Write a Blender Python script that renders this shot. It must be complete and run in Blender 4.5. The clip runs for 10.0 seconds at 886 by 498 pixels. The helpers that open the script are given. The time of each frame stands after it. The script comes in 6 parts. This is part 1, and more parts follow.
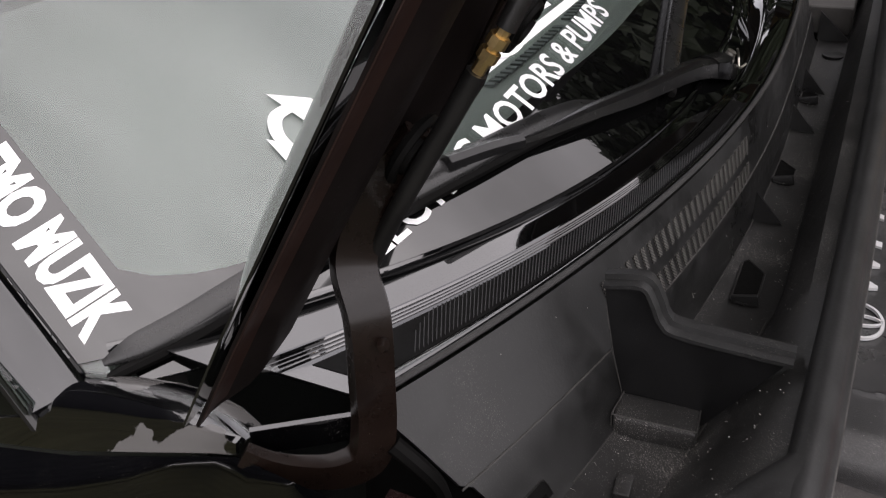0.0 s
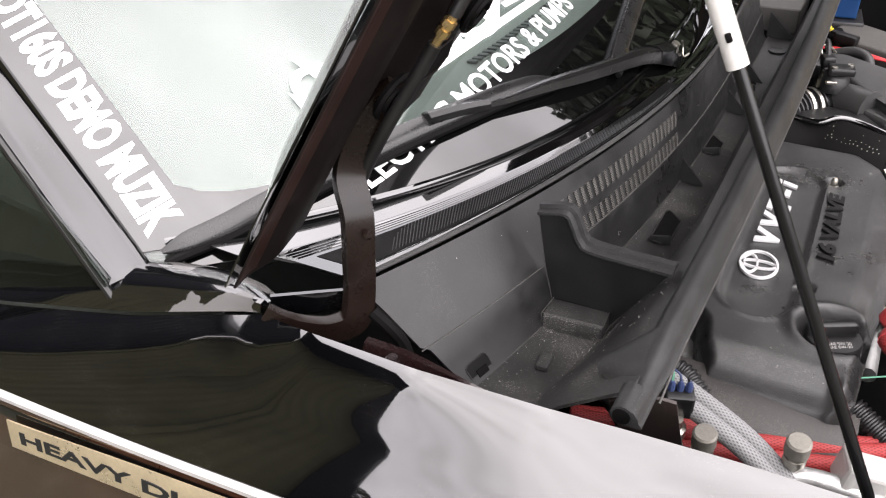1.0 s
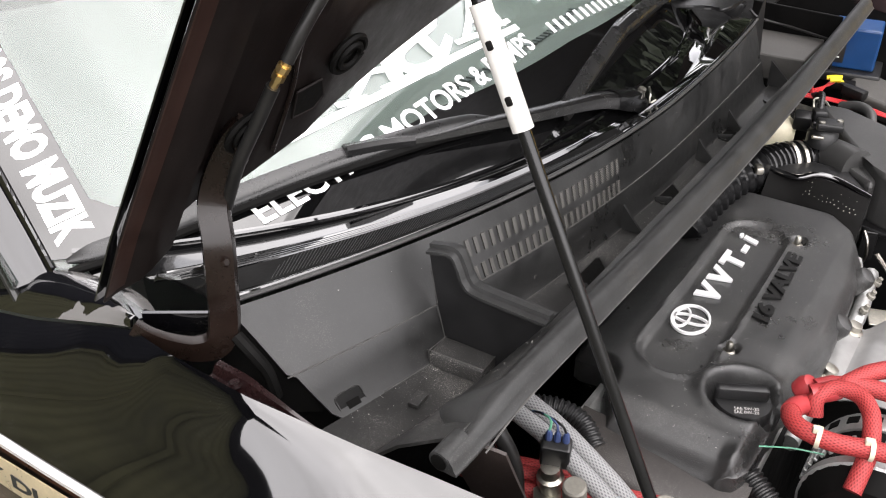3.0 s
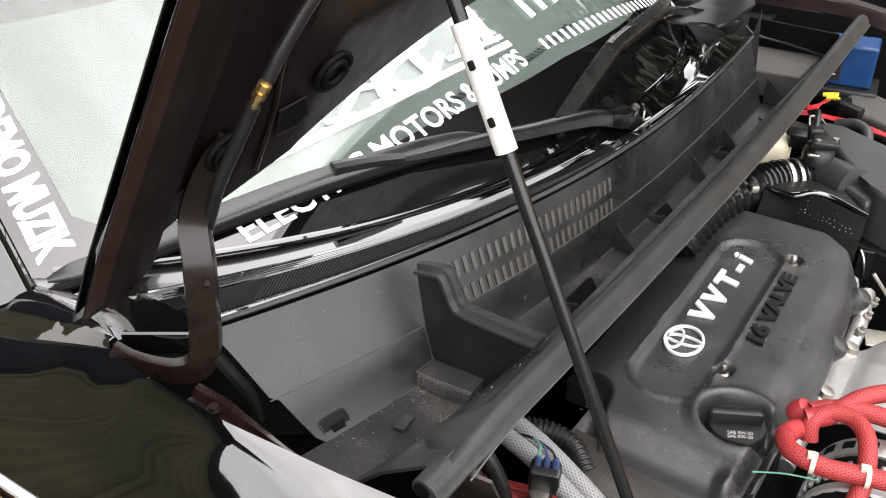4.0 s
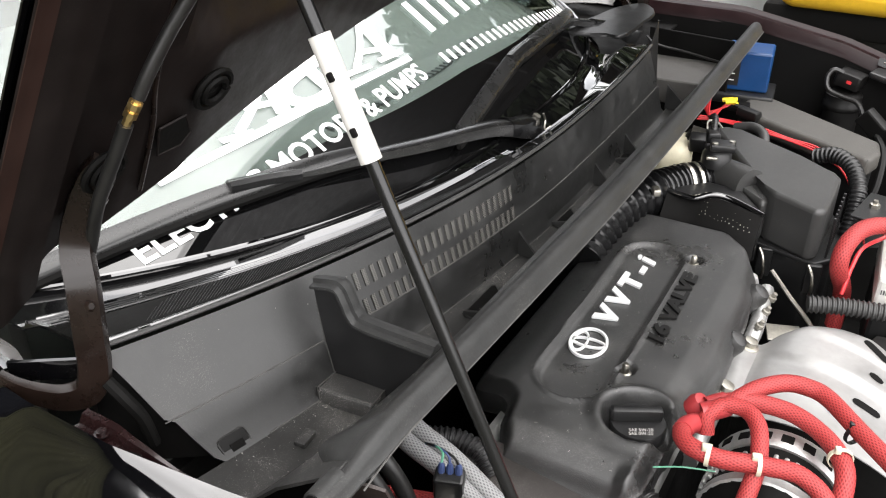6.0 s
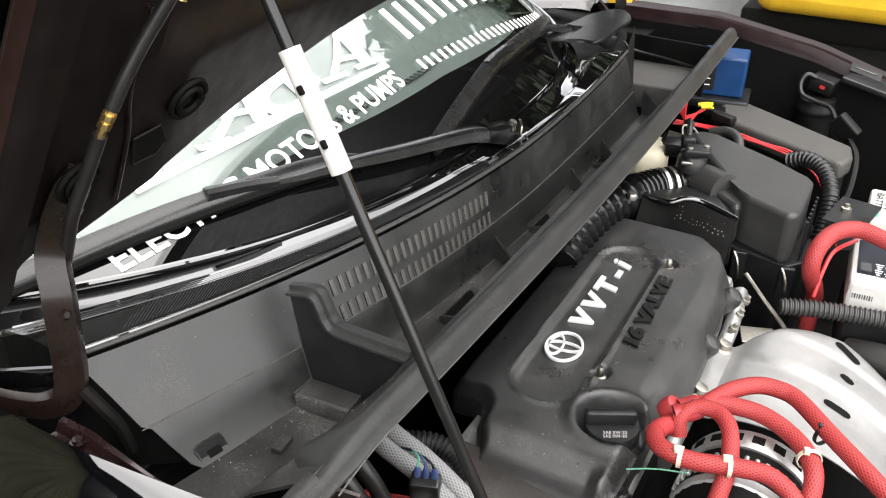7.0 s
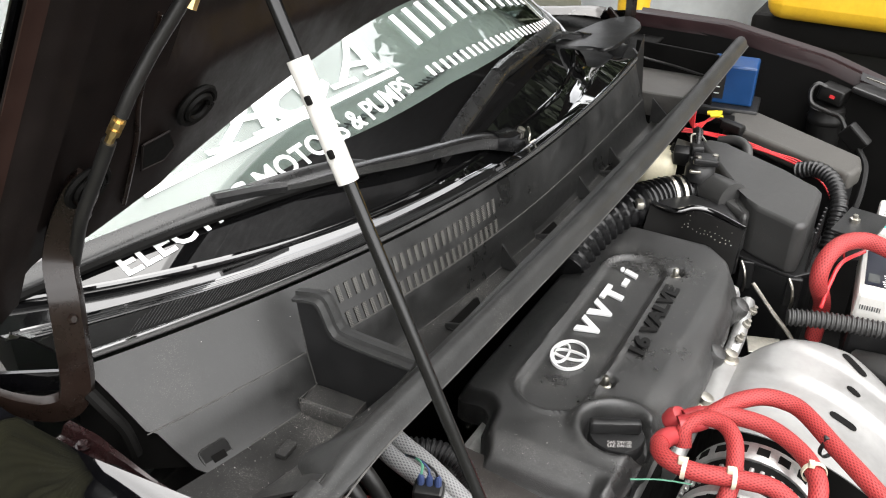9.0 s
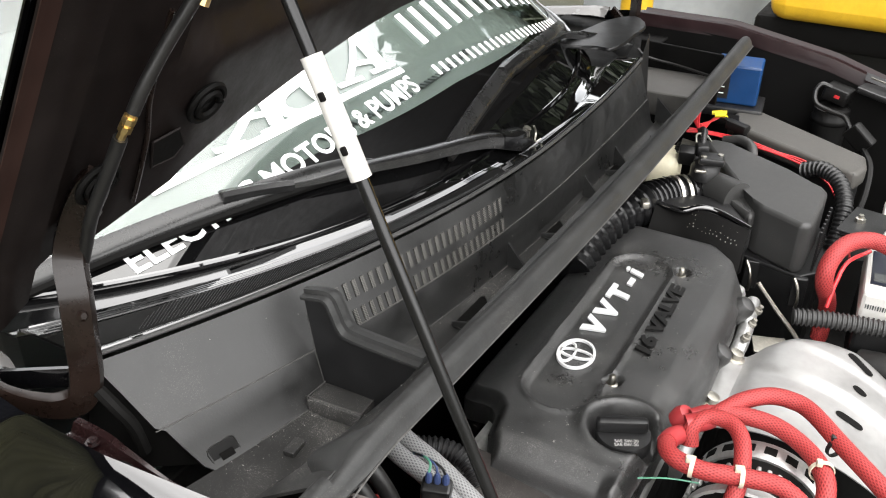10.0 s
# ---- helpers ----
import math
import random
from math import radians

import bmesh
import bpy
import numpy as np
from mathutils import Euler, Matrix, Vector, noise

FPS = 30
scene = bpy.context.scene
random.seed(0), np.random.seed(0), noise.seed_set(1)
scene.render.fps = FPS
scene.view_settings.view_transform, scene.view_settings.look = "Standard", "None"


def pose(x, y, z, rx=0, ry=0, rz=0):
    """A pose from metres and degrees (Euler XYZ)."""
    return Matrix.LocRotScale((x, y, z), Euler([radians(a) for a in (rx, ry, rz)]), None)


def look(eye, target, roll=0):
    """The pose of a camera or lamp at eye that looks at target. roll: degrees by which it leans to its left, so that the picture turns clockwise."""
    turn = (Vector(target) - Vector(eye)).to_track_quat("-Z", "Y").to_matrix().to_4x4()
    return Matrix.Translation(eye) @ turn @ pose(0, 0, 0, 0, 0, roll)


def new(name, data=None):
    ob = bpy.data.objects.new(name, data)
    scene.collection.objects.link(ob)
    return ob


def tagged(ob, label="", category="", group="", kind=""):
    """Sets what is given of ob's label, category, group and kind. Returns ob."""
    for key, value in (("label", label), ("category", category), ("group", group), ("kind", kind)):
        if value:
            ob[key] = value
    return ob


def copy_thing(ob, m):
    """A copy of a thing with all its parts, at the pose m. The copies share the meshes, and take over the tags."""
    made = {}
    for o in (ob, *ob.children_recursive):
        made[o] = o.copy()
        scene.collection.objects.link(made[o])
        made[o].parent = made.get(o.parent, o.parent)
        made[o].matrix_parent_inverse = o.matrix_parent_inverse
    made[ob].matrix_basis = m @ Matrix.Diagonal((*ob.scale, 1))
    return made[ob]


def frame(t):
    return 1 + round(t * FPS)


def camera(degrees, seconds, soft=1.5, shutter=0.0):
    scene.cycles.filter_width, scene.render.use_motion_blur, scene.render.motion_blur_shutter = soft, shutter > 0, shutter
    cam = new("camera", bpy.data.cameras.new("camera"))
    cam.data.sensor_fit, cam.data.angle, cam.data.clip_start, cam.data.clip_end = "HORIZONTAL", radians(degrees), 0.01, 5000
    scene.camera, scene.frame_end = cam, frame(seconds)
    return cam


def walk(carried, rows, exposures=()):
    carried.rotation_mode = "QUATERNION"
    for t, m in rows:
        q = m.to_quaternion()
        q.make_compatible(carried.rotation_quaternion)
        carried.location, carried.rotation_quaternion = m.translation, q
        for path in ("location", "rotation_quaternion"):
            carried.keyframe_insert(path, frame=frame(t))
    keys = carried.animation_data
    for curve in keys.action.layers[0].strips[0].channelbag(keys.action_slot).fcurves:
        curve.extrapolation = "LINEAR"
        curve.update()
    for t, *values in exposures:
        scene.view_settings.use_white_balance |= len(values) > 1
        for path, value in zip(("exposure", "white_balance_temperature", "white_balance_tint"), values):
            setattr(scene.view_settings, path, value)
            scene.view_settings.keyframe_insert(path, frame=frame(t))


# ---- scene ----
cam = camera(54.0, 10.0, soft=1.1, shutter=0.12)
PATH = [
    (0, (0.037, -0.016, 1.383), (-0.744, 1.488, 0.321), -3.2),
    (0.5, (0.093, -0.102, 1.41), (-0.656, 1.377, 0.291), -2.1),
    (1, (0.157, -0.185, 1.45), (-0.627, 1.296, 0.358), -0.9),
    (1.5, (0.283, -0.14, 1.462), (-0.59, 1.307, 0.393), -0.7),
    (2, (0.347, -0.099, 1.472), (-0.595, 1.295, 0.39), -0.7),
    (2.5, (0.325, -0.095, 1.473), (-0.632, 1.297, 0.402), -0.2),
    (4, (0.324, -0.069, 1.471), (-0.647, 1.342, 0.439), 0.3),
    (4.5, (0.331, -0.062, 1.467), (-0.614, 1.376, 0.448), 0.4),
    (5, (0.343, -0.055, 1.465), (-0.596, 1.391, 0.451), 0.1),
    (5.5, (0.351, -0.049, 1.467), (-0.552, 1.421, 0.457), 0.3),
    (6, (0.366, -0.053, 1.47), (-0.5, 1.448, 0.472), 0.2),
    (7.5, (0.378, -0.055, 1.484), (-0.452, 1.468, 0.489), 0.7),
    (8, (0.374, -0.057, 1.487), (-0.458, 1.465, 0.491), 1.0),
    (8.5, (0.379, -0.057, 1.486), (-0.466, 1.462, 0.498), 0.9),
    (9, (0.378, -0.052, 1.484), (-0.476, 1.463, 0.495), 0.9),
    (9.5, (0.374, -0.052, 1.483), (-0.48, 1.463, 0.494), 0.9),
    (10, (0.372, -0.057, 1.482), (-0.483, 1.458, 0.494), 1.0),
]
EXPOSURES = [(0, 1.3, 6600, 18.0), (0.3, 1.9, 6600, 18.0), (0.6, 2.36, 6600, 18.0), (1.0, 2.5, 6600, 17.0), (2.5, 2.51, 6600, 14.5), (4.5, 2.55, 6600, 12.0), (7.5, 2.57, 6600, 10.0), (10, 2.57, 6600, 9.5)]
walk(cam, [(t, look(eye, target, roll)) for t, eye, target, roll in PATH], EXPOSURES)

# ---- light ----
world = bpy.data.worlds.new("overcast_sky")
scene.world = world
world.use_nodes = True
wn = world.node_tree
sky = wn.nodes.new("ShaderNodeTexSky")
sky.sky_type = "NISHITA"
sky.sun_disc = False
sky.sun_elevation, sky.sun_rotation = radians(78), radians(126)
sky.dust_density, sky.air_density = 4.0, 1.0
grey = wn.nodes.new("ShaderNodeHueSaturation")
grey.inputs["Saturation"].default_value = 0.12
cloud = wn.nodes.new("ShaderNodeTexNoise")
cloud.inputs["Scale"].default_value = 3.0
cloud.inputs["Detail"].default_value = 6.0
cloud_range = wn.nodes.new("ShaderNodeMapRange")
cloud_range.inputs["From Min"].default_value, cloud_range.inputs["From Max"].default_value = 0.3, 0.7
cloud_range.inputs["To Min"].default_value, cloud_range.inputs["To Max"].default_value = 0.6, 1.3
wcoord = wn.nodes.new("ShaderNodeTexCoord")
wmul = wn.nodes.new("ShaderNodeVectorMath")
wmul.operation = "SCALE"
bg = wn.nodes["Background"]
wn.links.new(wcoord.outputs["Generated"], cloud.inputs["Vector"])
wn.links.new(cloud.outputs["Fac"], cloud_range.inputs["Value"])
layer = wn.nodes.new("ShaderNodeVectorMath")  # the cloud layer evens out the glow round the sun
layer.operation = "MINIMUM"
layer.inputs[1].default_value = (7.0, 7.0, 7.0)
wn.links.new(sky.outputs[0], layer.inputs[0])
wn.links.new(layer.outputs[0], grey.inputs["Color"])
wn.links.new(grey.outputs[0], wmul.inputs[0])
wn.links.new(cloud_range.outputs[0], wmul.inputs["Scale"])
wn.links.new(wmul.outputs[0], bg.inputs["Color"])
bg.inputs["Strength"].default_value = 0.15
sun = new("sun", bpy.data.lights.new("sun", "SUN"))
sun.data.energy, sun.data.angle, sun.data.color = 0.8, radians(140), (1.0, 0.96, 0.92)
sun.matrix_world = look((2.1, -0.6, 8.0), (0.2, 0.8, 1.0))


# ---- materials ----
def material(name, color, rough=0.5, metal=0.0, vary=0.25, scale=30.0, bump=0.0, bump_scale=400.0,
             dust=0.0, dust_color=(0.35, 0.33, 0.3), coat=0.0, spec=0.5, coat_ior=1.5, dust_min=0.66, rough_vary=0.2):
    """Base colour with two scales of variation, fine relief, and dust specks."""
    m = bpy.data.materials.new(name)
    m.use_nodes = True
    nt = m.node_tree
    b = nt.nodes["Principled BSDF"]
    b.inputs["Metallic"].default_value = metal
    b.inputs["Coat Weight"].default_value = coat
    b.inputs["Coat Roughness"].default_value = 0.02
    b.inputs["Coat IOR"].default_value = coat_ior
    b.inputs["Specular IOR Level"].default_value = spec
    co = nt.nodes.new("ShaderNodeTexCoord")
    def noise_node(sc, detail=4.0):
        n = nt.nodes.new("ShaderNodeTexNoise")
        n.inputs["Scale"].default_value = sc
        n.inputs["Detail"].default_value = detail
        nt.links.new(co.outputs["Object"], n.inputs["Vector"])
        return n
    big, fine = noise_node(scale), noise_node(scale * 9)
    add = nt.nodes.new("ShaderNodeMath")
    add.operation = "MULTIPLY_ADD"
    add.inputs[1].default_value = 0.5
    nt.links.new(fine.outputs["Fac"], add.inputs[0])
    nt.links.new(big.outputs["Fac"], add.inputs[2])
    rng = nt.nodes.new("ShaderNodeMapRange")
    rng.inputs["From Min"].default_value, rng.inputs["From Max"].default_value = 0.45, 1.05
    rng.inputs["To Min"].default_value, rng.inputs["To Max"].default_value = 1 - vary, 1 + vary
    nt.links.new(add.outputs[0], rng.inputs["Value"])
    rgb = nt.nodes.new("ShaderNodeVectorMath")
    rgb.operation = "SCALE"
    rgb.inputs[0].default_value = color
    nt.links.new(rng.outputs[0], rgb.inputs["Scale"])
    out = rgb.outputs[0]
    rr = nt.nodes.new("ShaderNodeMapRange")
    rr.inputs["From Min"].default_value, rr.inputs["From Max"].default_value = 0.45, 1.05
    rr.inputs["To Min"].default_value, rr.inputs["To Max"].default_value = max(0.0, rough * (1 - rough_vary)), min(1.0, rough * (1 + rough_vary))
    nt.links.new(add.outputs[0], rr.inputs["Value"])
    nt.links.new(rr.outputs[0], b.inputs["Roughness"])
    if dust:
        speck, patch = noise_node(1400.0, 2.0), noise_node(14.0, 5.0)
        pm = nt.nodes.new("ShaderNodeMapRange")
        pm.inputs["From Min"].default_value, pm.inputs["From Max"].default_value = 0.42, 0.68
        pm.inputs["To Min"].default_value, pm.inputs["To Max"].default_value = 0.02, 0.14
        nt.links.new(patch.outputs["Fac"], pm.inputs["Value"])
        sm = nt.nodes.new("ShaderNodeMath")
        sm.operation = "ADD"
        nt.links.new(speck.outputs["Fac"], sm.inputs[0])
        nt.links.new(pm.outputs[0], sm.inputs[1])
        th = nt.nodes.new("ShaderNodeMapRange")
        th.inputs["From Min"].default_value, th.inputs["From Max"].default_value = dust_min, dust_min + 0.16
        th.inputs["To Max"].default_value = dust
        nt.links.new(sm.outputs[0], th.inputs["Value"])
        mix = nt.nodes.new("ShaderNodeMix")
        mix.data_type = "RGBA"
        nt.links.new(th.outputs[0], mix.inputs["Factor"])
        nt.links.new(out, mix.inputs["A"])
        mix.inputs["B"].default_value = (*dust_color, 1)
        out = mix.outputs["Result"]
    nt.links.new(out, b.inputs["Base Color"])
    if bump:
        bn = noise_node(bump_scale, 2.0)
        bp = nt.nodes.new("ShaderNodeBump")
        bp.inputs["Strength"].default_value = bump
        bp.inputs["Distance"].default_value = 0.001
        nt.links.new(bn.outputs["Fac"], bp.inputs["Height"])
        nt.links.new(bp.outputs[0], b.inputs["Normal"])
    return m


def glass(name, tint, rough=0.0):
    m = bpy.data.materials.new(name)
    m.use_nodes = True
    b = m.node_tree.nodes["Principled BSDF"]
    b.inputs["Base Color"].default_value = (*tint, 1)
    b.inputs["Transmission Weight"].default_value = 1.0
    b.inputs["Roughness"].default_value = rough
    b.inputs["IOR"].default_value = 1.56
    return m


def woven(name, dark, light, strands, pitch, rough=0.55):
    """Braided sleeve: strands crossing in diamonds round and along the cable."""
    m = material(name, light, rough, vary=0.15, spec=0.3)
    nt = m.node_tree
    b = nt.nodes["Principled BSDF"]
    co = nt.nodes.new("ShaderNodeTexCoord")
    sep = nt.nodes.new("ShaderNodeSeparateXYZ")
    nt.links.new(co.outputs["UV"], sep.inputs[0])
    def op(kind, p, q=None, r=None):
        n = nt.nodes.new("ShaderNodeMath")
        n.operation = kind
        for k, v in enumerate((p, q, r)):
            if v is None:
                continue
            if isinstance(v, (int, float)):
                n.inputs[k].default_value = v
            else:
                nt.links.new(v, n.inputs[k])
        return n.outputs[0]
    along = op("MULTIPLY", sep.outputs["X"], 2 * math.pi / pitch)
    turn = op("MULTIPLY", sep.outputs["Y"], 2 * math.pi * strands)
    weave = op("MAXIMUM", op("SINE", op("ADD", turn, along)), op("SINE", op("SUBTRACT", turn, along)))
    fac = op("MULTIPLY_ADD", weave, 0.5, 0.5)
    mix = nt.nodes.new("ShaderNodeMix")
    mix.data_type = "RGBA"
    nt.links.new(fac, mix.inputs["Factor"])
    mix.inputs["A"].default_value = (*dark, 1)
    mix.inputs["B"].default_value = (*light, 1)
    nt.links.new(mix.outputs["Result"], b.inputs["Base Color"])
    bp = nt.nodes.new("ShaderNodeBump")
    bp.inputs["Strength"].default_value = 0.5
    bp.inputs["Distance"].default_value = 0.0006
    nt.links.new(fac, bp.inputs["Height"])
    nt.links.new(bp.outputs[0], b.inputs["Normal"])
    return m


BLACK_PAINT = material("black_gloss_paint", (0.0013, 0.0013, 0.0016), 0.05, coat=1.0, vary=0.3, dust=0.5, dust_min=0.76, spec=0.6, coat_ior=1.6)
BROWN_GLOSS = material("brown_gloss_paint", (0.03, 0.012, 0.007), 0.08, coat=1.0, vary=0.3, coat_ior=1.8)
BURGUNDY = material("burgundy_metallic_paint", (0.0115, 0.0042, 0.0044), 0.26, metal=0.3, coat=0.4, vary=0.3, dust=0.3, dust_min=0.72)
HOOD_INNER = material("dark_inner_hood_paint", (0.0076, 0.0056, 0.0052), 0.5, vary=0.4, dust=0.3, dust_min=0.8, spec=0.12)
TRAY_PLASTIC = material("worn_grey_black_plastic", (0.0155, 0.0156, 0.0153), 0.4, vary=0.55, scale=9, bump=0.12, dust=0.45, dust_min=0.735, spec=0.48, rough_vary=0.5)
TRAY_FLOOR = material("dusty_grey_black_plastic", (0.02, 0.0197, 0.019), 0.48, vary=0.5, scale=14, bump=0.15, dust=1.0, dust_min=0.7, dust_color=(0.5, 0.48, 0.45))
COWL_GLOSS = material("gloss_black_plastic", (0.0016, 0.0016, 0.0018), 0.06, coat=1.0, vary=0.3, dust=0.3, dust_min=0.75, spec=0.5, coat_ior=1.85)
RUBBER = material("black_rubber", (0.009, 0.0087, 0.0084), 0.4, vary=0.25, bump=0.1, dust=0.25, dust_min=0.76)
BLACK_PLASTIC = material("black_plastic", (0.008, 0.008, 0.0083), 0.38, vary=0.3, bump=0.12, bump_scale=900, dust=0.3, dust_min=0.74)
COVER_PLASTIC = material("grained_black_plastic", (0.0185, 0.0185, 0.0184), 0.36, vary=0.55, scale=11, bump=0.45, bump_scale=1300, dust=0.6, dust_min=0.655, dust_color=(0.2, 0.195, 0.185), spec=0.66, rough_vary=0.45)
BOX_PLASTIC = material("weathered_black_plastic", (0.03, 0.0297, 0.029), 0.5, vary=0.2, scale=14, bump=0.12, bump_scale=1000, dust=0.35, dust_min=0.74)
LID_DUST = material("dust_covered_plastic", (0.05, 0.047, 0.042), 0.6, vary=0.25, scale=16, bump=0.15, dust=0.4, dust_min=0.72)
# near-black: dark parts, plus deep shade painted into bay walls and holes
DARK = material("near_black_parts_and_shade", (0.0026, 0.0024, 0.0022), 0.7, vary=0.4, spec=0.12)
GREY_CAST = material("stained_cast_metal", (0.19, 0.18, 0.155), 0.5, metal=0.3, vary=0.3, bump=0.3, dust=0.3)
ALUMINIUM = material("dull_aluminium", (0.31, 0.306, 0.3), 0.45, metal=0.6, vary=0.16, scale=12, bump=0.08, bump_scale=200)
CAST_ALUMINIUM = material("cast_aluminium", (0.5, 0.5, 0.49), 0.42, metal=0.8, vary=0.25, bump=0.3, bump_scale=500)
STEEL = material("zinc_steel", (0.45, 0.43, 0.38), 0.35, metal=1.0, vary=0.3)
BRASS = material("brass", (0.72, 0.52, 0.24), 0.35, metal=1.0, vary=0.2)
CHROME = material("bright_trim", (0.5, 0.49, 0.48), 0.5, metal=0.5, vary=0.05)
SILVER = material("silver_paint", (0.75, 0.75, 0.75), 0.35, metal=0.35, vary=0.06)
CHARCOAL = material("charcoal_lettering", (0.012, 0.012, 0.013), 0.35, vary=0.1)
WHITE_VINYL = material("white_vinyl", (0.86, 0.87, 0.87), 0.45, vary=0.03)
WHITE_PLASTIC = material("off_white_plastic", (0.5, 0.49, 0.465), 0.4, vary=0.08, scale=40)
TANK_PLASTIC = material("yellowed_white_plastic", (0.68, 0.63, 0.47), 0.4, vary=0.12)
RED_BRAID = woven("red_braided_sleeve", (0.12, 0.007, 0.008), (0.35, 0.042, 0.041), 18, 0.0065)
GREY_BRAID = woven("grey_braided_sleeve", (0.06, 0.06, 0.063), (0.27, 0.27, 0.27), 18, 0.0065)
RED_RUBBER = material("red_heat_shrink", (0.3, 0.03, 0.033), 0.4, vary=0.25)
RED_WIRE = material("red_insulation", (0.55, 0.03, 0.035), 0.35, vary=0.15)
BLUE = material("blue_plastic", (0.002, 0.034, 0.12), 0.35, vary=0.15)
YELLOW_PLASTIC = material("yellow_plastic", (0.75, 0.6, 0.02), 0.4, vary=0.1)
YELLOW_PAINT = material("yellow_machine_paint", (0.6, 0.36, 0.02), 0.4, vary=0.12, scale=8, dust=0.3, dust_color=(0.1, 0.08, 0.05))
GREEN_WIRE = material("green_insulation", (0.1, 0.3, 0.2), 0.4)
CREAM = material("nylon_tie", (0.52, 0.48, 0.37), 0.5, vary=0.1)
GOLD = material("pale_gold_badge", (0.72, 0.6, 0.4), 0.3, metal=0.7, vary=0.15)
DASH = material("dash_vinyl", (0.155, 0.162, 0.155), 0.8, vary=0.06, scale=5)
GREY_WALL = material("grey_painted_steel", (0.35, 0.37, 0.38), 0.5, vary=0.15, scale=4)
ASPHALT = material("dark_olive_asphalt", (0.027, 0.0275, 0.0135), 0.9, vary=0.35, scale=3, bump=0.6, bump_scale=120, dust=0.4)
PALE_SHELL = material("grey_connector_plastic", (0.5, 0.49, 0.47), 0.45, vary=0.1)
LEAF = material("foliage", (0.024, 0.035, 0.014), 0.6, vary=0.6, scale=1.5)
NAVY_SHEET = material("dark_navy_sheet_paint", (0.006, 0.007, 0.011), 0.7, vary=0.3, scale=0.8, spec=0.15)
OLIVE_SHEET = material("olive_sheet_paint", (0.115, 0.112, 0.06), 0.75, vary=0.3, scale=0.8, spec=0.15)
BARK = material("bark", (0.08, 0.06, 0.045), 0.8, vary=0.4, scale=12)
GLASS = glass("green_tinted_glass", (0.77, 0.86, 0.83))
PRIVACY = glass("dark_tinted_glass", (0.22, 0.27, 0.25))
# pale lines: dust in creases, and highlights painted along edges
PALE_EDGE = material("pale_edge_dust_and_highlight", (0.055, 0.053, 0.05), 0.6, vary=0.6, scale=60)
BLADE_RUBBER = material("weathered_blade_rubber", (0.013, 0.013, 0.013), 0.28, vary=0.3, dust=0.2, dust_min=0.76)
SLAT = material("grey_vent_slats", (0.06, 0.065, 0.065), 0.6, vary=0.2)
ARM_PAINT = material("satin_black_arm_paint", (0.005, 0.005, 0.0053), 0.22, coat=0.2, vary=0.25, spec=0.35)
WIPER_PAINT = material("worn_satin_grey_black_paint", (0.0075, 0.0075, 0.0078), 0.24, vary=0.25, dust=0.2, spec=0.6)
RAIL = material("weathered_rail_rubber", (0.023, 0.0232, 0.023), 0.46, vary=0.4, scale=16, bump=0.15, dust=0.4, dust_min=0.71, spec=0.27)
STRIPE = material("brown_stripe_paint", (0.02, 0.0095, 0.0072), 0.45, vary=0.25, spec=0.3)
SHELF = material("dusty_shelf_plastic", (0.055, 0.052, 0.048), 0.6, vary=0.3, scale=30, bump=0.2, dust=0.5, dust_min=0.72)
SEAL_BLUE = material("faded_blue_silicone", (0.035, 0.055, 0.14), 0.5, vary=0.2)
FRIT = material("black_ceramic_frit", (0.0025, 0.0025, 0.0026), 0.02, vary=0.1, spec=1.0)
FLANGE_PAINT = material("dark_burgundy_flange_paint", (0.009, 0.003, 0.0034), 0.35, coat=0.06, vary=0.3, spec=0.14)
HINGE_PAINT = material("dark_brown_hinge_paint", (0.0085, 0.005, 0.0038), 0.28, coat=0.1, vary=0.35, dust=0.3, dust_min=0.76, spec=0.3)
DULL_BLACK = material("dull_black_plastic", (0.004, 0.0038, 0.0036), 0.5, vary=0.35, dust=0.2, dust_min=0.76, spec=0.25)
NAVY_LABEL = material("dark_navy_label_print", (0.012, 0.014, 0.024), 0.35, vary=0.15)
LINT = material("grey_lint", (0.5, 0.48, 0.45), 0.9, vary=0.3)
BROWN_DUSTY = material("dusty_brown_paint", (0.022, 0.015, 0.013), 0.5, vary=0.4, dust=0.4, dust_min=0.7)
TIMING = material("oily_brown_cast_metal", (0.021, 0.018, 0.0165), 0.42, metal=0.2, vary=0.35, bump=0.05, dust=0.3)

PEELED = material("peeling_black_paint", (0.002, 0.002, 0.0024), 0.1, coat=0.9, vary=0.3, coat_ior=1.8)
pn = PEELED.node_tree
peel_noise, peel_edge, peel_mix = pn.nodes.new("ShaderNodeTexNoise"), pn.nodes.new("ShaderNodeMapRange"), pn.nodes.new("ShaderNodeMix")
peel_coord = pn.nodes.new("ShaderNodeTexCoord")
peel_noise.inputs["Scale"].default_value, peel_noise.inputs["Detail"].default_value = 17.0, 5.0
peel_edge.inputs["From Min"].default_value, peel_edge.inputs["From Max"].default_value = 0.585, 0.6
peel_mix.data_type = "RGBA"
peel_base = pn.nodes["Principled BSDF"].inputs["Base Color"].links[0].from_socket
pn.links.new(peel_coord.outputs["Object"], peel_noise.inputs["Vector"])
peel_axis, peel_bias, peel_sum = pn.nodes.new("ShaderNodeSeparateXYZ"), pn.nodes.new("ShaderNodeMapRange"), pn.nodes.new("ShaderNodeMath")
peel_bias.inputs["From Min"].default_value, peel_bias.inputs["From Max"].default_value = -0.43, -0.37
peel_bias.inputs["To Min"].default_value, peel_bias.inputs["To Max"].default_value = -0.35, 0.1
pn.links.new(peel_coord.outputs["Object"], peel_axis.inputs[0])
pn.links.new(peel_axis.outputs["X"], peel_bias.inputs["Value"])
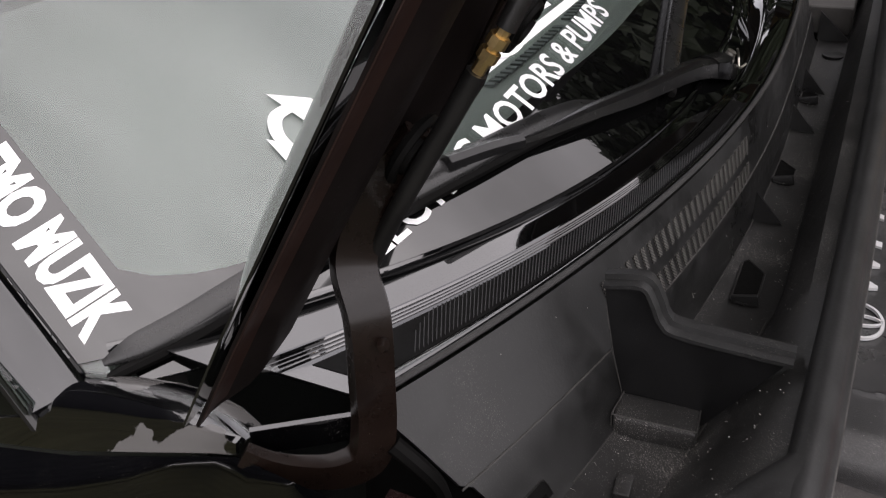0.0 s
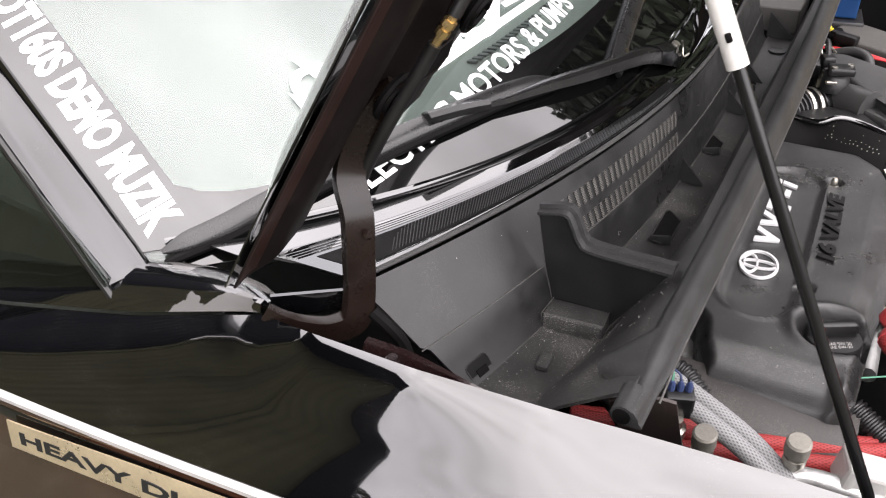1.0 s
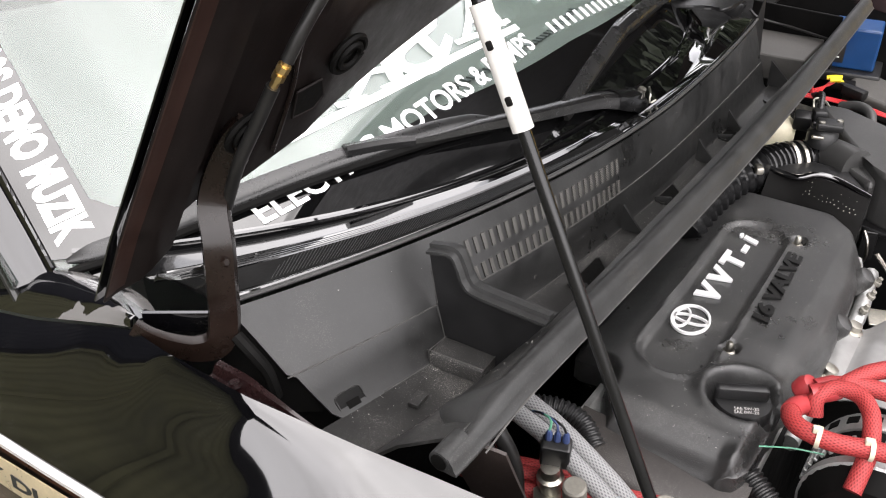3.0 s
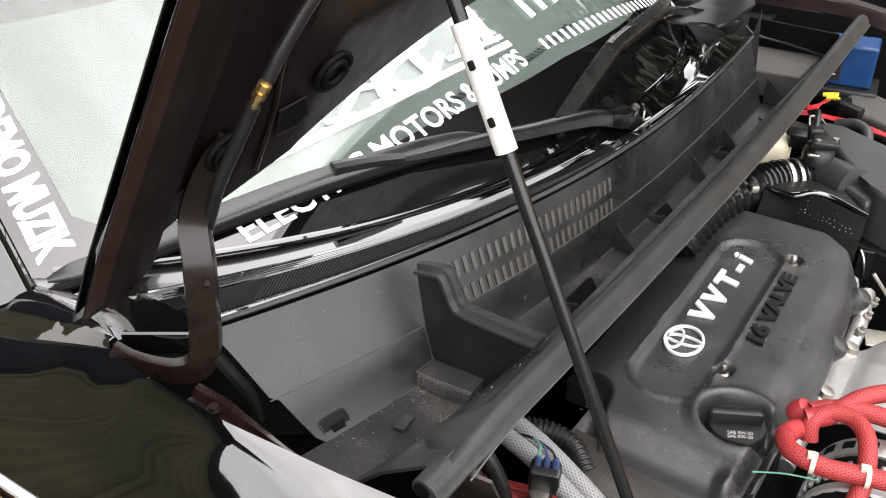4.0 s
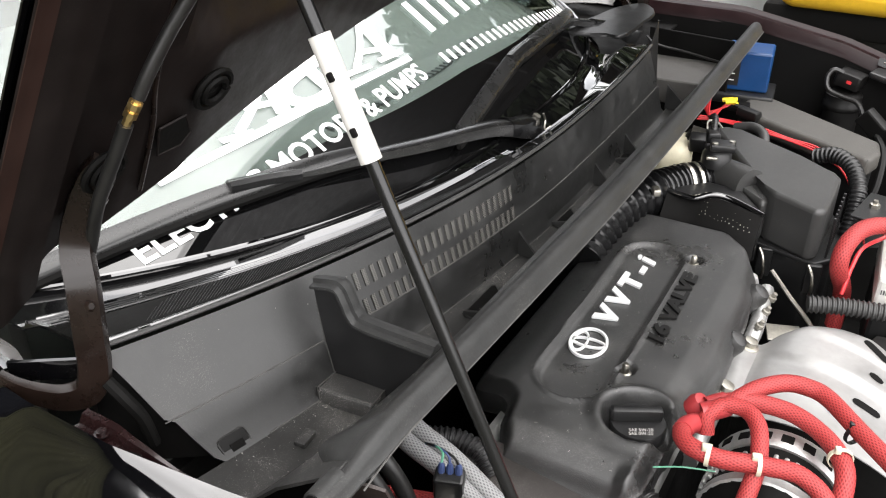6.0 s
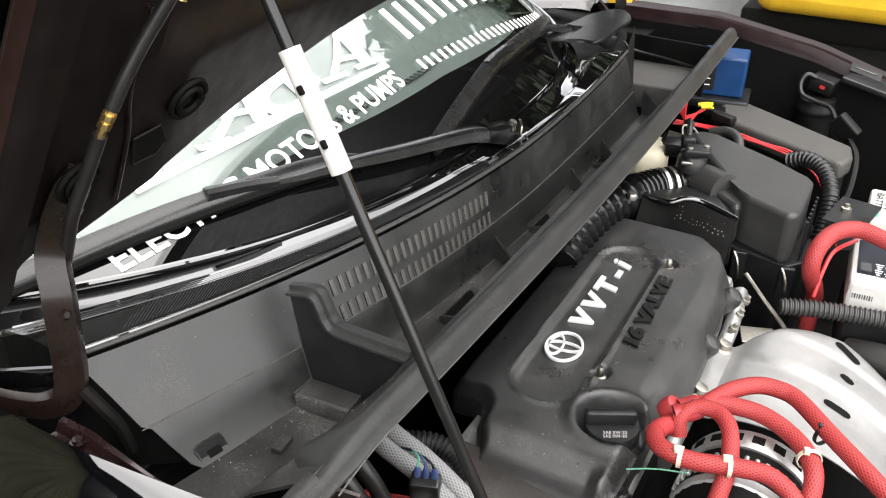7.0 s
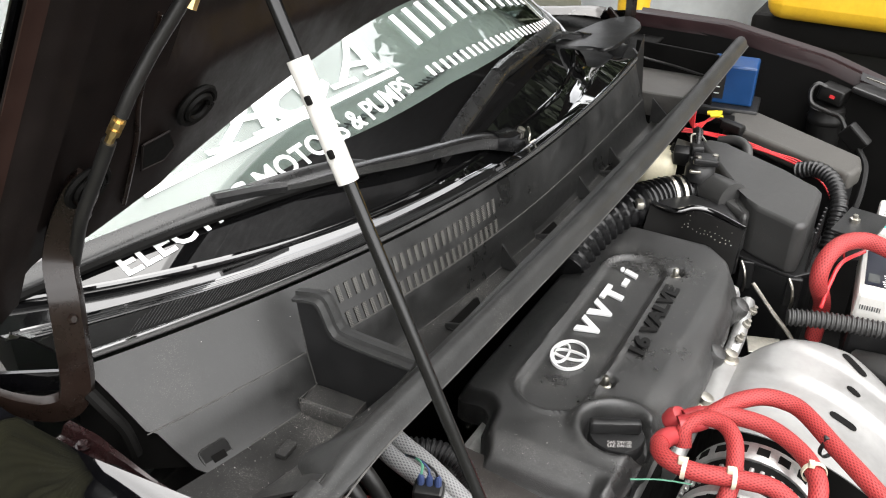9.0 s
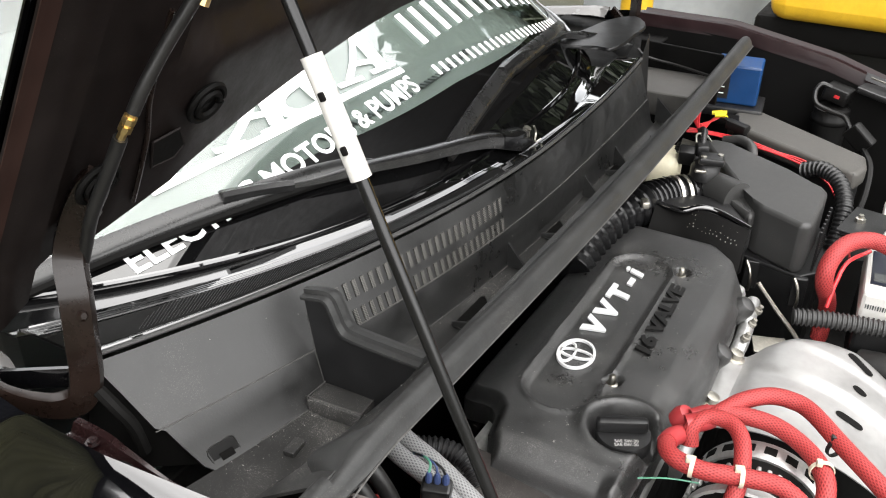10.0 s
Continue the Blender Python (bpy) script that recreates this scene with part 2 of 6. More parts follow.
pn.links.new(peel_noise.outputs["Fac"], peel_sum.inputs[0])
pn.links.new(peel_bias.outputs[0], peel_sum.inputs[1])
peel_edge_bias, peel_strip_bias = pn.nodes.new("ShaderNodeMapRange"), pn.nodes.new("ShaderNodeMapRange")
for node, lo, hi, a, b in ((peel_edge_bias, 0.262, 0.276, 0.04, -0.09), (peel_strip_bias, 0.281, 0.286, 0.0, 0.16)):
    node.inputs["From Min"].default_value, node.inputs["From Max"].default_value = lo, hi
    node.inputs["To Min"].default_value, node.inputs["To Max"].default_value = a, b
    pn.links.new(peel_axis.outputs["Y"], node.inputs["Value"])
peel_more, peel_all = pn.nodes.new("ShaderNodeMath"), pn.nodes.new("ShaderNodeMath")
pn.links.new(peel_edge_bias.outputs[0], peel_more.inputs[0])
pn.links.new(peel_strip_bias.outputs[0], peel_more.inputs[1])
pn.links.new(peel_sum.outputs[0], peel_all.inputs[0])
pn.links.new(peel_more.outputs[0], peel_all.inputs[1])
pn.links.new(peel_all.outputs[0], peel_edge.inputs["Value"])
pn.links.new(peel_edge.outputs[0], peel_mix.inputs["Factor"])
pn.links.new(peel_base, peel_mix.inputs["A"])
peel_mix.inputs["B"].default_value = (0.1, 0.097, 0.095, 1)
pn.links.new(peel_mix.outputs["Result"], pn.nodes["Principled BSDF"].inputs["Base Color"])
coat_off = pn.nodes.new("ShaderNodeMath")
coat_off.operation = "SUBTRACT"
coat_off.inputs[0].default_value = 1.0
pn.links.new(peel_edge.outputs[0], coat_off.inputs[1])
pn.links.new(coat_off.outputs[0], pn.nodes["Principled BSDF"].inputs["Coat Weight"])
TEAL_PRINT = material("teal_print", (0.05, 0.4, 0.34), 0.4, vary=0.1)
SLOT_MESH = material("dark_slot_mesh", (0.02, 0.02, 0.02), 0.6, vary=0.3)
sm = SLOT_MESH.node_tree
check, check_co = sm.nodes.new("ShaderNodeTexChecker"), sm.nodes.new("ShaderNodeTexCoord")
check.inputs["Scale"].default_value = 620.0
check.inputs["Color1"].default_value, check.inputs["Color2"].default_value = (0.005, 0.005, 0.005, 1), (0.11, 0.104, 0.095, 1)
sm.links.new(check_co.outputs["Object"], check.inputs["Vector"])
sm.links.new(check.outputs["Color"], sm.nodes["Principled BSDF"].inputs["Base Color"])


def PILLAR_TEXT(a, b, h):
    z = 1.19 - 0.183 * a
    y = 0.305 + (z - 1.007) * 0.33
    return on_glass(y + 0.031 * b, z + 0.0125 * b, 0.0022)


# ---- building helpers ----
def thing(name, label, category, at=(0, 0, 0), group="", kind=""):
    ob = new(name)
    ob.location = at
    ob.empty_display_size = 0.02
    return tagged(ob, label, category, group, kind)


def part(name, bm, mat, parent=None, label="", sharp=38):
    me = bpy.data.meshes.new(name)
    bmesh.ops.remove_doubles(bm, verts=bm.verts, dist=1e-6)
    bmesh.ops.recalc_face_normals(bm, faces=bm.faces)
    lim = radians(sharp)
    for f in bm.faces:
        f.smooth = True
    for e in bm.edges:
        e.smooth = len(e.link_faces) == 2 and e.calc_face_angle(0) < lim
        if e.smooth and e.calc_face_angle(0) > 0.03:  # broad flat faces keep their own shading beside a bevel
            a, b = (f.calc_area() for f in e.link_faces)
            e.smooth = max(a, b) < 8 * min(a, b)
    bm.to_mesh(me)
    bm.free()
    me.materials.append(mat)
    ob = new(name, me)
    if parent:
        ob.parent = parent
        if not parent.parent and parent.type == "EMPTY":
            ob.matrix_parent_inverse = parent.matrix_basis.inverted()
        else:
            ob.matrix_parent_inverse = Matrix()
    if label:
        ob["label"] = label
    return ob


def sheet(f, us, vs, thick=0.003):
    """A sheet f(u, v) -> point with real thickness behind it."""
    bm = bmesh.new()
    P = [[Vector(f(u, v)) for v in vs] for u in us]
    nu, nv = len(us), len(vs)
    A, B = [], []
    for i in range(nu):
        ra, rb = [], []
        for j in range(nv):
            du = P[min(i + 1, nu - 1)][j] - P[max(i - 1, 0)][j]
            dv = P[i][min(j + 1, nv - 1)] - P[i][max(j - 1, 0)]
            n = du.cross(dv)
            n = n.normalized() if n.length > 1e-12 else Vector((0, 0, 1))
            ra.append(bm.verts.new(P[i][j]))
            rb.append(bm.verts.new(P[i][j] - n * thick))
        A.append(ra)
        B.append(rb)
    for i in range(nu - 1):
        for j in range(nv - 1):
            bm.faces.new((A[i][j], A[i + 1][j], A[i + 1][j + 1], A[i][j + 1]))
            bm.faces.new((B[i][j], B[i][j + 1], B[i + 1][j + 1], B[i + 1][j]))
    for i in range(nu - 1):
        for j in (0, nv - 1):
            bm.faces.new((A[i][j], B[i][j], B[i + 1][j], A[i + 1][j]))
    for j in range(nv - 1):
        for i in (0, nu - 1):
            bm.faces.new((A[i][j], A[i][j + 1], B[i][j + 1], B[i][j]))
    return bm


def steps(a, b, n):
    return [a + (b - a) * i / (n - 1) for i in range(n)]


def interp(x, table):
    xs, ys = zip(*table)
    return float(np.interp(x, xs, ys))


def smooth01(a, b, x):
    t = min(1.0, max(0.0, (x - a) / (b - a)))
    return t * t * (3 - 2 * t)


def curve(points, per=8):
    """Catmull-Rom through the points."""
    p = [Vector(q) for q in points]
    p = [2 * p[0] - p[1]] + p + [2 * p[-1] - p[-2]]
    out = []
    for i in range(1, len(p) - 2):
        for k in range(per):
            t = k / per
            out.append(0.5 * (2 * p[i] + (p[i + 1] - p[i - 1]) * t + (2 * p[i - 1] - 5 * p[i] + 4 * p[i + 1] - p[i + 2]) * t * t
                              + (3 * p[i] - p[i - 1] - 3 * p[i + 1] + p[i + 2]) * t ** 3))
    return out + [p[-2]]


def tube(points, r, seg=10, per=8, bm=None, ribs=None, profile=None, up=(0, 0, 1), uv=False):
    """A round tube along a curve; ribs=(pitch, depth) corrugates it; profile=[(a, b)..] sweeps that section instead."""
    path = curve(points, per) if per > 1 else [Vector(q) for q in points]
    if ribs:
        total = sum((b - a).length for a, b in zip(path, path[1:]))
        n = max(8, int(total / ribs[0] * 4))
        dist = [0.0]
        for a, b in zip(path, path[1:]):
            dist.append(dist[-1] + (b - a).length)
        path = [Vector([float(np.interp(total * i / n, dist, [q[k] for q in path])) for k in range(3)]) for i in range(n + 1)]
    bm = bm or bmesh.new()
    rings = []
    nrm = None
    for i, q in enumerate(path):
        t = (path[min(i + 1, len(path) - 1)] - path[max(i - 1, 0)]).normalized()
        if nrm is None:
            nrm = Vector(up) - t * t.dot(Vector(up))
            if nrm.length < 0.05:
                nrm = Vector((1, 0, 0)) - t * t.x
        else:
            nrm = nrm - t * t.dot(nrm)
        nrm.normalize()
        bi = t.cross(nrm)
        rad = r(i / (len(path) - 1)) if callable(r) else r
        if ribs:
            rad -= ribs[1] * (0, 1, 1, 0)[i % 4]
        if profile:
            rings.append([bm.verts.new(q + bi * (a * rad) + nrm * (b * rad)) for a, b in profile])
        else:
            rings.append([bm.verts.new(q + (bi * math.cos(2 * math.pi * k / seg) + nrm * math.sin(2 * math.pi * k / seg)) * rad) for k in range(seg)])
    m = len(rings[0])
    layer = bm.loops.layers.uv.verify() if uv else None
    run = 0.0
    for i, (a, b) in enumerate(zip(rings, rings[1:])):
        go = run + (path[i + 1] - path[i]).length
        for k in range(m):
            face = bm.faces.new((a[k], a[(k + 1) % m], b[(k + 1) % m], b[k]))
            if uv:
                for loop, at in zip(face.loops, ((run, k), (run, k + 1), (go, k + 1), (go, k))):
                    loop[layer].uv = (at[0], at[1] / m)
        run = go
    bm.faces.new(rings[0][::-1])
    bm.faces.new(rings[-1])
    return bm


def box(size, at=(0, 0, 0), turn=(0, 0, 0), bevel=0.002, bm=None, seg=2):
    part_bm = bmesh.new()
    bmesh.ops.create_cube(part_bm, size=1.0)
    bmesh.ops.scale(part_bm, vec=size, verts=part_bm.verts)
    if bevel:
        bmesh.ops.bevel(part_bm, geom=part_bm.edges[:], offset=min(bevel, min(size) * 0.45), segments=seg, affect="EDGES", profile=0.5)
    bmesh.ops.transform(part_bm, matrix=pose(*at, *turn), verts=part_bm.verts)
    if bm is None:
        return part_bm
    return merge(bm, part_bm)


def merge(bm, other):
    me = bpy.data.meshes.new("scratch")
    other.to_mesh(me)
    other.free()
    bm.from_mesh(me)
    bpy.data.meshes.remove(me)
    return bm


def lathe(profile, at=(0, 0, 0), turn=(0, 0, 0), seg=20, bm=None):
    """Turned body: profile is (radius, height) from bottom to top."""
    b = bmesh.new()
    rings = []
    for r, z in profile:
        rings.append([b.verts.new((r * math.cos(2 * math.pi * k / seg), r * math.sin(2 * math.pi * k / seg), z)) for k in range(seg)])
    for p, q in zip(rings, rings[1:]):
        for k in range(seg):
            b.faces.new((p[k], p[(k + 1) % seg], q[(k + 1) % seg], q[k]))
    b.faces.new(rings[0][::-1])
    b.faces.new(rings[-1])
    bmesh.ops.transform(b, matrix=pose(*at, *turn), verts=b.verts)
    return merge(bm, b) if bm else b


def prism(poly, depth, m=Matrix(), bevel=0.0, bm=None):
    """A flat outline (a, b) pushed out along its normal, then placed by m."""
    b = bmesh.new()
    lo = [b.verts.new((x, y, 0)) for x, y in poly]
    hi = [b.verts.new((x, y, depth)) for x, y in poly]
    n = len(poly)
    b.faces.new(lo[::-1])
    b.faces.new(hi)
    for k in range(n):
        b.faces.new((lo[k], lo[(k + 1) % n], hi[(k + 1) % n], hi[k]))
    if bevel:
        bmesh.ops.bevel(b, geom=b.edges[:], offset=bevel, segments=3, affect="EDGES", profile=0.5)
    bmesh.ops.transform(b, matrix=m, verts=b.verts)
    return merge(bm, b) if bm else b


def lettering(text, fit_to, depth=0.0, bold=0.0, shear=0.0, squeeze=1.0):
    """Built-in font as a bmesh in the unit box: x 0..1 along the line, y 0..1 cap height. fit_to maps (x, y, h) to a place."""
    cu = bpy.data.curves.new("text", "FONT")
    cu.body, cu.offset, cu.shear, cu.resolution_u = text, bold, shear, 3
    ob = bpy.data.objects.new("text", cu)
    scene.collection.objects.link(ob)
    dg = bpy.context.evaluated_depsgraph_get()
    me = bpy.data.meshes.new_from_object(ob.evaluated_get(dg))
    bm = bmesh.new()
    bm.from_mesh(me)
    bpy.data.objects.remove(ob)
    bpy.data.curves.remove(cu)
    bpy.data.meshes.remove(me)
    xs = [v.co.x for v in bm.verts]
    x0, x1 = min(xs), max(xs)
    top = 0.69
    bmesh.ops.triangulate(bm, faces=bm.faces)
    if depth:
        ext = bmesh.ops.extrude_face_region(bm, geom=bm.faces[:])
        for v in ext["geom"]:
            if isinstance(v, bmesh.types.BMVert):
                v.co.z += 1.0
    for v in bm.verts:
        v.co = Vector(fit_to((v.co.x - x0) / (x1 - x0), v.co.y / top, v.co.z * depth))
    return bm


# ---- ground and surroundings ----
def grid_plane(x0, x1, y0, y1, z, n=2):
    return sheet(lambda u, v: (u, v, z), steps(x0, x1, n), steps(y0, y1, n), 0.05)


# dark olive throughout, chosen for its mirror image in the near fender
tagged(part("ground", grid_plane(-300, 300, -300, 300, 0.0), ASPHALT), "dark olive asphalt yard under the car", "ground", kind="structure")

YC = 1.02  # the car's centre line


def glass_x(y, z):
    return -0.115 - 0.275 * (abs(y - YC) / 0.7) ** 2.6 - (z - 1.0) * 1.55


def on_glass(y, z, lift=0.0):
    n = Vector((1.0, 0.0, 1.55)).normalized()
    return Vector((glass_x(y, z), y, z)) + n * lift


# ---- car body ----
car = thing("car", "black car with burgundy inner edges, its hood propped open", "car", (0.3, YC, 0.0))

FENDER_Y = [(-1.6, 0.235), (-0.62, 0.232), (-0.55, 0.235), (-0.39, 0.245), (-0.316, 0.254), (-0.258, 0.264), (-0.2, 0.254), (-0.1, 0.251), (0.0, 0.268), (0.06, 0.283), (0.135, 0.298), (0.25, 0.318), (0.6, 0.37), (0.95, 0.5)]
FENDER_Z = [(-1.6, 0.88), (-0.62, 0.918), (-0.55, 0.933), (-0.39, 0.968), (-0.316, 0.988), (-0.258, 1.002), (-0.2, 1.01), (-0.1, 1.012), (0.0, 1.0), (0.06, 0.99), (0.135, 0.98), (0.25, 0.963), (0.6, 0.90), (0.95, 0.80)]
FAR_Y = [(-1.6, 1.83), (-0.62, 1.82), (-0.2, 1.83), (0.0, 1.85), (0.2, 1.848), (0.31, 1.84), (0.6, 1.78), (0.95, 1.6)]
FAR_Z = [(-1.6, 0.86), (-0.62, 0.915), (-0.3, 1.0), (-0.19, 1.016), (0.0, 1.011), (0.209, 0.976), (0.309, 0.947), (0.6, 0.88), (0.95, 0.78)]
BULGE = [(0.0, 0.0), (0.002, -0.01), (0.01, -0.017), (0.04, -0.025), (0.1, -0.029), (0.2, -0.027), (0.4, -0.015), (0.62, 0.0)]


SHOULDER_Y = [(-1.6, 0.163), (-0.2, 0.163), (0.0, 0.165), (0.2, 0.176), (0.4, 0.198), (0.95, 0.3)]
SHOULDER_Z = [(-1.6, 0.87), (-0.6, 0.893), (-0.43, 0.9), (-0.29, 0.906), (-0.17, 0.919), (0.0, 0.923), (0.08, 0.905), (0.2, 0.865), (0.6, 0.8), (0.95, 0.7)]


def soft(x, table, w=0.1, n=15):
    """A table evened out over a stretch, for the long lines of the body."""
    return sum(interp(x - w + 2 * w * k / (n - 1), table) for k in range(n)) / n


def near_point(x, q):
    """Rounded shoulder from the rim (q 0) to the trim strip (q 1), steep side below."""
    yr, zr = soft(x, FENDER_Y, 0.16), soft(x, FENDER_Z, 0.16)
    ys, zs = soft(x, SHOULDER_Y), soft(x, SHOULDER_Z)
    s = min(q, 1.0)
    rim = 1 - smooth01(0.0, 0.5, s)
    y = yr + (interp(x, FENDER_Y) - yr) * rim + (ys - yr) * (0.68 * s + 0.32 * math.sin(s * math.pi / 2))
    z = zr + (interp(x, FENDER_Z) - zr) * rim + (zs - zr) * (0.68 * s + 0.32 * (1 - math.cos(s * math.pi / 2)))
    if q > 1:
        y -= 0.007 * smooth01(1.0, 1.06, q) + 0.004 * (q - 1)
        z -= (q - 1) * 0.3
    return (x, y, z)


def far_point(x, drop):
    return (x, interp(x, FAR_Y) - interp(drop, BULGE), interp(x, FAR_Z) - 0.012 - drop)


QS = [0.0, 0.02, 0.05, 0.09] + steps(0.13, 1.0, 24) + [1.01, 1.02, 1.04, 1.06, 1.1, 1.3, 1.6, 2.0]
DROPS = [0.0, 0.0005, 0.001, 0.002, 0.004, 0.006, 0.009, 0.012, 0.016, 0.02, 0.03, 0.045, 0.06, 0.08, 0.1, 0.12, 0.15, 0.2, 0.25, 0.3, 0.4, 0.6]
for side in (0, 1):
    skin, rows = (far_point, DROPS) if side else (near_point, QS)
    fender = part("fender", sheet(skin, steps(-0.615, 0.95, 110), rows, 0.004 if side else -0.004), BLACK_PAINT, car,
                  "gloss black fender with fine scratches and dust specks")
    door = part("door", sheet(skin, steps(-1.6, -0.62, 20), rows, 0.004 if side else -0.004), BLACK_PAINT, car)
    # painted inner flange along the top of the fender
    def flange_point(u, v, side=side):
        x = u
        y0, z0 = interp(x, FENDER_Y), interp(x, FENDER_Z)
        if side:
            a, b = [(0.002, -0.006), (0.012, -0.012), (0.03, -0.013), (0.036, -0.006), (0.05, -0.007), (0.062, -0.02), (0.064, -0.03)][int(v)]
            return (x, interp(x, FAR_Y) - a, interp(x, FAR_Z) + b)
        prof = [(0.002, -0.006), (0.008, -0.010), (0.02, -0.011), (0.026, -0.004), (0.034, -0.003), (0.04, -0.012), (0.046, -0.04), (0.05, -0.1), (0.05, -0.38)]
        a, b = prof[int(v)]
        grow = 0.72 - 0.6 * smooth01(-0.13, -0.02, x)
        y = y0 + a * grow
        return (x, y, z0 + b - 0.004)
    part("fender_flange", sheet(flange_point, steps(-0.19 if side else -0.158, 0.6 if side else -0.02, 40), range(7), -0.003 if side else 0.003), FLANGE_PAINT if side else BURGUNDY, car, "dark burgundy inner fender flange")
    def inner_wall(u, v, side=side):
        if side:
            return (u, interp(u, FAR_Y) - 0.06, interp(u, FAR_Z) - 0.025 + (0.325 - interp(u, FAR_Z)) * v)
        y0, z0 = interp(u, FENDER_Y) + 0.025, interp(u, FENDER_Z) - 0.13
        return (u, 2 * YC - y0 if side else y0, z0 + (0.3 - z0) * v)
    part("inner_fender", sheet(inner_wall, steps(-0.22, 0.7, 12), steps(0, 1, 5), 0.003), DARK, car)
    # corner piece between fender, hood and pillar, with peeling paint
    def corner(u, v, side=side):
        y0, z0 = interp(u, FENDER_Y) + 0.002, interp(u, FENDER_Z) + 0.002
        rz = interp(u, [(-0.64, 0.935), (-0.52, 0.958), (-0.43, 0.99), (-0.38, 0.999), (-0.32, 1.008), (-0.28, 1.01), (-0.25, 1.0055)])
        ry = interp(u, [(-0.64, 0.276), (-0.43, 0.284), (-0.34, 0.288), (-0.29, 0.282), (-0.25, 0.268)])
        if v <= 1:
            w = v
            y, z = y0 + (ry - y0) * w, z0 + (rz - z0) * w + 0.006 * math.sin(math.pi * w)
        else:
            w = v - 1
            y, z = ry + 0.022 * w, rz - 0.003 * w - 0.01 * w * w
        return (u, 2 * YC - y if side else y, z)
    part("fender_corner", sheet(corner, steps(-0.615, -0.256, 26), [0, 0.2, 0.4, 0.6, 0.8, 0.95, 1, 1.1, 1.3, 1.6, 2.0], -0.003 if not side else 0.003), PEELED, car,
         "black fender corner with peeling grey clear coat")

# side trim strip, brown lower panel and badge
def side_point(x, z, proud=0.0):
    p = near_point(x, 1 + max(0.0, soft(x, SHOULDER_Z) - z) / 0.3)
    return Vector((x, p[1] - proud, z))


def strip_z(x):
    return soft(x, SHOULDER_Z)


part("side_trim", tube([side_point(x, strip_z(x), 0.002) for x in steps(-1.5, 0.1, 26)], 1.0, per=2,
     profile=[(-0.0042, -0.003), (0.0042, -0.003), (0.004, 0.0015), (0.0, 0.0025), (-0.004, 0.0015)]), CHROME, car, "thin bright side trim strip")
for x0, x1 in ((-1.55, -0.619), (-0.614, 0.1)):
    part("lower_panel", sheet(lambda u, v: side_point(u, strip_z(u) - 0.004 - 0.22 * v, 0.0025), steps(x0, x1, 24), steps(0, 1, 8), -0.002), BROWN_GLOSS, car, "glossy brown painted lower panel")
def badge_at(a, b, proud):
    x = -0.483 + 0.309 * a
    return side_point(x - 0.006 * (1 - b), 0.843 + 0.028 * a + 0.037 * b, proud)
badge = part("badge", sheet(lambda u, v: badge_at(u, v, 0.005), steps(0, 1, 16), steps(0, 1, 4), -0.0015), GOLD, car, "pale gold plate with cut-out black lettering")
part("badge_lettering", lettering("HEAVY DUTY", lambda a, b, h: badge_at(0.05 + 0.9 * a, 0.28 + 0.42 * b, 0.0062 + h), 0.0008, bold=0.03), CHARCOAL, badge)
part("cowl_bracket", sheet(lambda u, v: (-0.256 + 0.062 * u, 0.278 + 0.05 * u, 1.014 - 0.004 * u - 0.02 * v), steps(0, 1, 6), steps(0, 1, 3), 0.004), BLACK_PAINT, car, "black bracket beside the hinge")

# pillars, roof and side glass
for side in (0, 1):
    def pillar(u, v, side=side):
        z = u
        y = 0.29 + (z - 1.0) * 0.29
        x = glass_x(y, z)
        prof = [(0.012, 0.0, 0.004), (0.0, -0.001, 0.005), (-0.01, -0.004, 0.004), (-0.03, -0.018, 0.0), (-0.045, -0.026, -0.004), (-0.047, -0.024, -0.012)]
        dx, dy, dz = prof[int(v)]
        return (x + dx * 0.6, 2 * YC - (y + dy) if side else y + dy, z + dz)
    part("pillar", sheet(pillar, steps(0.985, 1.52, 16), range(6), 0.004 if side else -0.004), BLACK_PAINT, car, "gloss black windshield pillar")
    pts = [(glass_x(0.29 + (z - 1) * 0.29, z) - 0.03, (0.29 + (z - 1) * 0.29 - 0.03), z - 0.008) for z in steps(0.975, 1.5, 8)]
    pts = [(x, 2 * YC - y if side else y, z) for x, y, z in pts]
    part("window_seal", tube(pts, 0.005, 8, per=2), RUBBER, car)
    def side_glass(u, v, side=side):
        x = -0.43 + (-1.5 + 0.43) * u
        ztop = 1.0 + (-0.445 - x) / 1.42 if x > -1.1 else 1.46
        ztop = min(ztop, 1.46)
        zb = interp(x, [(-1.6, 0.9), (-0.62, 0.93), (-0.4, 0.99)])
        z = zb + (max(ztop, zb + 0.004) - zb) * v
        y = 0.262 + (z - 1.0) * 0.29
        return (x, 2 * YC - y if side else y, z)
    pane = part("side_window", sheet(side_glass, steps(0, 1, 20), steps(0, 1, 6), 0.004), PRIVACY, car, "dark tinted side window pane")
    pane.visible_shadow = False

windshield_bm = sheet(lambda v, u: on_glass(0.29 + (v - 1) * 0.29 + (2 * YC - 2 * (0.29 + (v - 1) * 0.29)) * u, v), steps(0.985, 1.5, 24), steps(0, 1, 60), -0.005)
windshield = part("windshield", windshield_bm, GLASS, car, "green-tinted windshield with white vinyl lettering")
windshield.visible_shadow = False
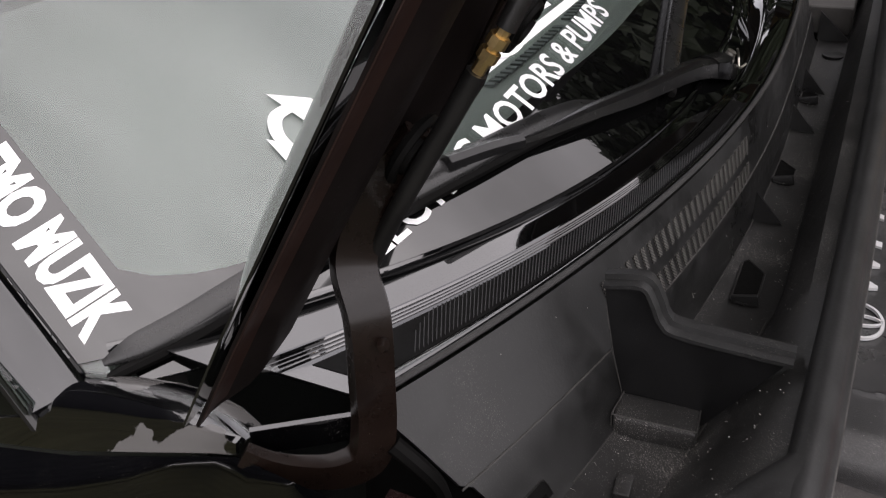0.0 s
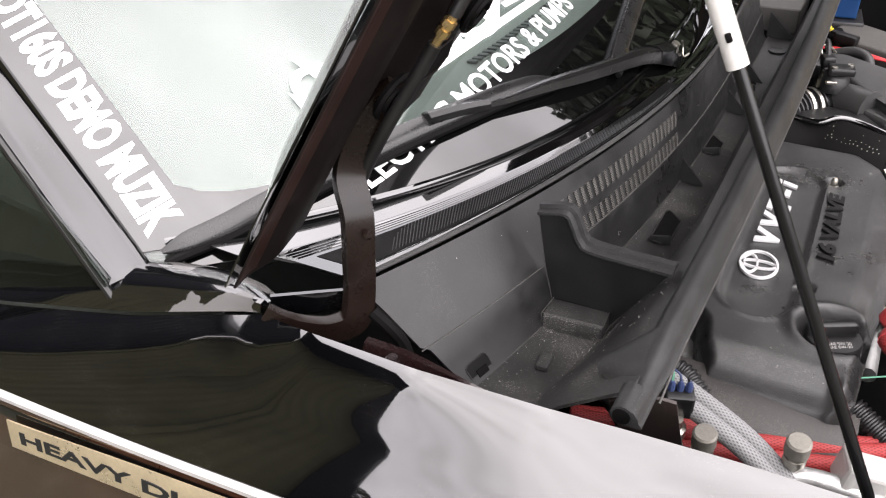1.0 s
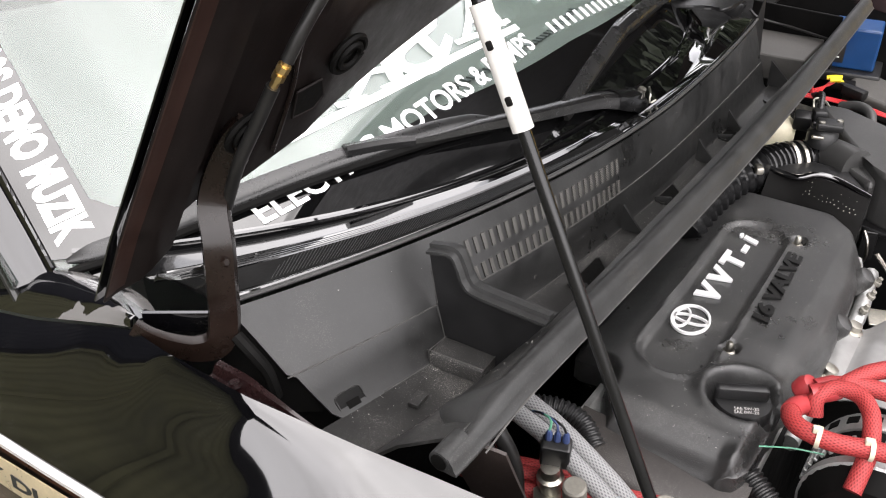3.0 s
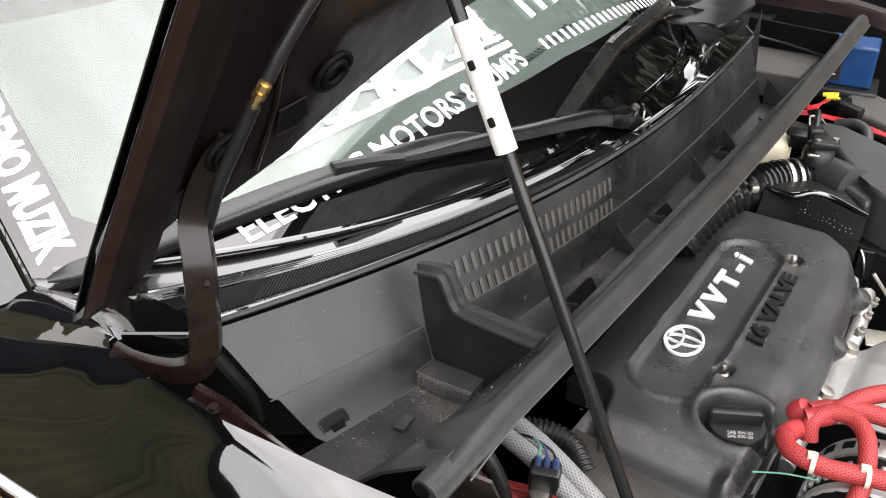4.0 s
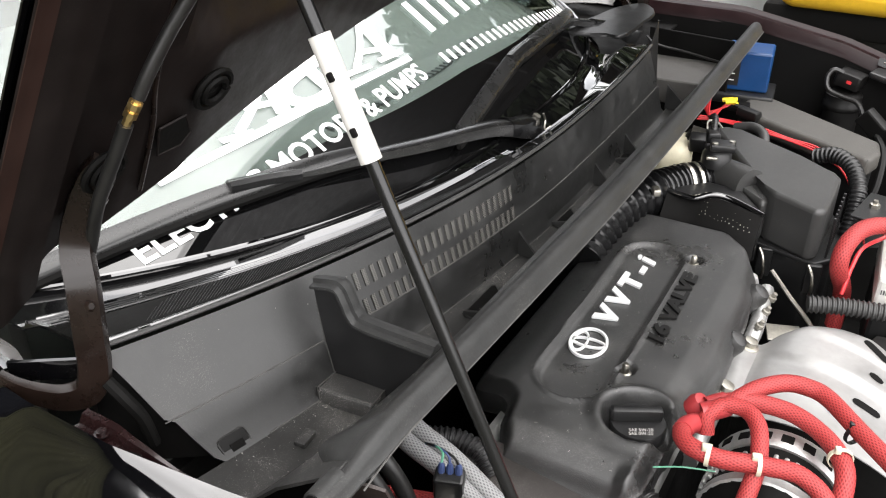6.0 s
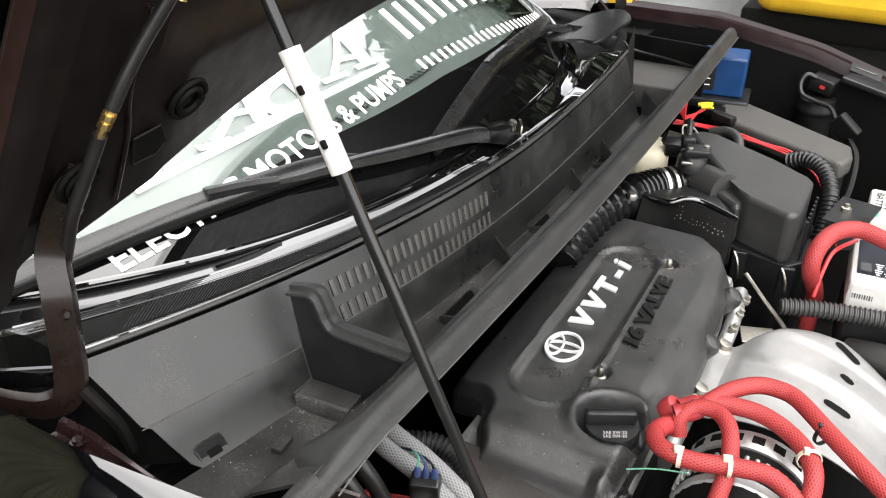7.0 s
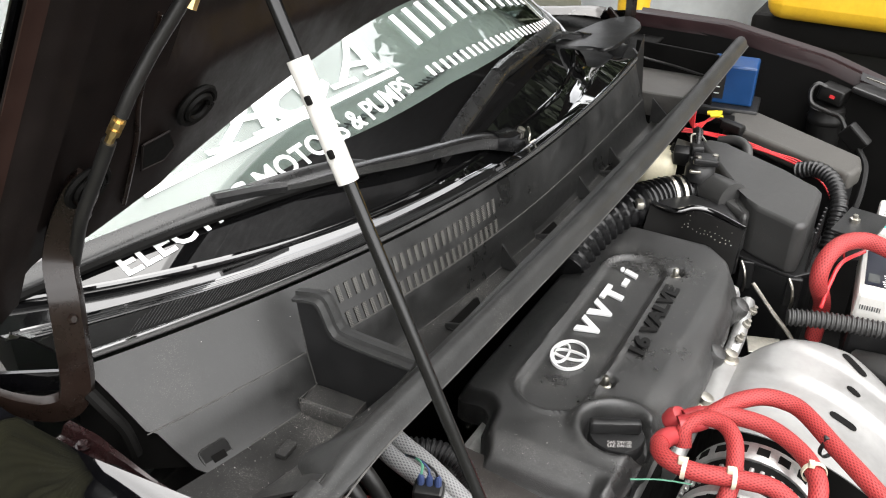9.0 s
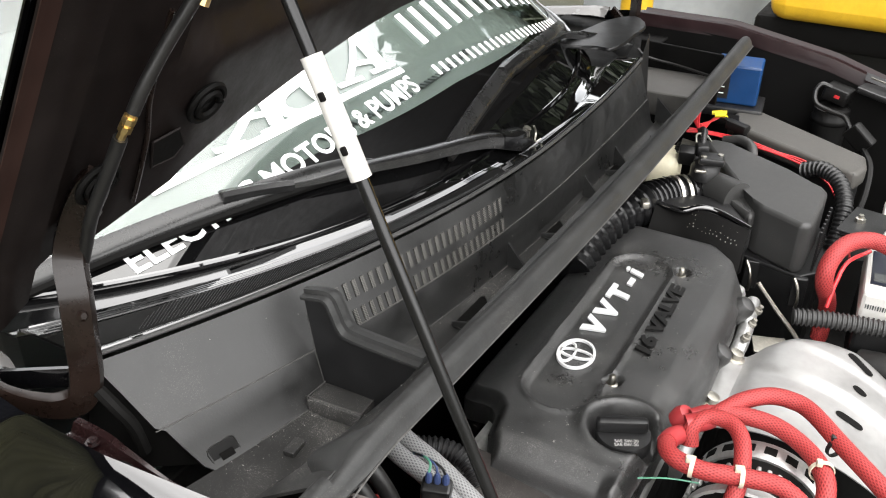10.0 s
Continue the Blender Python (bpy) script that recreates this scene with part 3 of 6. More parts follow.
# black ceramic border along the edge of the glass
def frit_bottom(u, v):
    y = 0.31 + (2 * YC - 0.62) * u
    ztop = interp(YC - abs(y - YC), [(0.3, 1.09), (0.335, 1.06), (0.35, 1.042), (0.37, 1.032), (0.41, 1.03), (0.52, 1.04), (0.62, 1.05), (0.72, 1.061), (YC, 1.066)])
    z = 0.985 + (ztop - 0.985) * v
    return on_glass(y, z, 0.001)
part("frit_border", sheet(frit_bottom, steps(0, 1, 80), steps(0, 1, 4), 0.0006), FRIT, windshield)
for side in (0, 1):
    def frit_side(u, v, side=side):
        z = u
        y = 0.292 + (z - 1) * 0.29 + 0.048 * v
        return on_glass(2 * YC - y if side else y, z, 0.0012)
    part("frit_border", sheet(frit_side, steps(1.0, 1.5, 14), steps(0, 1, 4), 0.0006), FRIT, windshield)
# cabin
part("dashboard", sheet(lambda u, v: (glass_x(u, 1.0) - 0.03 - 0.95 * v, u, interp(v, [(0, 0.965), (0.06, 0.985), (0.35, 1.02), (0.9, 1.06), (1, 1.02)])), steps(0.31, 2 * YC - 0.31, 30), [0, 0.05, 0.1, 0.2, 0.35, 0.5, 0.6, 0.7, 0.85, 0.93, 1], 0.01), DASH, car, "dark dashboard under the windshield")
for y0, y1 in ((0.86, 1.08), (1.12, 1.34)):
    for k in range(16):
        y = y0 + (y1 - y0) * k / 15
        part("defroster_slat", box((0.014, 0.008, 0.003), (glass_x(y, 1.0) - 0.03 - 0.195, y, 1.005), (0, -4, 0), 0.0), SLAT, car)
part("roof", sheet(lambda u, v: (u, v, 1.535 + 0.05 * math.sin(math.pi * (v - 0.35) / 1.34) - 0.25 * smooth01(-2.2, -2.75, u)), steps(-2.75, -0.9, 14), steps(0.35, 2 * YC - 0.35, 10), 0.012), BLACK_PAINT, car, "gloss black roof panel")
part("headliner", sheet(lambda u, v: (u, v, 1.515 + 0.05 * math.sin(math.pi * (v - 0.35) / 1.34)), steps(-2.4, -0.92, 6), steps(0.36, 2 * YC - 0.36, 10), 0.004), DASH, car)
part("tail_panel", sheet(lambda u, v: (-2.78 - 0.06 * math.sin(math.pi * v), u, 0.35 + 0.95 * v), steps(0.25, 2 * YC - 0.25, 8), steps(0, 1, 8), 0.01), BLACK_PAINT, car)
part("bumper", sheet(lambda u, v: (0.97 + 0.06 * math.sin(math.pi * v) - 0.1 * ((u - YC) / 0.75) ** 2, u, 0.28 + 0.42 * v), steps(0.28, 2 * YC - 0.28, 14), steps(0, 1, 8), 0.01), BLACK_PAINT, car)
for side in (0, 1):
    part("rear_quarter", sheet(far_point if side else near_point, steps(-2.78, -1.604, 12), DROPS if side else QS, 0.004 if side else -0.004), BLACK_PAINT, car)
    def rear_side(u, v, side=side):
        z = 0.88 + 0.62 * v
        y = 0.258 + (z - 1.0) * 0.22
        return (u, 2 * YC - y if side else y, z)
    part("rear_pillar", sheet(rear_side, steps(-2.75, -1.52, 6), steps(0, 1, 6), 0.008), BLACK_PAINT, car)
part("cabin_floor", box((2.4, 1.4, 0.05), (-1.4, YC, 0.4), bevel=0.01), DASH, car)
part("cabin_rear", box((0.05, 1.4, 1.1), (-2.5, YC, 0.95), bevel=0.01), DASH, car)
for y in (0.4, 2 * YC - 0.4):
    part("cabin_side", box((2.05, 0.02, 0.52), (-1.47, y, 0.66), bevel=0.004), DASH, car)
# bay walls and floor in near-black, their shade put into the colour
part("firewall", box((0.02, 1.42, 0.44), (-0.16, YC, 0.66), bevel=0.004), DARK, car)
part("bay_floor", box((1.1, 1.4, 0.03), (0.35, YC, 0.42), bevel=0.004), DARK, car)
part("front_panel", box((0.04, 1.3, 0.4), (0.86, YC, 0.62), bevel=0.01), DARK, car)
for x, y in ((0.45, 0.26), (0.45, 2 * YC - 0.26), (-2.1, 0.26), (-2.1, 2 * YC - 0.26)):
    wheel = part("wheel", lathe([(0.2, -0.1), (0.3, -0.1), (0.325, -0.08), (0.325, 0.08), (0.3, 0.1), (0.2, 0.1)], (x, y, 0.325), (90, 0, 0), 32), RUBBER, car, "black tyre")
    part("rim", lathe([(0.05, -0.09), (0.2, -0.09), (0.2, 0.09), (0.05, 0.09)], (x, y, 0.325), (90, 0, 0), 24), ALUMINIUM, wheel)

# hood, raised about sixty degrees
HOOD_Z = [(0.255, 1.035), (0.27, 1.045), (0.29, 1.07), (0.325, 1.105), (0.36, 1.123), (0.42, 1.142), (0.46, 1.155), (0.56, 1.166), (0.67, 1.178), (0.776, 1.191), (0.84, 1.198), (0.91, 1.203), (YC, 1.206)]
UPH, INH = Vector((0.5, 0, 0.866)), Vector((0.866, 0, -0.5))


def hood_point(y, s, h=0.0):
    ym = YC - abs(y - YC)
    z = interp(ym, HOOD_Z)
    crown = 0.068 * max(0.0, 1 - ((y - YC) / 0.576) ** 2)
    base = Vector((-0.162 + (z - 1.23) / 1.732 - 1.155 * crown, y, z))
    taper = 0.058 * max(0.0, s - 0.08) * (1 - min(1.0, max(0.0, ym - 0.252) / 0.4))  # the hood narrows towards its nose
    base.y += taper if y < YC else -taper
    return base + UPH * s + INH * h


def hood_relief(y, z):
    """Height of the inner panel's pressings."""
    ym = YC - abs(y - YC)
    h = 0.004
    h += 0.010 * smooth01(0.262, 0.285, ym) - 0.014 * smooth01(0.303, 0.318, ym)
    h += 0.012 * smooth01(0.355 + 0.2 * (z - 1.2), 0.375 + 0.2 * (z - 1.2), ym)
    hollow = smooth01(1.262, 1.285, z - 0.06 * (0.6 - ym)) * smooth01(0.395, 0.42, ym) * (1 - smooth01(1.9, 1.95, z))
    return h - 0.024 * hollow


def hood_inner(u, v):
    p = hood_point(u, v)
    return hood_point(u, v, hood_relief(u, p.z))


HOOD_YS = [0.252, 0.256, 0.262, 0.268, 0.274, 0.28, 0.286, 0.292, 0.298, 0.304, 0.31, 0.316, 0.324, 0.332, 0.34] + steps(0.35, YC, 44)
HOOD_YS = HOOD_YS + [2 * YC - y for y in HOOD_YS[-2::-1]]
HOOD_SS = [0, 0.004, 0.01, 0.02] + steps(0.03, 0.2, 18) + steps(0.22, 0.95, 20)
hood = part("hood", sheet(lambda u, v: hood_inner(u, v), HOOD_YS, HOOD_SS, -0.002), HOOD_INNER, car, "raised hood showing its dark pressed inner panel")
def hood_skin(u, v):
    e = min(u - 0.25, 2 * YC - 0.25 - u)
    round_off = 0.026 * smooth01(0.0, 0.06, e) * smooth01(0.0, 0.07, v)
    s = v * 0.99 - 0.002
    return hood_point(u, s, -0.0005 - round_off)
part("outer_skin", sheet(hood_skin, [0.248] + HOOD_YS[1:-1] + [2 * YC - 0.248], HOOD_SS, 0.0015), BLACK_PAINT, hood, "gloss black outer skin of the hood")


def side_strip(u, v):
    p = hood_point(u, v)
    return hood_point(u, v, hood_relief(u, p.z) + 0.0022)
part("side_strip", sheet(side_strip, HOOD_YS[0:4], HOOD_SS[2:], -0.0008), STRIPE, hood, "brown painted stripe on the inner hood edge")


def on_hood(y, z, h):
    """A place over the hood's inner side by width and height."""
    return Vector((-0.162 + (z - 1.23) / 1.732, y, z)) + INH * h


def hood_matrix(y, z, h, spin=0):
    m = Matrix((Vector((0, 1, 0)), UPH, Vector((0, 1, 0)).cross(UPH))).transposed().to_4x4()
    return Matrix.Translation(on_hood(y, z, h)) @ m @ pose(0, 0, 0, 0, 0, spin)


for y, z in ((0.448, 1.235), (0.345, 1.196)):
    ring = bmesh.new()
    for r, hh in ((0.019, 0.002), (0.012, 0.004)):
        b = tube([(r * math.cos(a), r * math.sin(a), hh) for a in steps(0, 2 * math.pi * 0.97, 24)], 0.003, 6, per=1)
        merge(ring, b)
    ring = lathe([(0.018, -0.002), (0.018, 0.001), (0.007, 0.001), (0.006, -0.002)], seg=20, bm=ring)
    bmesh.ops.transform(ring, matrix=hood_matrix(y, z, 0.017), verts=ring.verts)
    part("grommet", ring, DARK, hood, "round black plastic grommet")
HOLE = [(-0.0215, 0.0155), (0.0048, 0.019), (0.0184, -0.0046), (0.0106, -0.0162), (-0.014, -0.0162)]
part("access_hole", prism(HOLE, 0.002, hood_matrix(0.419, 1.2, 0.0165), 0.0006), DARK, hood)
b = tube([(x * 1.06, y * 1.06, 0) for x, y in HOLE + HOLE[:1]], 0.0013, 6, per=1)
bmesh.ops.transform(b, matrix=hood_matrix(0.419, 1.2, 0.018), verts=b.verts)
part("hole_rim", b, HOOD_INNER, hood)
part("ridge", tube([on_hood(y, z, 0.0165) for y, z in ((0.372, 1.335), (0.377, 1.266), (0.3885, 1.223), (0.3945, 1.18), (0.3975, 1.15))], 0.0022, 8, per=5), HINGE_PAINT, hood, "pressed ridge catching the light")

# hinge: gooseneck from a pivot behind the fender up to the hood
for side in (0, 1):
    def mir(p, side=side):
        return (p[0], 2 * YC - p[1] if side else p[1], p[2])
    flat = [(-0.5, -0.22), (0.5, -0.22), (0.5, -0.12), (0.42, 0.2), (-0.42, 0.2), (-0.5, -0.12)]
    hinge = part("hinge", tube([mir(p) for p in ((-0.25, 0.262, 1.008), (-0.236, 0.268, 0.999), (-0.222, 0.278, 0.99), (-0.205, 0.29, 0.985), (-0.19, 0.303, 0.99), (-0.185, 0.309, 1.01), (-0.184, 0.312, 1.05), (-0.186, 0.317, 1.09), (-0.198, 0.328, 1.118), (-0.19, 0.336, 1.15), (-0.168, 0.34, 1.185), (-0.158, 0.341, 1.2))],
                 lambda t: 0.016 + 0.012 * smooth01(0.0, 0.45, t) - 0.012 * smooth01(0.88, 1.0, t), per=6, profile=flat, up=(0.55, 0.83 if side else -0.83, 0)), HINGE_PAINT, car, "brown painted gooseneck hood hinge")
    part("bolt", lathe([(0.0048, 0), (0.0048, 0.002), (0.003, 0.004), (0.0, 0.004)], mir((-0.176, 0.312, 1.077)), (0, 70, 0), 6), HINGE_PAINT, hinge)
    part("bolt", lathe([(0.0048, 0), (0.0048, 0.002), (0.003, 0.004), (0.0, 0.004)], mir((-0.166, 0.338, 1.165)), (0, 70, 0), 6), HINGE_PAINT, hinge)

# bolts in the flange
for x in (-0.128,):
    part("bolt", lathe([(0.0065, 0), (0.0065, 0.001), (0.0045, 0.001), (0.0045, 0.0035), (0.0, 0.0035)], (x, interp(x, FENDER_Y) + 0.013, interp(x, FENDER_Z) - 0.012), (0, 0, 0), 8), BURGUNDY, car)

part("flange_hole", lathe([(0.0055, 0), (0.0, 0.0004)], (-0.09, interp(-0.09, FENDER_Y) + 0.011, interp(-0.09, FENDER_Z) - 0.0135), (0, 0, 0), 14), DARK, car)

# ---- cowl ----
def lip_x(y):
    return -0.05 - 0.31 * (y - YC) ** 2 if y < YC else -0.05 - 0.13 * (y - YC) ** 2


def base_x(y):
    return -0.03 - 0.17 * (y - YC) ** 2 if y < YC else -0.03 - 0.02 * (y - YC) ** 2


def wall_point(y, z):
    top, mid, low = (lip_x(y) + 0.003, 1.012), ((lip_x(y) * 0.38 + base_x(y) * 0.62), 0.951), (base_x(y), 0.906)
    x = interp(z, [(low[1], low[0]), (mid[1], mid[0]), (top[1], top[0])])
    return (x, y, z)


def rail_x(y):
    return 0.053 + 0.011 * math.sin(math.pi * (y - 0.3) / 1.4)


def floor_edge(y):
    return min(base_x(y) + 0.06, 0.012)


tray = thing("cowl_tray", "long dusty black plastic cowl tray behind the engine", "cowl tray", (0.0, YC, 0.9))
def tray_point(u, v):
    u = u + 0.035 * (v / 6) * smooth01(0.45, 0.325, u)
    xb, xf = base_x(u), floor_edge(u)
    prof = [wall_point(u, 1.012), wall_point(u, 0.985), wall_point(u, 0.953), (wall_point(u, 0.949)[0] + 0.002, u, 0.949), wall_point(u, 0.93), (xb - 0.002, u, 0.911), (xb + 0.004, u, 0.905)]
    return prof[v]
part("back_wall", sheet(tray_point, steps(0.325, 1.425, 60), range(7), -0.003), TRAY_PLASTIC, tray, "grey-black back wall of the tray")
def floor_point(u, v):
    xb, xf = base_x(u), floor_edge(u)
    prof = [(xb + 0.003, u, 0.905), (xb + 0.02, u, 0.903), (xf - 0.004, u, 0.904), (xf + 0.002, u, 0.907), (xf + (0.036 - xf) * 0.5, u, 0.95), (0.036, u, 0.982), (rail_x(u) - 0.004, u, 0.99)]
    return prof[v]
part("floor", sheet(floor_point, steps(0.325, 1.66, 70), range(7), -0.003), TRAY_FLOOR, tray, "dusty tray floor and front slope")
# rounded front rail with a fine edge seal
RAIL_PROFILE = [(-0.018, -0.012), (-0.015, 0.002), (-0.008, 0.009), (0.0, 0.0115), (0.008, 0.009), (0.015, 0.0), (0.018, -0.009), (0.022, -0.012), (0.0225, -0.016), (0.015, -0.018), (-0.012, -0.018)]
part("front_rail", tube([(rail_x(y), y, 0.994 - 0.012 * (1 - smooth01(0.33, 0.4, y)) + 0.012 * smooth01(0.8, 1.7, y)) for y in steps(0.305, 1.7, 40)], lambda t: 0.7 - 0.16 * (1 - smooth01(0.025, 0.05, t)), per=3, profile=RAIL_PROFILE), RAIL, tray, "rounded rubber-edged rail along the tray front")
def flare(u, v):
    wide = 0.034 * smooth01(0.335, 0.358, u) * (1 - smooth01(0.36, 0.43, u))
    x = rail_x(u) - 0.002 - (0.006 + wide) * v
    z = 1.0005 - 0.012 * (1 - smooth01(0.33, 0.4, u)) - 0.018 * v ** 1.6
    return (x, u, z)
part("rail_flare", sheet(flare, steps(0.335, 0.44, 24), steps(0, 1, 10), 0.002), RAIL, tray)
part("rail_edge", tube([(rail_x(y) + 0.0155, y, 0.984 - 0.012 * (1 - smooth01(0.33, 0.4, y)) + 0.012 * smooth01(0.8, 1.7, y)) for y in steps(0.34, 1.7, 40)], 0.0009, 6, per=2), PALE_EDGE, tray, "thin pale line along the rail edge")
part("rail_end", tube([(0.049, 0.3045, 0.981), (0.049, 0.335, 0.982)], 0.0095, 14, per=1), RAIL, tray)
part("rail_bore", tube([(0.049, 0.3035, 0.981), (0.049, 0.31, 0.981)], 0.0072, 14, per=1), DARK, tray)
def end_panel(u, v):
    z = 1.006 - 0.1 * v
    a = Vector(wall_point(0.329 + 0.035 * v, max(z, 0.907))) + Vector((-0.003, 0.0, 0))
    b = Vector((-0.2, 0.318 - 0.012 * v, z - 0.006))
    return a.lerp(b, u)
# panel and seal in near-black: the shade of this corner is in the colour
part("end_panel", sheet(end_panel, steps(0, 1, 8), steps(0, 1, 10), 0.002), DARK, tray, "rubber end panel with its shade put into a near-black colour")
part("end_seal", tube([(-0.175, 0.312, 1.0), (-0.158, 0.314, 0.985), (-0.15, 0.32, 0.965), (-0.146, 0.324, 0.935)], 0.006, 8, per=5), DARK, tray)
# divider with its moulded flange
DIV = [(-0.1, 1.02), (-0.072, 1.025), (-0.062, 1.012), (-0.055, 0.997), (-0.04, 0.99), (0.036, 0.988)]
poly = [(-0.098, 1.0), (-0.09, 0.955), (-0.078, 0.906), (-0.018, 0.906), (0.034, 0.985), (-0.04, 0.985), (-0.058, 0.993), (-0.066, 1.009), (-0.075, 1.018), (-0.1, 1.014)]
MXZ = Matrix(((1, 0, 0, 0), (0, 0, 1, 0.503), (0, 1, 0, 0), (0, 0, 0, 1)))
divider = part("divider", prism(poly, 0.004, MXZ), BLACK_PLASTIC, tray, "black divider wall with a moulded flange")
part("flange", tube([(x, 0.508, z) for x, z in DIV], 1.0, per=6, profile=[(-0.012, -0.003), (0.012, -0.003), (0.012, 0.0), (0.005, 0.001), (0.004, 0.005), (-0.003, 0.005), (-0.004, 0.001), (-0.012, 0.0)], up=(0, 0, 1)), RAIL, divider)
part("step", box((0.062, 0.032, 0.022), (-0.05, 0.489, 0.909), (0, 0, 4), 0.003), TRAY_FLOOR, tray)
# thin pale tubes painting edge highlights, with some dust, onto the tray
def worn(points, r=0.0006, parent=tray):
    part("edge_highlight", tube(points, r, 5, per=1), PALE_EDGE, parent)
worn([(-0.081, 0.474, 0.9205), (-0.0185, 0.4785, 0.9205), (-0.0205, 0.503, 0.9205)])
worn([(-0.0815, 0.4742, 0.9195), (-0.0795, 0.5025, 0.9205)])
worn([(-0.0808, 0.4735, 0.906), (-0.0812, 0.4738, 0.919)])
worn([(floor_edge(y) - 0.001, y, 0.9065) for y in steps(0.42, 0.66, 12)], 0.0005)
worn([(-0.0785, 0.5025, 0.9075), (-0.0905, 0.5025, 0.955), (-0.0985, 0.5025, 0.999)], 0.0005)
part("floor_clip", box((0.012, 0.022, 0.006), (-0.056, 0.42, 0.9065), (0, 0, 6), 0.0015), TRAY_FLOOR, tray)
# dark sheets on the wall paint the shaded depth of pocket and hole
part("drain_pocket", sheet(lambda u, v: Vector(wall_point(u, v)) + Vector((0.0012, 0, 0.0005)), steps(0.364, 0.391, 5), steps(0.9065, 0.9205, 4), 0.0005), DULL_BLACK, tray)
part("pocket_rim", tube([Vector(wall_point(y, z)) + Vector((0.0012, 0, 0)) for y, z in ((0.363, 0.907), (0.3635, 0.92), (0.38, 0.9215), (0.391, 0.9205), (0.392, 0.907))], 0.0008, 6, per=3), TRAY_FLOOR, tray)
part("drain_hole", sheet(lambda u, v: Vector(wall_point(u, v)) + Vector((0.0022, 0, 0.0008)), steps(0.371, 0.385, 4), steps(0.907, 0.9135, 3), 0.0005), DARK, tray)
part("wall_crease", tube([Vector(wall_point(y, 0.951)) + Vector((0.0012, 0, 0)) for y in steps(0.335, 1.42, 40)], 0.0008, 6, per=1), PALE_EDGE, tray)
part("base_crease", tube([(base_x(y) + 0.0035, y, 0.9062) for y in steps(0.41, 1.5, 34)], 0.0006, 6, per=1), PALE_EDGE, tray)
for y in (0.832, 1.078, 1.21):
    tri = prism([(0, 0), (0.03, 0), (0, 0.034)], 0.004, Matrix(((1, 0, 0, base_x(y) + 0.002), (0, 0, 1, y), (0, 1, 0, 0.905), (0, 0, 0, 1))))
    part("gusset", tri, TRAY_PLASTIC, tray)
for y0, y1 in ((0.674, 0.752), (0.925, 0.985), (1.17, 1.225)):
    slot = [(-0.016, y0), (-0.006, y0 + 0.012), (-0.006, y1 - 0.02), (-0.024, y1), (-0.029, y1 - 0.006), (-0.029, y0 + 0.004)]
    # thin near-black plate on the floor, painted as the slot's shaded depth
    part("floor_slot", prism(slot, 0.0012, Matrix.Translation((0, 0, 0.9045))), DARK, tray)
    rim = tube([(x, y, 0.906) for x, y in slot + slot[:1]], 0.0011, 6, per=1)
    part("slot_rim", rim, TRAY_FLOOR, tray)
    part("slot_rib", box((0.024, 0.004, 0.012), (-0.016, y0 + 0.004, 0.908), (0, -14, 0), 0.0015), TRAY_PLASTIC, tray)
part("end_flap", sheet(lambda u, v: Vector((-0.0695, 1.424, 1.016 - 0.11 * v)).lerp(Vector((-0.071 + 0.014 * v, 1.462, 1.055 - 0.16 * v)), u), steps(0, 1, 5), steps(0, 1, 6), 0.0012), RUBBER, tray, "thin rubber flap at the end of the tray wall")
part("flap_edge", tube([(-0.071, 1.462, 1.056), (-0.066, 1.462, 1.0), (-0.057, 1.462, 0.9)], 0.0009, 6, per=3), PALE_EDGE, tray)
part("far_end_wall", box((0.17, 0.006, 0.1), (-0.05, 1.625, 0.945), (0, 0, -6), 0.002), DARK, tray)
part("far_step", prism([(-0.118, 1.47), (0.012, 1.478), (0.012, 1.62), (-0.14, 1.615)], 0.045, Matrix.Translation((0, 0, 0.903)), 0.003), SHELF, tray)
part("far_baffle", prism([(0, 0), (0.05, 0), (0, 0.045)], 0.004, Matrix(((1, 0, 0, base_x(1.44)), (0, 0, 1, 1.44), (0, 1, 0, 0.905), (0, 0, 0, 1)))), TRAY_PLASTIC, tray)
part("end_wire", tube([(-0.13, 1.6, 0.985), (-0.11, 1.605, 0.97), (-0.05, 1.61, 0.962), (0.02, 1.6, 0.955)], 0.0025, 8, per=4), RUBBER, tray)
# ventilation slots with mesh behind
slot_me = None
n = 27
for row, zc in ((0, 0.9865), (1, 0.9585)):
    for k in range(n):
        y = 0.535 + (0.838 - 0.535) * k / (n - 1)
        if row and y < 0.56:
            continue
        x, _, z = wall_point(y, zc)
        x2 = wall_point(y, zc - 0.01)[0]
        dxdy = -0.3 * (y - YC)
        if slot_me is None:
            ob = part("vent_slot", box((0.0016, 0.0056, 0.0185), bevel=0.0), SLOT_MESH, tray)
            slot_me = ob.data
        else:
            ob = new("vent_slot", slot_me)
            ob.parent = tray
            ob.matrix_parent_inverse = tray.matrix_basis.inverted()
        ob.matrix_basis = pose(x + 0.0006, y, zc, 0, -math.degrees(math.atan2(x2 - x, 0.01)), -math.degrees(math.atan(dxdy)))

COWL = [(0.0, 1.017), (0.02, 1.0205), (0.045, 1.02), (0.07, 1.0178), (0.34, 1.0176)]
COWL += [(0.372, 1.0172), (0.42, 1.0164), (0.472, 1.0156)]
COWL += [(0.495, 1.0142), (0.512, 1.008), (0.528, 1.0045), (0.55, 1.0035), (0.6, 1.0038), (0.7, 1.0047), (0.81, 1.0056), (0.87, 1.0062), (0.93, 1.0066), (0.97, 1.006), (1.0, 1.004)]
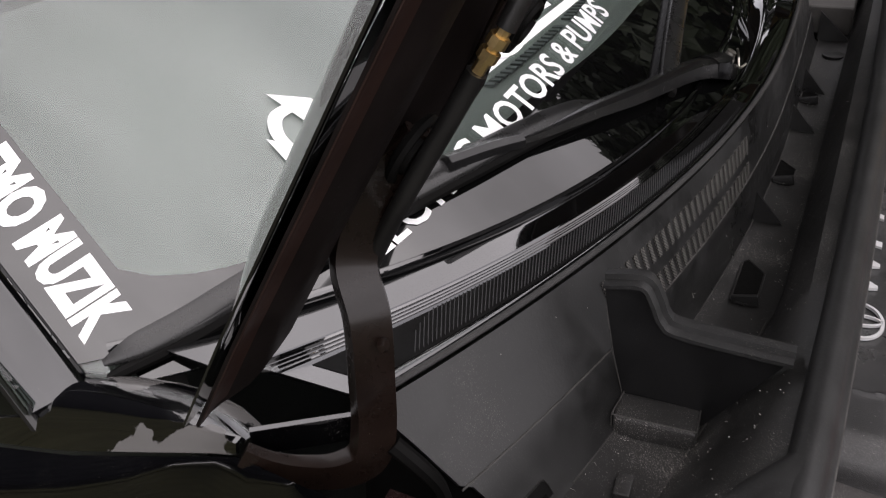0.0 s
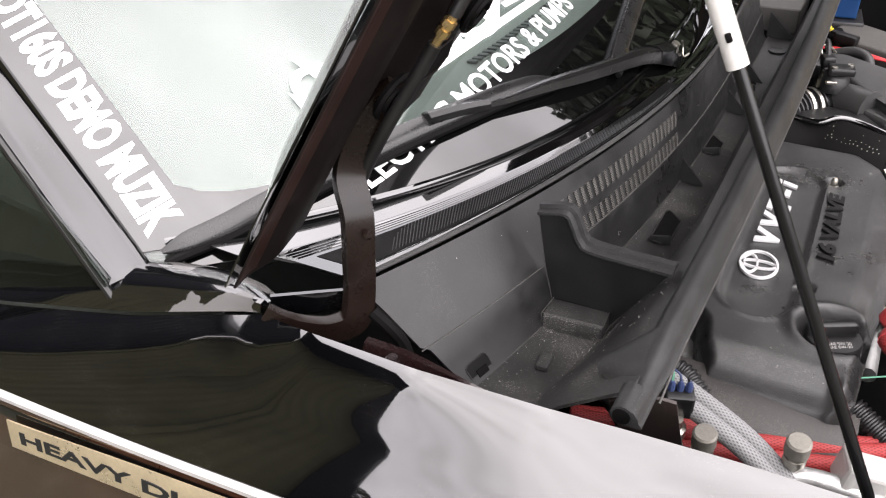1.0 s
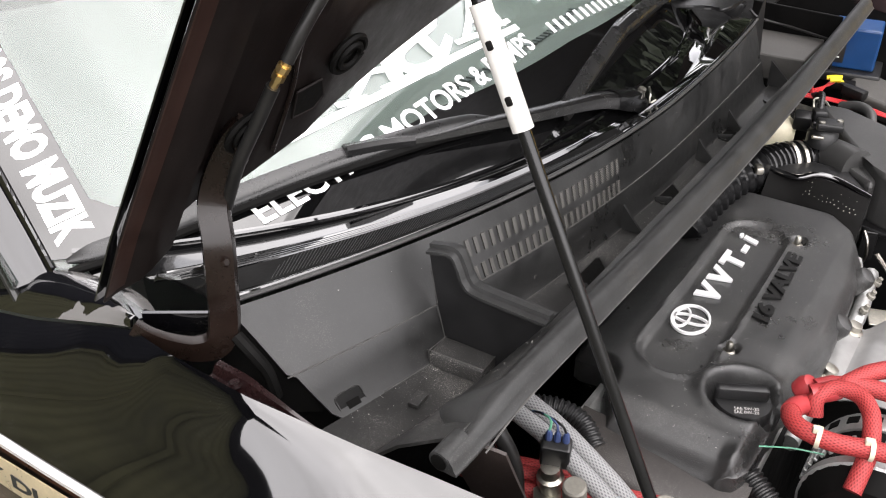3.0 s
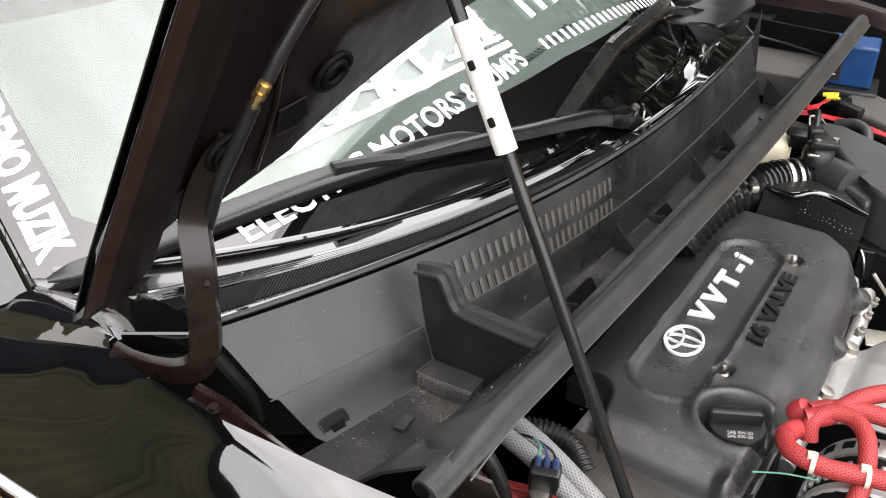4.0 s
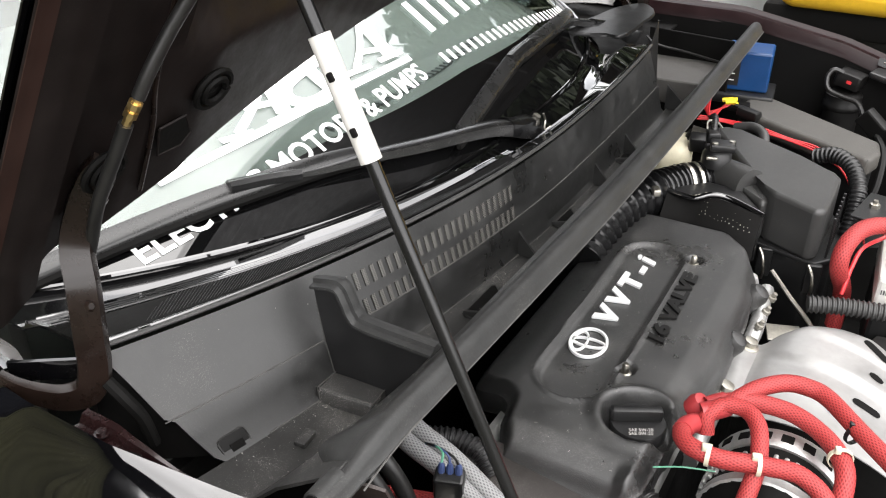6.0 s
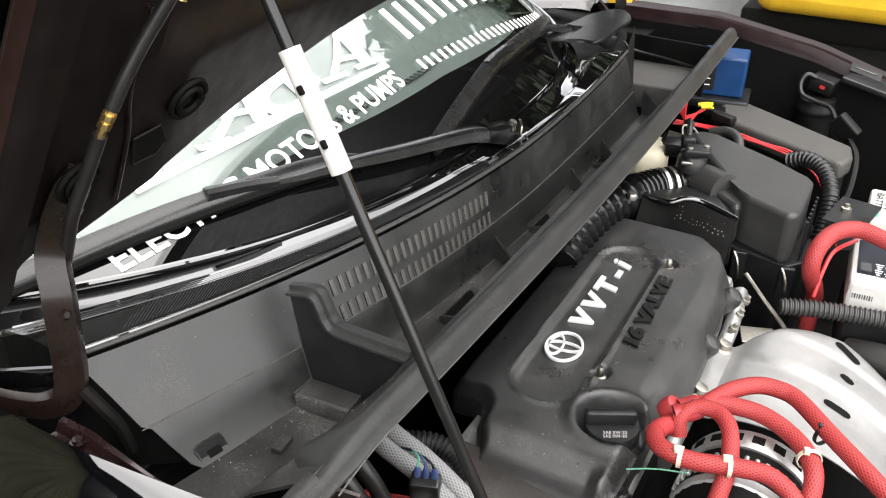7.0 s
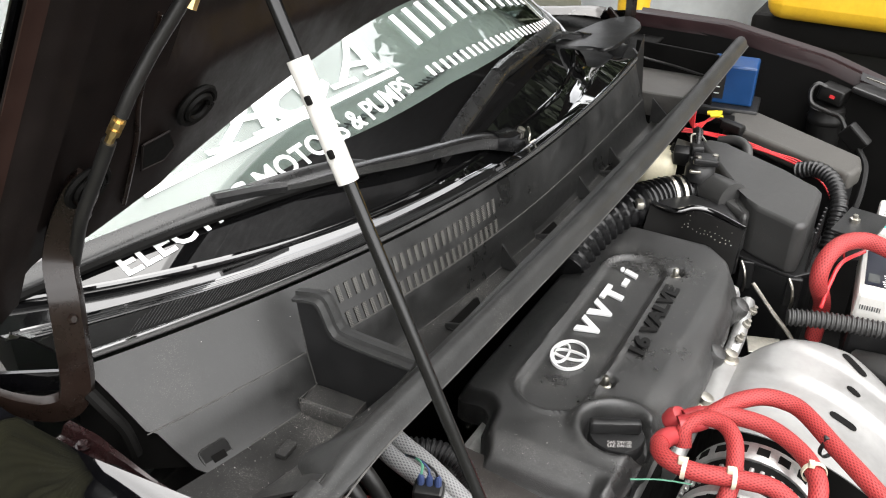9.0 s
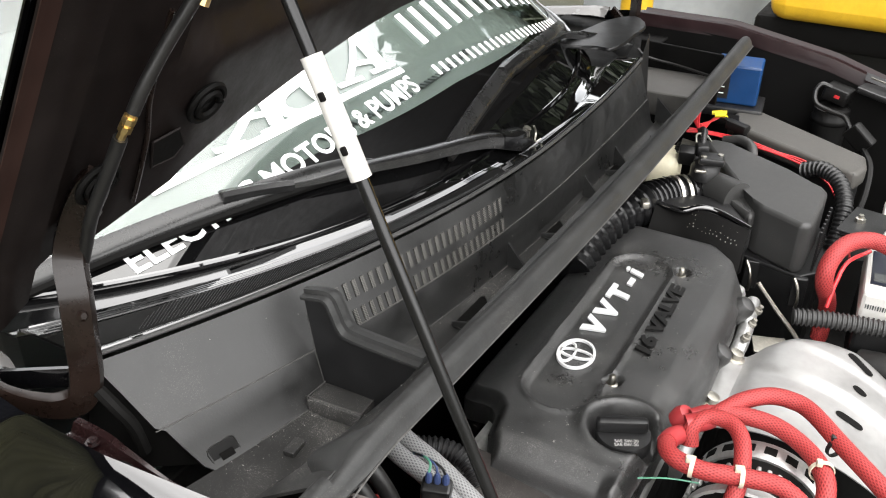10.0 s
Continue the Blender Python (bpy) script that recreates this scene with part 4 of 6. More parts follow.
def cowl_point(u, v):
    f, z = COWL[v]
    dip = math.exp(-((u - 1.05) / 0.2) ** 2) * 0.02 + math.exp(-((u - 1.52) / 0.16) ** 2) * 0.02
    z -= dip * smooth01(0.25, 0.5, f) * (1 - smooth01(0.85, 1.0, f))
    z += 0.016 * math.exp(-((u - 1.33) / 0.085) ** 2) * math.sin(math.pi * min(1.0, f / 0.8)) ** 2
    xg = glass_x(u, 1.006) + 0.004
    xl = lip_x(u)
    return (xl + (xg - xl) * f, u, z)
cowl = part("cowl_panel", sheet(cowl_point, steps(0.325, 1.43, 80), range(len(COWL)), 0.003), COWL_GLOSS, car, "gloss black plastic cowl panel below the windshield")
# near-black sheet just above the panel, painted shade between the ribs
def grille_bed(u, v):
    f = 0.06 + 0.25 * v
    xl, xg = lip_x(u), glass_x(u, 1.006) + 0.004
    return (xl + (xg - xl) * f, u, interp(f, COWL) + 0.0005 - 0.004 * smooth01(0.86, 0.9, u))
part("grille_bed", sheet(grille_bed, steps(0.34, 0.88, 40), steps(0, 1, 5), 0.0004), DARK, cowl, "near-black sheet painting the shade behind the grille ribs")
rib = bmesh.new()
for k in range(136):
    y = 0.375 + 0.477 * k / 135
    p, q = Vector(cowl_point(y, 3)), Vector(cowl_point(y + 0.04, 4))
    taper = smooth01(0.36, 0.39, y)
    q = p + (q - p) * (0.25 + 0.7 * taper)
    tube([p + Vector((-0.001, 0, 0.0005)), q + Vector((0.001, 0, 0.0003))], 0.0006, 5, per=1, bm=rib)
tagged(part("grille_ribs", rib, BLACK_PLASTIC, cowl, "fine ribs of the intake grille strip"), kind="stuff")
BEAD = [(-1.0, -0.5), (1.0, -0.5), (0.9, 0.35), (0.35, 0.8), (-0.35, 0.8), (-0.9, 0.35)]
for f, r in ((0.352, 0.0011), (0.385, 0.0011), (0.418, 0.0012), (0.462, 0.0024)):
    pts = []
    for y in steps(0.33, 0.9, 30):
        xl, xg = lip_x(y), glass_x(y, 1.006) + 0.004
        pts.append((xl + (xg - xl) * f, y, interp(f, COWL) + 0.0004 - 0.004 * smooth01(0.84, 0.9, y)))
    part("ridge", tube(pts, r, per=2, profile=BEAD), COWL_GLOSS, cowl, "raised ridge along the cowl")
part("edge_seal", tube([(lip_x(y) + 0.003, y, 1.0195) for y in steps(0.325, 1.43, 30)], 0.0026, 8, per=2), BOX_PLASTIC, cowl)
part("glass_seal", tube([Vector((glass_x(y, 1.006) + 0.005, y, 1.0075)) for y in steps(0.31, 1.73, 40)], 0.0036, 8, per=2), COWL_GLOSS, cowl)

# ---- wipers ----
def wiper(name_label, pivot, arm_pts, blade_pts, wide=1.0):
    w = thing("wiper", name_label, "wiper", pivot, "windshield wipers")
    flat = [(-0.5, -0.25), (0.5, -0.25), (0.45, 0.2), (0.2, 0.32), (-0.2, 0.32), (-0.45, 0.2)]
    part("arm", tube([pivot] + arm_pts, lambda t: wide * (0.04 - 0.016 * smooth01(0.12, 0.5, t) - 0.012 * smooth01(0.5, 0.9, t)), per=6, profile=flat), WIPER_PAINT, w, "matt black wiper arm")
    part("rubber_lip", tube([Vector(q) + Vector((0.006, -0.004, -0.0085)) for q in blade_pts], lambda t: 0.0035 + 0.003 * math.sin(math.pi * t) ** 0.3, 8, per=6), DARK, w, "black rubber wiping lip")
    blade = [(-0.45, -0.35), (0.25, -0.4), (0.42, -0.28), (0.47, -0.08), (0.4, 0.08), (0.15, 0.26), (-0.1, 0.4), (-0.26, 0.44), (-0.4, 0.3), (-0.48, 0.0)]
    part("blade", tube(blade_pts, lambda t: 0.025 * max(0.12, (min(t, 1 - t, 0.06) / 0.06)) ** 0.5 * (0.6 + 0.4 * math.sin(math.pi * t) ** 0.35), per=8, profile=blade), BLADE_RUBBER, w, "beam wiper blade with spoiler")
    end = Vector(arm_pts[-1])
    run = (end - Vector(arm_pts[-2])).normalized()
    part("blade_cover", tube([end - run * 0.04 + Vector((0.001, 0, 0.002)), end + Vector((0.001, 0, 0.003)), end + run * 0.045 + Vector((0.001, 0, 0.0015))], 1.0, per=4,
         profile=[(-0.009, -0.006), (0.008, -0.006), (0.0085, 0.0), (0.004, 0.004), (-0.004, 0.005), (-0.009, 0.001)]), WIPER_PAINT, w)
    head = (Vector(arm_pts[0]) - Vector(pivot)).normalized()
    part("arm_head", tube([Vector(pivot) - head * 0.012 + Vector((0, 0, 0.009)), Vector(pivot) + head * 0.006 + Vector((0, 0, 0.012)), Vector(arm_pts[0]) + Vector((0, 0, 0.003)), Vector(arm_pts[0]).lerp(Vector(arm_pts[1]), 0.4) + Vector((0, 0, 0.003))],
         lambda t: wide * (0.024 + 0.014 * smooth01(0.1, 0.6, t)), per=5, profile=flat), ARM_PAINT, w, "smooth black head of the wiper arm")
    if wide == 1.0:
        part("spring_clip", tube([Vector(pivot) + Vector(k) for k in ((0.014, 0.012, 0.024), (0.016, 0.016, 0.012), (0.02, 0.006, 0.003), (0.026, 0.014, 0.006))], 0.0016, 6, per=4), STEEL, w)
    nut = part("nut", lathe([(0.009, 0), (0.009, 0.005), (0.006, 0.009), (0.006, 0.014), (0.0, 0.014)], Vector(pivot) + Vector((0.004, 0, 0.012)), (0, 25, 0), 6), STEEL, w)
    part("pivot_cap", lathe([(0.019, -0.02), (0.019, 0.006), (0.016, 0.01), (0.0, 0.011)], Vector(pivot) + Vector((0, 0, 0)), (0, 25, 0), 18), BLACK_PLASTIC, w)
    return w


wiper("matt black passenger wiper parked along the glass", (-0.113, 1.028, 0.992),
      [(-0.116, 0.985, 1.008), (-0.132, 0.93, 1.024), (-0.158, 0.82, 1.038), (-0.186, 0.734, 1.047), (-0.214, 0.662, 1.05), (-0.24, 0.605, 1.056)],
      [(-0.398, 0.298, 1.004), (-0.365, 0.345, 1.014), (-0.345, 0.381, 1.022), (-0.31, 0.45, 1.036), (-0.278, 0.52, 1.046), (-0.244, 0.598, 1.052), (-0.214, 0.684, 1.052), (-0.187, 0.759, 1.046)])
wiper("matt black driver side wiper lying across the glass", (-0.15, 1.57, 1.0),
      [(-0.185, 1.51, 1.018), (-0.216, 1.42, 1.042), (-0.21, 1.35, 1.05), (-0.202, 1.26, 1.059), (-0.198, 1.2, 1.067), (-0.193, 1.15, 1.066)],
      [(-0.141, 0.86, 1.032), (-0.149, 0.896, 1.034), (-0.172, 1.02, 1.048), (-0.191, 1.135, 1.06), (-0.194, 1.17, 1.06), (-0.217, 1.345, 1.055), (-0.238, 1.44, 1.045), (-0.264, 1.529, 1.031)], 0.6)

CAP = curve([(-0.232, 1.404, 0), (-0.19, 1.408, 0), (-0.152, 1.43, 0), (-0.128, 1.425, 0), (-0.12, 1.47, 0), (-0.122, 1.54, 0), (-0.122, 1.61, 0), (-0.165, 1.67, 0), (-0.2, 1.61, 0), (-0.212, 1.53, 0), (-0.228, 1.44, 0)], 3)
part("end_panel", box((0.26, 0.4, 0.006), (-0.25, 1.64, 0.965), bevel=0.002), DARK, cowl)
part("cowl_end_cap", prism([(p.x, p.y) for p in CAP], 0.007, Matrix.Translation((0, 0, 1.022)), 0.0025), BLACK_PLASTIC, cowl, "satin black cap at the far end of the cowl")

# ---- vinyl lettering on the windshield ----
def line_map(y0, z0, y1, z1, height, bow=0.0):
    """Text along the glass from (y0, z0) to (y1, z1); height is the rise in z."""
    def f(a, b, h):
        y, z = y0 + (y1 - y0) * a, z0 + (z1 - z0) * a + bow * math.sin(math.pi * a)
        return on_glass(y, z + height * b, 0.0022)
    return f


def bar(f, a0, a1):
    bm = bmesh.new()
    vs = [bm.verts.new(f(a0 + (a1 - a0) * i / 3, 0, 0)) for i in range(4)]
    ws = [bm.verts.new(f(a0 + (a1 - a0) * i / 3, 1, 0)) for i in range(4)]
    for i in range(3):
        bm.faces.new((vs[i], vs[i + 1], ws[i + 1], ws[i]))
    return bm


def bars(name, y0, z0, y1, z1, height, count, bow=0.0, gap=0.25):
    """A row of plain vinyl bars on the glass, one part each."""
    f = line_map(y0, z0, y1, z1, height, bow)
    for k in range(count):
        part(name, bar(f, (k + gap / 2) / count, (k + 1 - gap / 2) / count), WHITE_VINYL, windshield)


part("lettering", lettering("ELECTRIC MOTORS & PUMPS", line_map(0.457, 1.008, 0.942, 1.075, 0.0155, 0.012), bold=0.02), WHITE_VINYL, windshield, "white vinyl words")
bars("underline", 0.525, 1.0595, 0.945, 1.0935, 0.0055, 1, 0.0095, gap=0.0)
bars("tall_bar", 1.02, 1.107, 1.5, 1.066, 0.034, 12, 0.02, gap=0.62)
bars("short_bar", 0.995, 1.078, 1.52, 1.028, 0.0105, 26, 0.014, gap=0.58)
part("pillar_lettering", lettering("DT160S DEMO MUZIK", PILLAR_TEXT, bold=0.05, shear=0.25), WHITE_VINYL, windshield, "bold white vinyl words along the pillar")


def glass_stroke(points, widths):
    """A flat vinyl stroke on the glass through (y, z) points."""
    bm = bmesh.new()
    pts = curve([(y, z, 0) for y, z in points], 6)
    rows = []
    for i, p in enumerate(pts):
        t = (pts[min(i + 1, len(pts) - 1)] - pts[max(i - 1, 0)])
        n = Vector((-t.y * 1.8, t.x / 1.8, 0))
        n = Vector((-t.y, t.x, 0)).normalized()
        w = float(np.interp(i / (len(pts) - 1), steps(0, 1, len(widths)), widths)) / 2
        a, b = p + Vector((n.x * w, n.y * w * 0.6, 0)), p - Vector((n.x * w, n.y * w * 0.6, 0))
        rows.append((bm.verts.new(on_glass(a.x, a.y, 0.0022)), bm.verts.new(on_glass(b.x, b.y, 0.0022))))
    for (a, b), (c, d) in zip(rows, rows[1:]):
        bm.faces.new((a, b, d, c))
    return bm


for strokes in (
        (((0.728, 1.128), (0.682, 1.104), (0.634, 1.084), 0.009), ((0.722, 1.128), (0.713, 1.108), (0.701, 1.088), 0.02), ((0.664, 1.1015), (0.685, 1.101), (0.709, 1.1), 0.008),
         ((0.612, 1.082), (0.632, 1.0825), (0.653, 1.083), 0.007), ((0.676, 1.086), (0.7, 1.088), (0.724, 1.09), 0.007)),
        (((0.928, 1.144), (0.885, 1.121), (0.843, 1.104), 0.009), ((0.926, 1.144), (0.922, 1.122), (0.916, 1.103), 0.024), ((0.872, 1.1165), (0.895, 1.1145), (0.918, 1.112), 0.008),
         ((0.822, 1.103), (0.845, 1.1032), (0.87, 1.103), 0.007), ((0.89, 1.104), (0.915, 1.104), (0.942, 1.104), 0.007))):
    mark = bmesh.new()
    for a, b, c, w in strokes:
        merge(mark, glass_stroke([a, b, c], [w, w]))
    part("wedge_mark", mark, WHITE_VINYL, windshield, "white wedge shape")
loop = glass_stroke([(0.822, 1.11), (0.8, 1.102), (0.77, 1.093), (0.74, 1.092), (0.724, 1.1), (0.736, 1.111), (0.776, 1.118), (0.812, 1.124), (0.828, 1.134), (0.81, 1.14), (0.79, 1.133), (0.783, 1.12), (0.782, 1.105), (0.786, 1.09)],
                    [0.01, 0.012, 0.016, 0.016, 0.02, 0.016, 0.012, 0.014, 0.014, 0.01, 0.016, 0.02, 0.02, 0.018])
part("loop_mark", loop, WHITE_VINYL, windshield, "white looped shape")
arrows = glass_stroke([(0.535, 1.104), (0.515, 1.1), (0.503, 1.088), (0.505, 1.074), (0.525, 1.066), (0.553, 1.07), (0.563, 1.085), (0.555, 1.1)], [0.009, 0.009])
merge(arrows, glass_stroke([(0.528, 1.102), (0.55, 1.104)], [0.04, 0.004]))
merge(arrows, glass_stroke([(0.507, 1.082), (0.49, 1.066)], [0.036, 0.004]))
merge(arrows, glass_stroke([(0.528, 1.083), (0.54, 1.083)], [0.02, 0.02]))
part("arrow_mark", arrows, WHITE_VINYL, windshield, "white ring of arrows")

# ---- prop rod and washer hose ----
prop = thing("hood_prop_rod", "thin black hood prop rod with a white plastic sleeve", "prop rod", (0.39, 0.34, 0.6))
def rod_at(z):
    return Vector((0.2 - 0.479 * (z - 1.0), 0.348 + 0.017 * (z - 1.0), z))
part("rod", tube([rod_at(z) for z in steps(1.62, 0.86, 8)] + [(0.275, 0.343, 0.83), (0.298, 0.338, 0.80), (0.34, 0.33, 0.76), (0.42, 0.32, 0.7)], 0.0047, 12, per=4), ARM_PAINT, prop)
sleeve = part("sleeve", tube([rod_at(1.322), rod_at(1.2485)], 0.0072, 16, per=1), WHITE_PLASTIC, prop, "white plastic grip sleeve")
for z in (1.30, 1.268):
    part("hole", box((0.004, 0.003, 0.006), rod_at(z) + Vector((0.002, -0.0075, 0.0)), (0, -25, 10), 0.001), DARK, sleeve)

hose = thing("washer_hose", "black rubber washer hose with a brass connector", "hose", (-0.17, 0.34, 1.15))
part("hose", tube([(-0.2, 0.338, 1.10), (-0.185, 0.337, 1.13), (-0.165, 0.334, 1.165), (-0.142, 0.338, 1.205), (-0.125, 0.341, 1.235)], 0.0056, 12, per=6), RUBBER, hose)
part("hose", tube([(-0.112, 0.345, 1.256), (-0.103, 0.351, 1.275), (-0.09, 0.364, 1.303), (-0.072, 0.38, 1.336), (-0.05, 0.4, 1.38), (-0.04, 0.43, 1.42)], 0.0052, 12, per=6), RUBBER, hose)
brass_axis = (Vector((-0.112, 0.345, 1.256)) - Vector((-0.125, 0.341, 1.235)))
fitting = bmesh.new()
for a, r in ((0.0, 0.0036), (0.3, 0.0054), (0.62, 0.0054)):
    s0 = Vector((-0.125, 0.341, 1.235)) + brass_axis * a
    tube([s0, s0 + brass_axis * (0.22 if a else 1.0)], r, 8, per=1, bm=fitting)
part("connector", fitting, BRASS, hose, "brass barbed connector")
part("clip", tube([(-0.07, 0.384, 1.33), (-0.066, 0.39, 1.345), (-0.062, 0.389, 1.352)], 0.0045, 8, per=4), BRASS, hose)

# ---- engine ----
engine = thing("engine", "four cylinder engine under a black plastic cover", "engine", (0.12, 0.86, 0.43))
# block coloured near-black to hold the shade under the cover
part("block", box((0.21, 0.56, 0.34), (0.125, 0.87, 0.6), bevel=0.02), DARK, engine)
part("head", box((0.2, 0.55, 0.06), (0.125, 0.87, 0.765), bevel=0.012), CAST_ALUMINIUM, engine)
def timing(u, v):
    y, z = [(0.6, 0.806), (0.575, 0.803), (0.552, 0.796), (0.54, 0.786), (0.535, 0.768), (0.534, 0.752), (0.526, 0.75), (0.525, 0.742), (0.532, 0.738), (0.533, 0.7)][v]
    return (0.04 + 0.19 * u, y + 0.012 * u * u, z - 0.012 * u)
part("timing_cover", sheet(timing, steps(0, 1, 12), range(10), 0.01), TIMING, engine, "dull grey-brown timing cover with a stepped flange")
part("timing_hump", tube([(0.012, 0.585, 0.775), (0.035, 0.57, 0.79), (0.065, 0.562, 0.782)], 0.024, 14, per=5), DULL_BLACK, engine)
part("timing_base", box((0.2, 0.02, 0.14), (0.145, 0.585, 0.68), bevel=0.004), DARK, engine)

cover = thing("engine_cover", "grained black plastic engine cover with silver lettering", "engine cover", (0.12, 0.86, 0.78))
LEFT = [(0.578, 0.07), (0.6, 0.062), (0.62, 0.052), (0.64, 0.048), (0.655, 0.044), (0.667, 0.034), (0.676, 0.018), (0.682, -0.002), (0.69, -0.016), (0.72, -0.02), (1.1, -0.022), (1.135, -0.008), (1.155, 0.02), (1.168, 0.07)]
RIGHT = [(0.578, 0.2), (0.585, 0.216), (0.6, 0.222), (0.73, 0.228), (0.86, 0.24), (1.02, 0.235), (1.09, 0.226), (1.12, 0.211), (1.15, 0.18), (1.168, 0.12)]
PILL = ((0.0965, 0.719), (0.0905, 1.022))


def pill_d(x, y):
    (ax, ay), (bx, by) = PILL
    t = min(1.0, max(0.0, ((x - ax) * (bx - ax) + (y - ay) * (by - ay)) / ((bx - ax) ** 2 + (by - ay) ** 2)))
    return math.hypot(x - ax - (bx - ax) * t, y - ay - (by - ay) * t) - 0.0425


def cover_height(x, y, edge):
    z = 0.84
    d = pill_d(x, y)
    z -= (0.007 - 0.003 * smooth01(0.9, 1.05, y)) * (1 - smooth01(-0.007, 0.003, d))
    z += 0.0022 * math.exp(-((d - 0.004) / 0.003) ** 2)
    r = math.hypot(x - 0.187, y - 0.684)
    z += 0.007 * math.exp(-((r - 0.046) / 0.008) ** 2) * (0.5 + 0.5 * smooth01(0.63, 0.68, y))
    z -= 0.022 * (1 - smooth01(0.033, 0.042, r))
    for sx, sy in ((0.145, 0.76), (0.1435, 1.048)):
        z -= 0.012 * (1 - smooth01(0.0095, 0.013, math.hypot(x - sx, y - sy)))
    # long shoulder falling to the front edge, raised near end corner
    z -= 0.012 * smooth01(0.195, 0.232, x) * smooth01(0.70, 0.76, y)
    z -= 0.014 * smooth01(0.62, 0.585, y) * (1 - smooth01(0.19, 0.21, x))
    z -= 0.022 * smooth01(0.05, -0.022, x)
    z -= 0.022 * (1 - smooth01(0.0, 0.018, edge)) ** 1.6
    return z


def cover_point(u, v):
    y = 0.578 + 0.59 * u
    xl, xr = interp(y, LEFT), interp(y, RIGHT)
    x = xl + (xr - xl) * v
    edge = min(x - xl, xr - x, (y - 0.578), (1.168 - y))
    return (x, y, cover_height(x, y, max(edge, 0)))


bm = bmesh.new()
us, vs = steps(0, 1, 190), steps(0, 1, 84)
G = [[bm.verts.new(cover_point(u, v)) for v in vs] for u in us]
for i in range(len(us) - 1):
    for j in range(len(vs) - 1):
        bm.faces.new((G[i][j], G[i][j + 1], G[i + 1][j + 1], G[i + 1][j]))
loop_v = [G[0][j] for j in range(len(vs))] + [G[i][-1] for i in range(1, len(us))] + [G[-1][j] for j in range(len(vs) - 2, -1, -1)] + [G[i][0] for i in range(len(us) - 2, 0, -1)]
low = [bm.verts.new((v.co.x, v.co.y - (0.006 if v.co.y < 0.6 else 0), v.co.z - 0.03)) for v in loop_v]
for k in range(len(loop_v)):
    q = (k + 1) % len(loop_v)
    bm.faces.new((loop_v[k], low[k], low[q], loop_v[q]))
body = part("body", bm, COVER_PLASTIC, cover, sharp=50)
def cover_map(x0, y0, x1, y1, height, base_h=0.0008):
    """Text on the cover reading towards the far side, its top towards the windshield."""
    def f(a, b, h):
        d = Vector((x1 - x0, y1 - y0))
        n = Vector((-d.y, d.x)).normalized()
        x, y = x0 + d.x * a + n.x * height * b, y0 + d.y * a + n.y * height * b
        return (x, y, cover_height(x, y, 1.0) + base_h + h)
    return f
part("lettering", lettering("V V T -", cover_map(0.0975, 0.846, 0.0975, 0.999, 0.027), 0.003, bold=0.055, shear=0.2), SILVER, body, "raised silver letters")
part("lettering", lettering("i", cover_map(0.0975, 1.006, 0.0975, 1.026, 0.0285), 0.003, bold=0.02, shear=0.2), SILVER, body, "raised silver letter")
part("lettering", lettering("16 VALVE", cover_map(0.1675, 0.826, 0.161, 1.006, 0.0185, 0.0014), 0.0028, bold=0.05, shear=0.15), DULL_BLACK, body, "black moulded letters")
def ring_flat(rx, ry, w, ox, oy, tilt=0):
    return tube([(ox + rx * math.cos(a), oy + ry * math.sin(a), 0) for a in steps(0, 2 * math.pi, 40)], 1.0, per=1,
                profile=[(-w, 0), (w, 0), (w * 0.8, 0.003), (-w * 0.8, 0.003)])
em = ring_flat(0.0222, 0.0305, 0.0018, 0, 0)
merge(em, ring_flat(0.0088, 0.0205, 0.0014, -0.0105, 0))
merge(em, ring_flat(0.0205, 0.0085, 0.0014, 0.0005, 0))
bmesh.ops.transform(em, matrix=pose(0.086, 0.792, cover_height(0.086, 0.792, 1.0) + 0.001, 0, 0, 6), verts=em.verts)
part("emblem", em, SILVER, body, "silver oval ring emblem")
for sx, sy in ((0.145, 0.76), (0.1435, 1.048)):
    stud = part("stud", lathe([(0.0075, 0), (0.0075, 0.006), (0.0045, 0.007), (0.0045, 0.016), (0.003, 0.019), (0, 0.0192)], (sx, sy, 0.828), (0, 0, 0), 12), STEEL, cover, "steel dome nut")
cap = part("oil_cap", lathe([(0.031, 0), (0.031, 0.0125), (0.0295, 0.0155), (0.0, 0.016)], (0.187, 0.684, 0.82), (0, 0, 0), 30), BLACK_PLASTIC, cover, "round black oil filler cap")
part("grip", box((0.013, 0.058, 0.016), (0.183, 0.687, 0.842), (0, 0, -62), 0.004), BLACK_PLASTIC, cap)
for k, words in enumerate(("SAE 5W-20", "SAE 0W-20")):
    part("lettering", lettering(words, lambda a, b, h: (0.191 + 0.87 * (0.026 * a - 0.013) + 0.3 * (0.016 + 0.006 * k) - 0.49 * 0.0045 * b, 0.684 + 0.49 * (0.026 * a - 0.013) - 0.93 * (0.016 + 0.006 * k) + 0.87 * 0.0045 * b, 0.8362)), PALE_SHELL, cap)
for y in (0.93, 1.06):
    part("boss", lathe([(0.016, -0.03), (0.016, 0.0), (0.012, 0.008), (0.0, 0.012)], (0.236, y, 0.806), (0, 35, 0), 16), COVER_PLASTIC, cover)

# bright metal along the front of the head, and the manifold shield
for y in (1.02, 1.06, 1.1):
    part("head_stud", lathe([(0.006, 0), (0.006, 0.006), (0.0035, 0.007), (0.0035, 0.013), (0, 0.013)], (0.25, y, 0.778), (0, 20, 0), 8), GREY_CAST, engine)
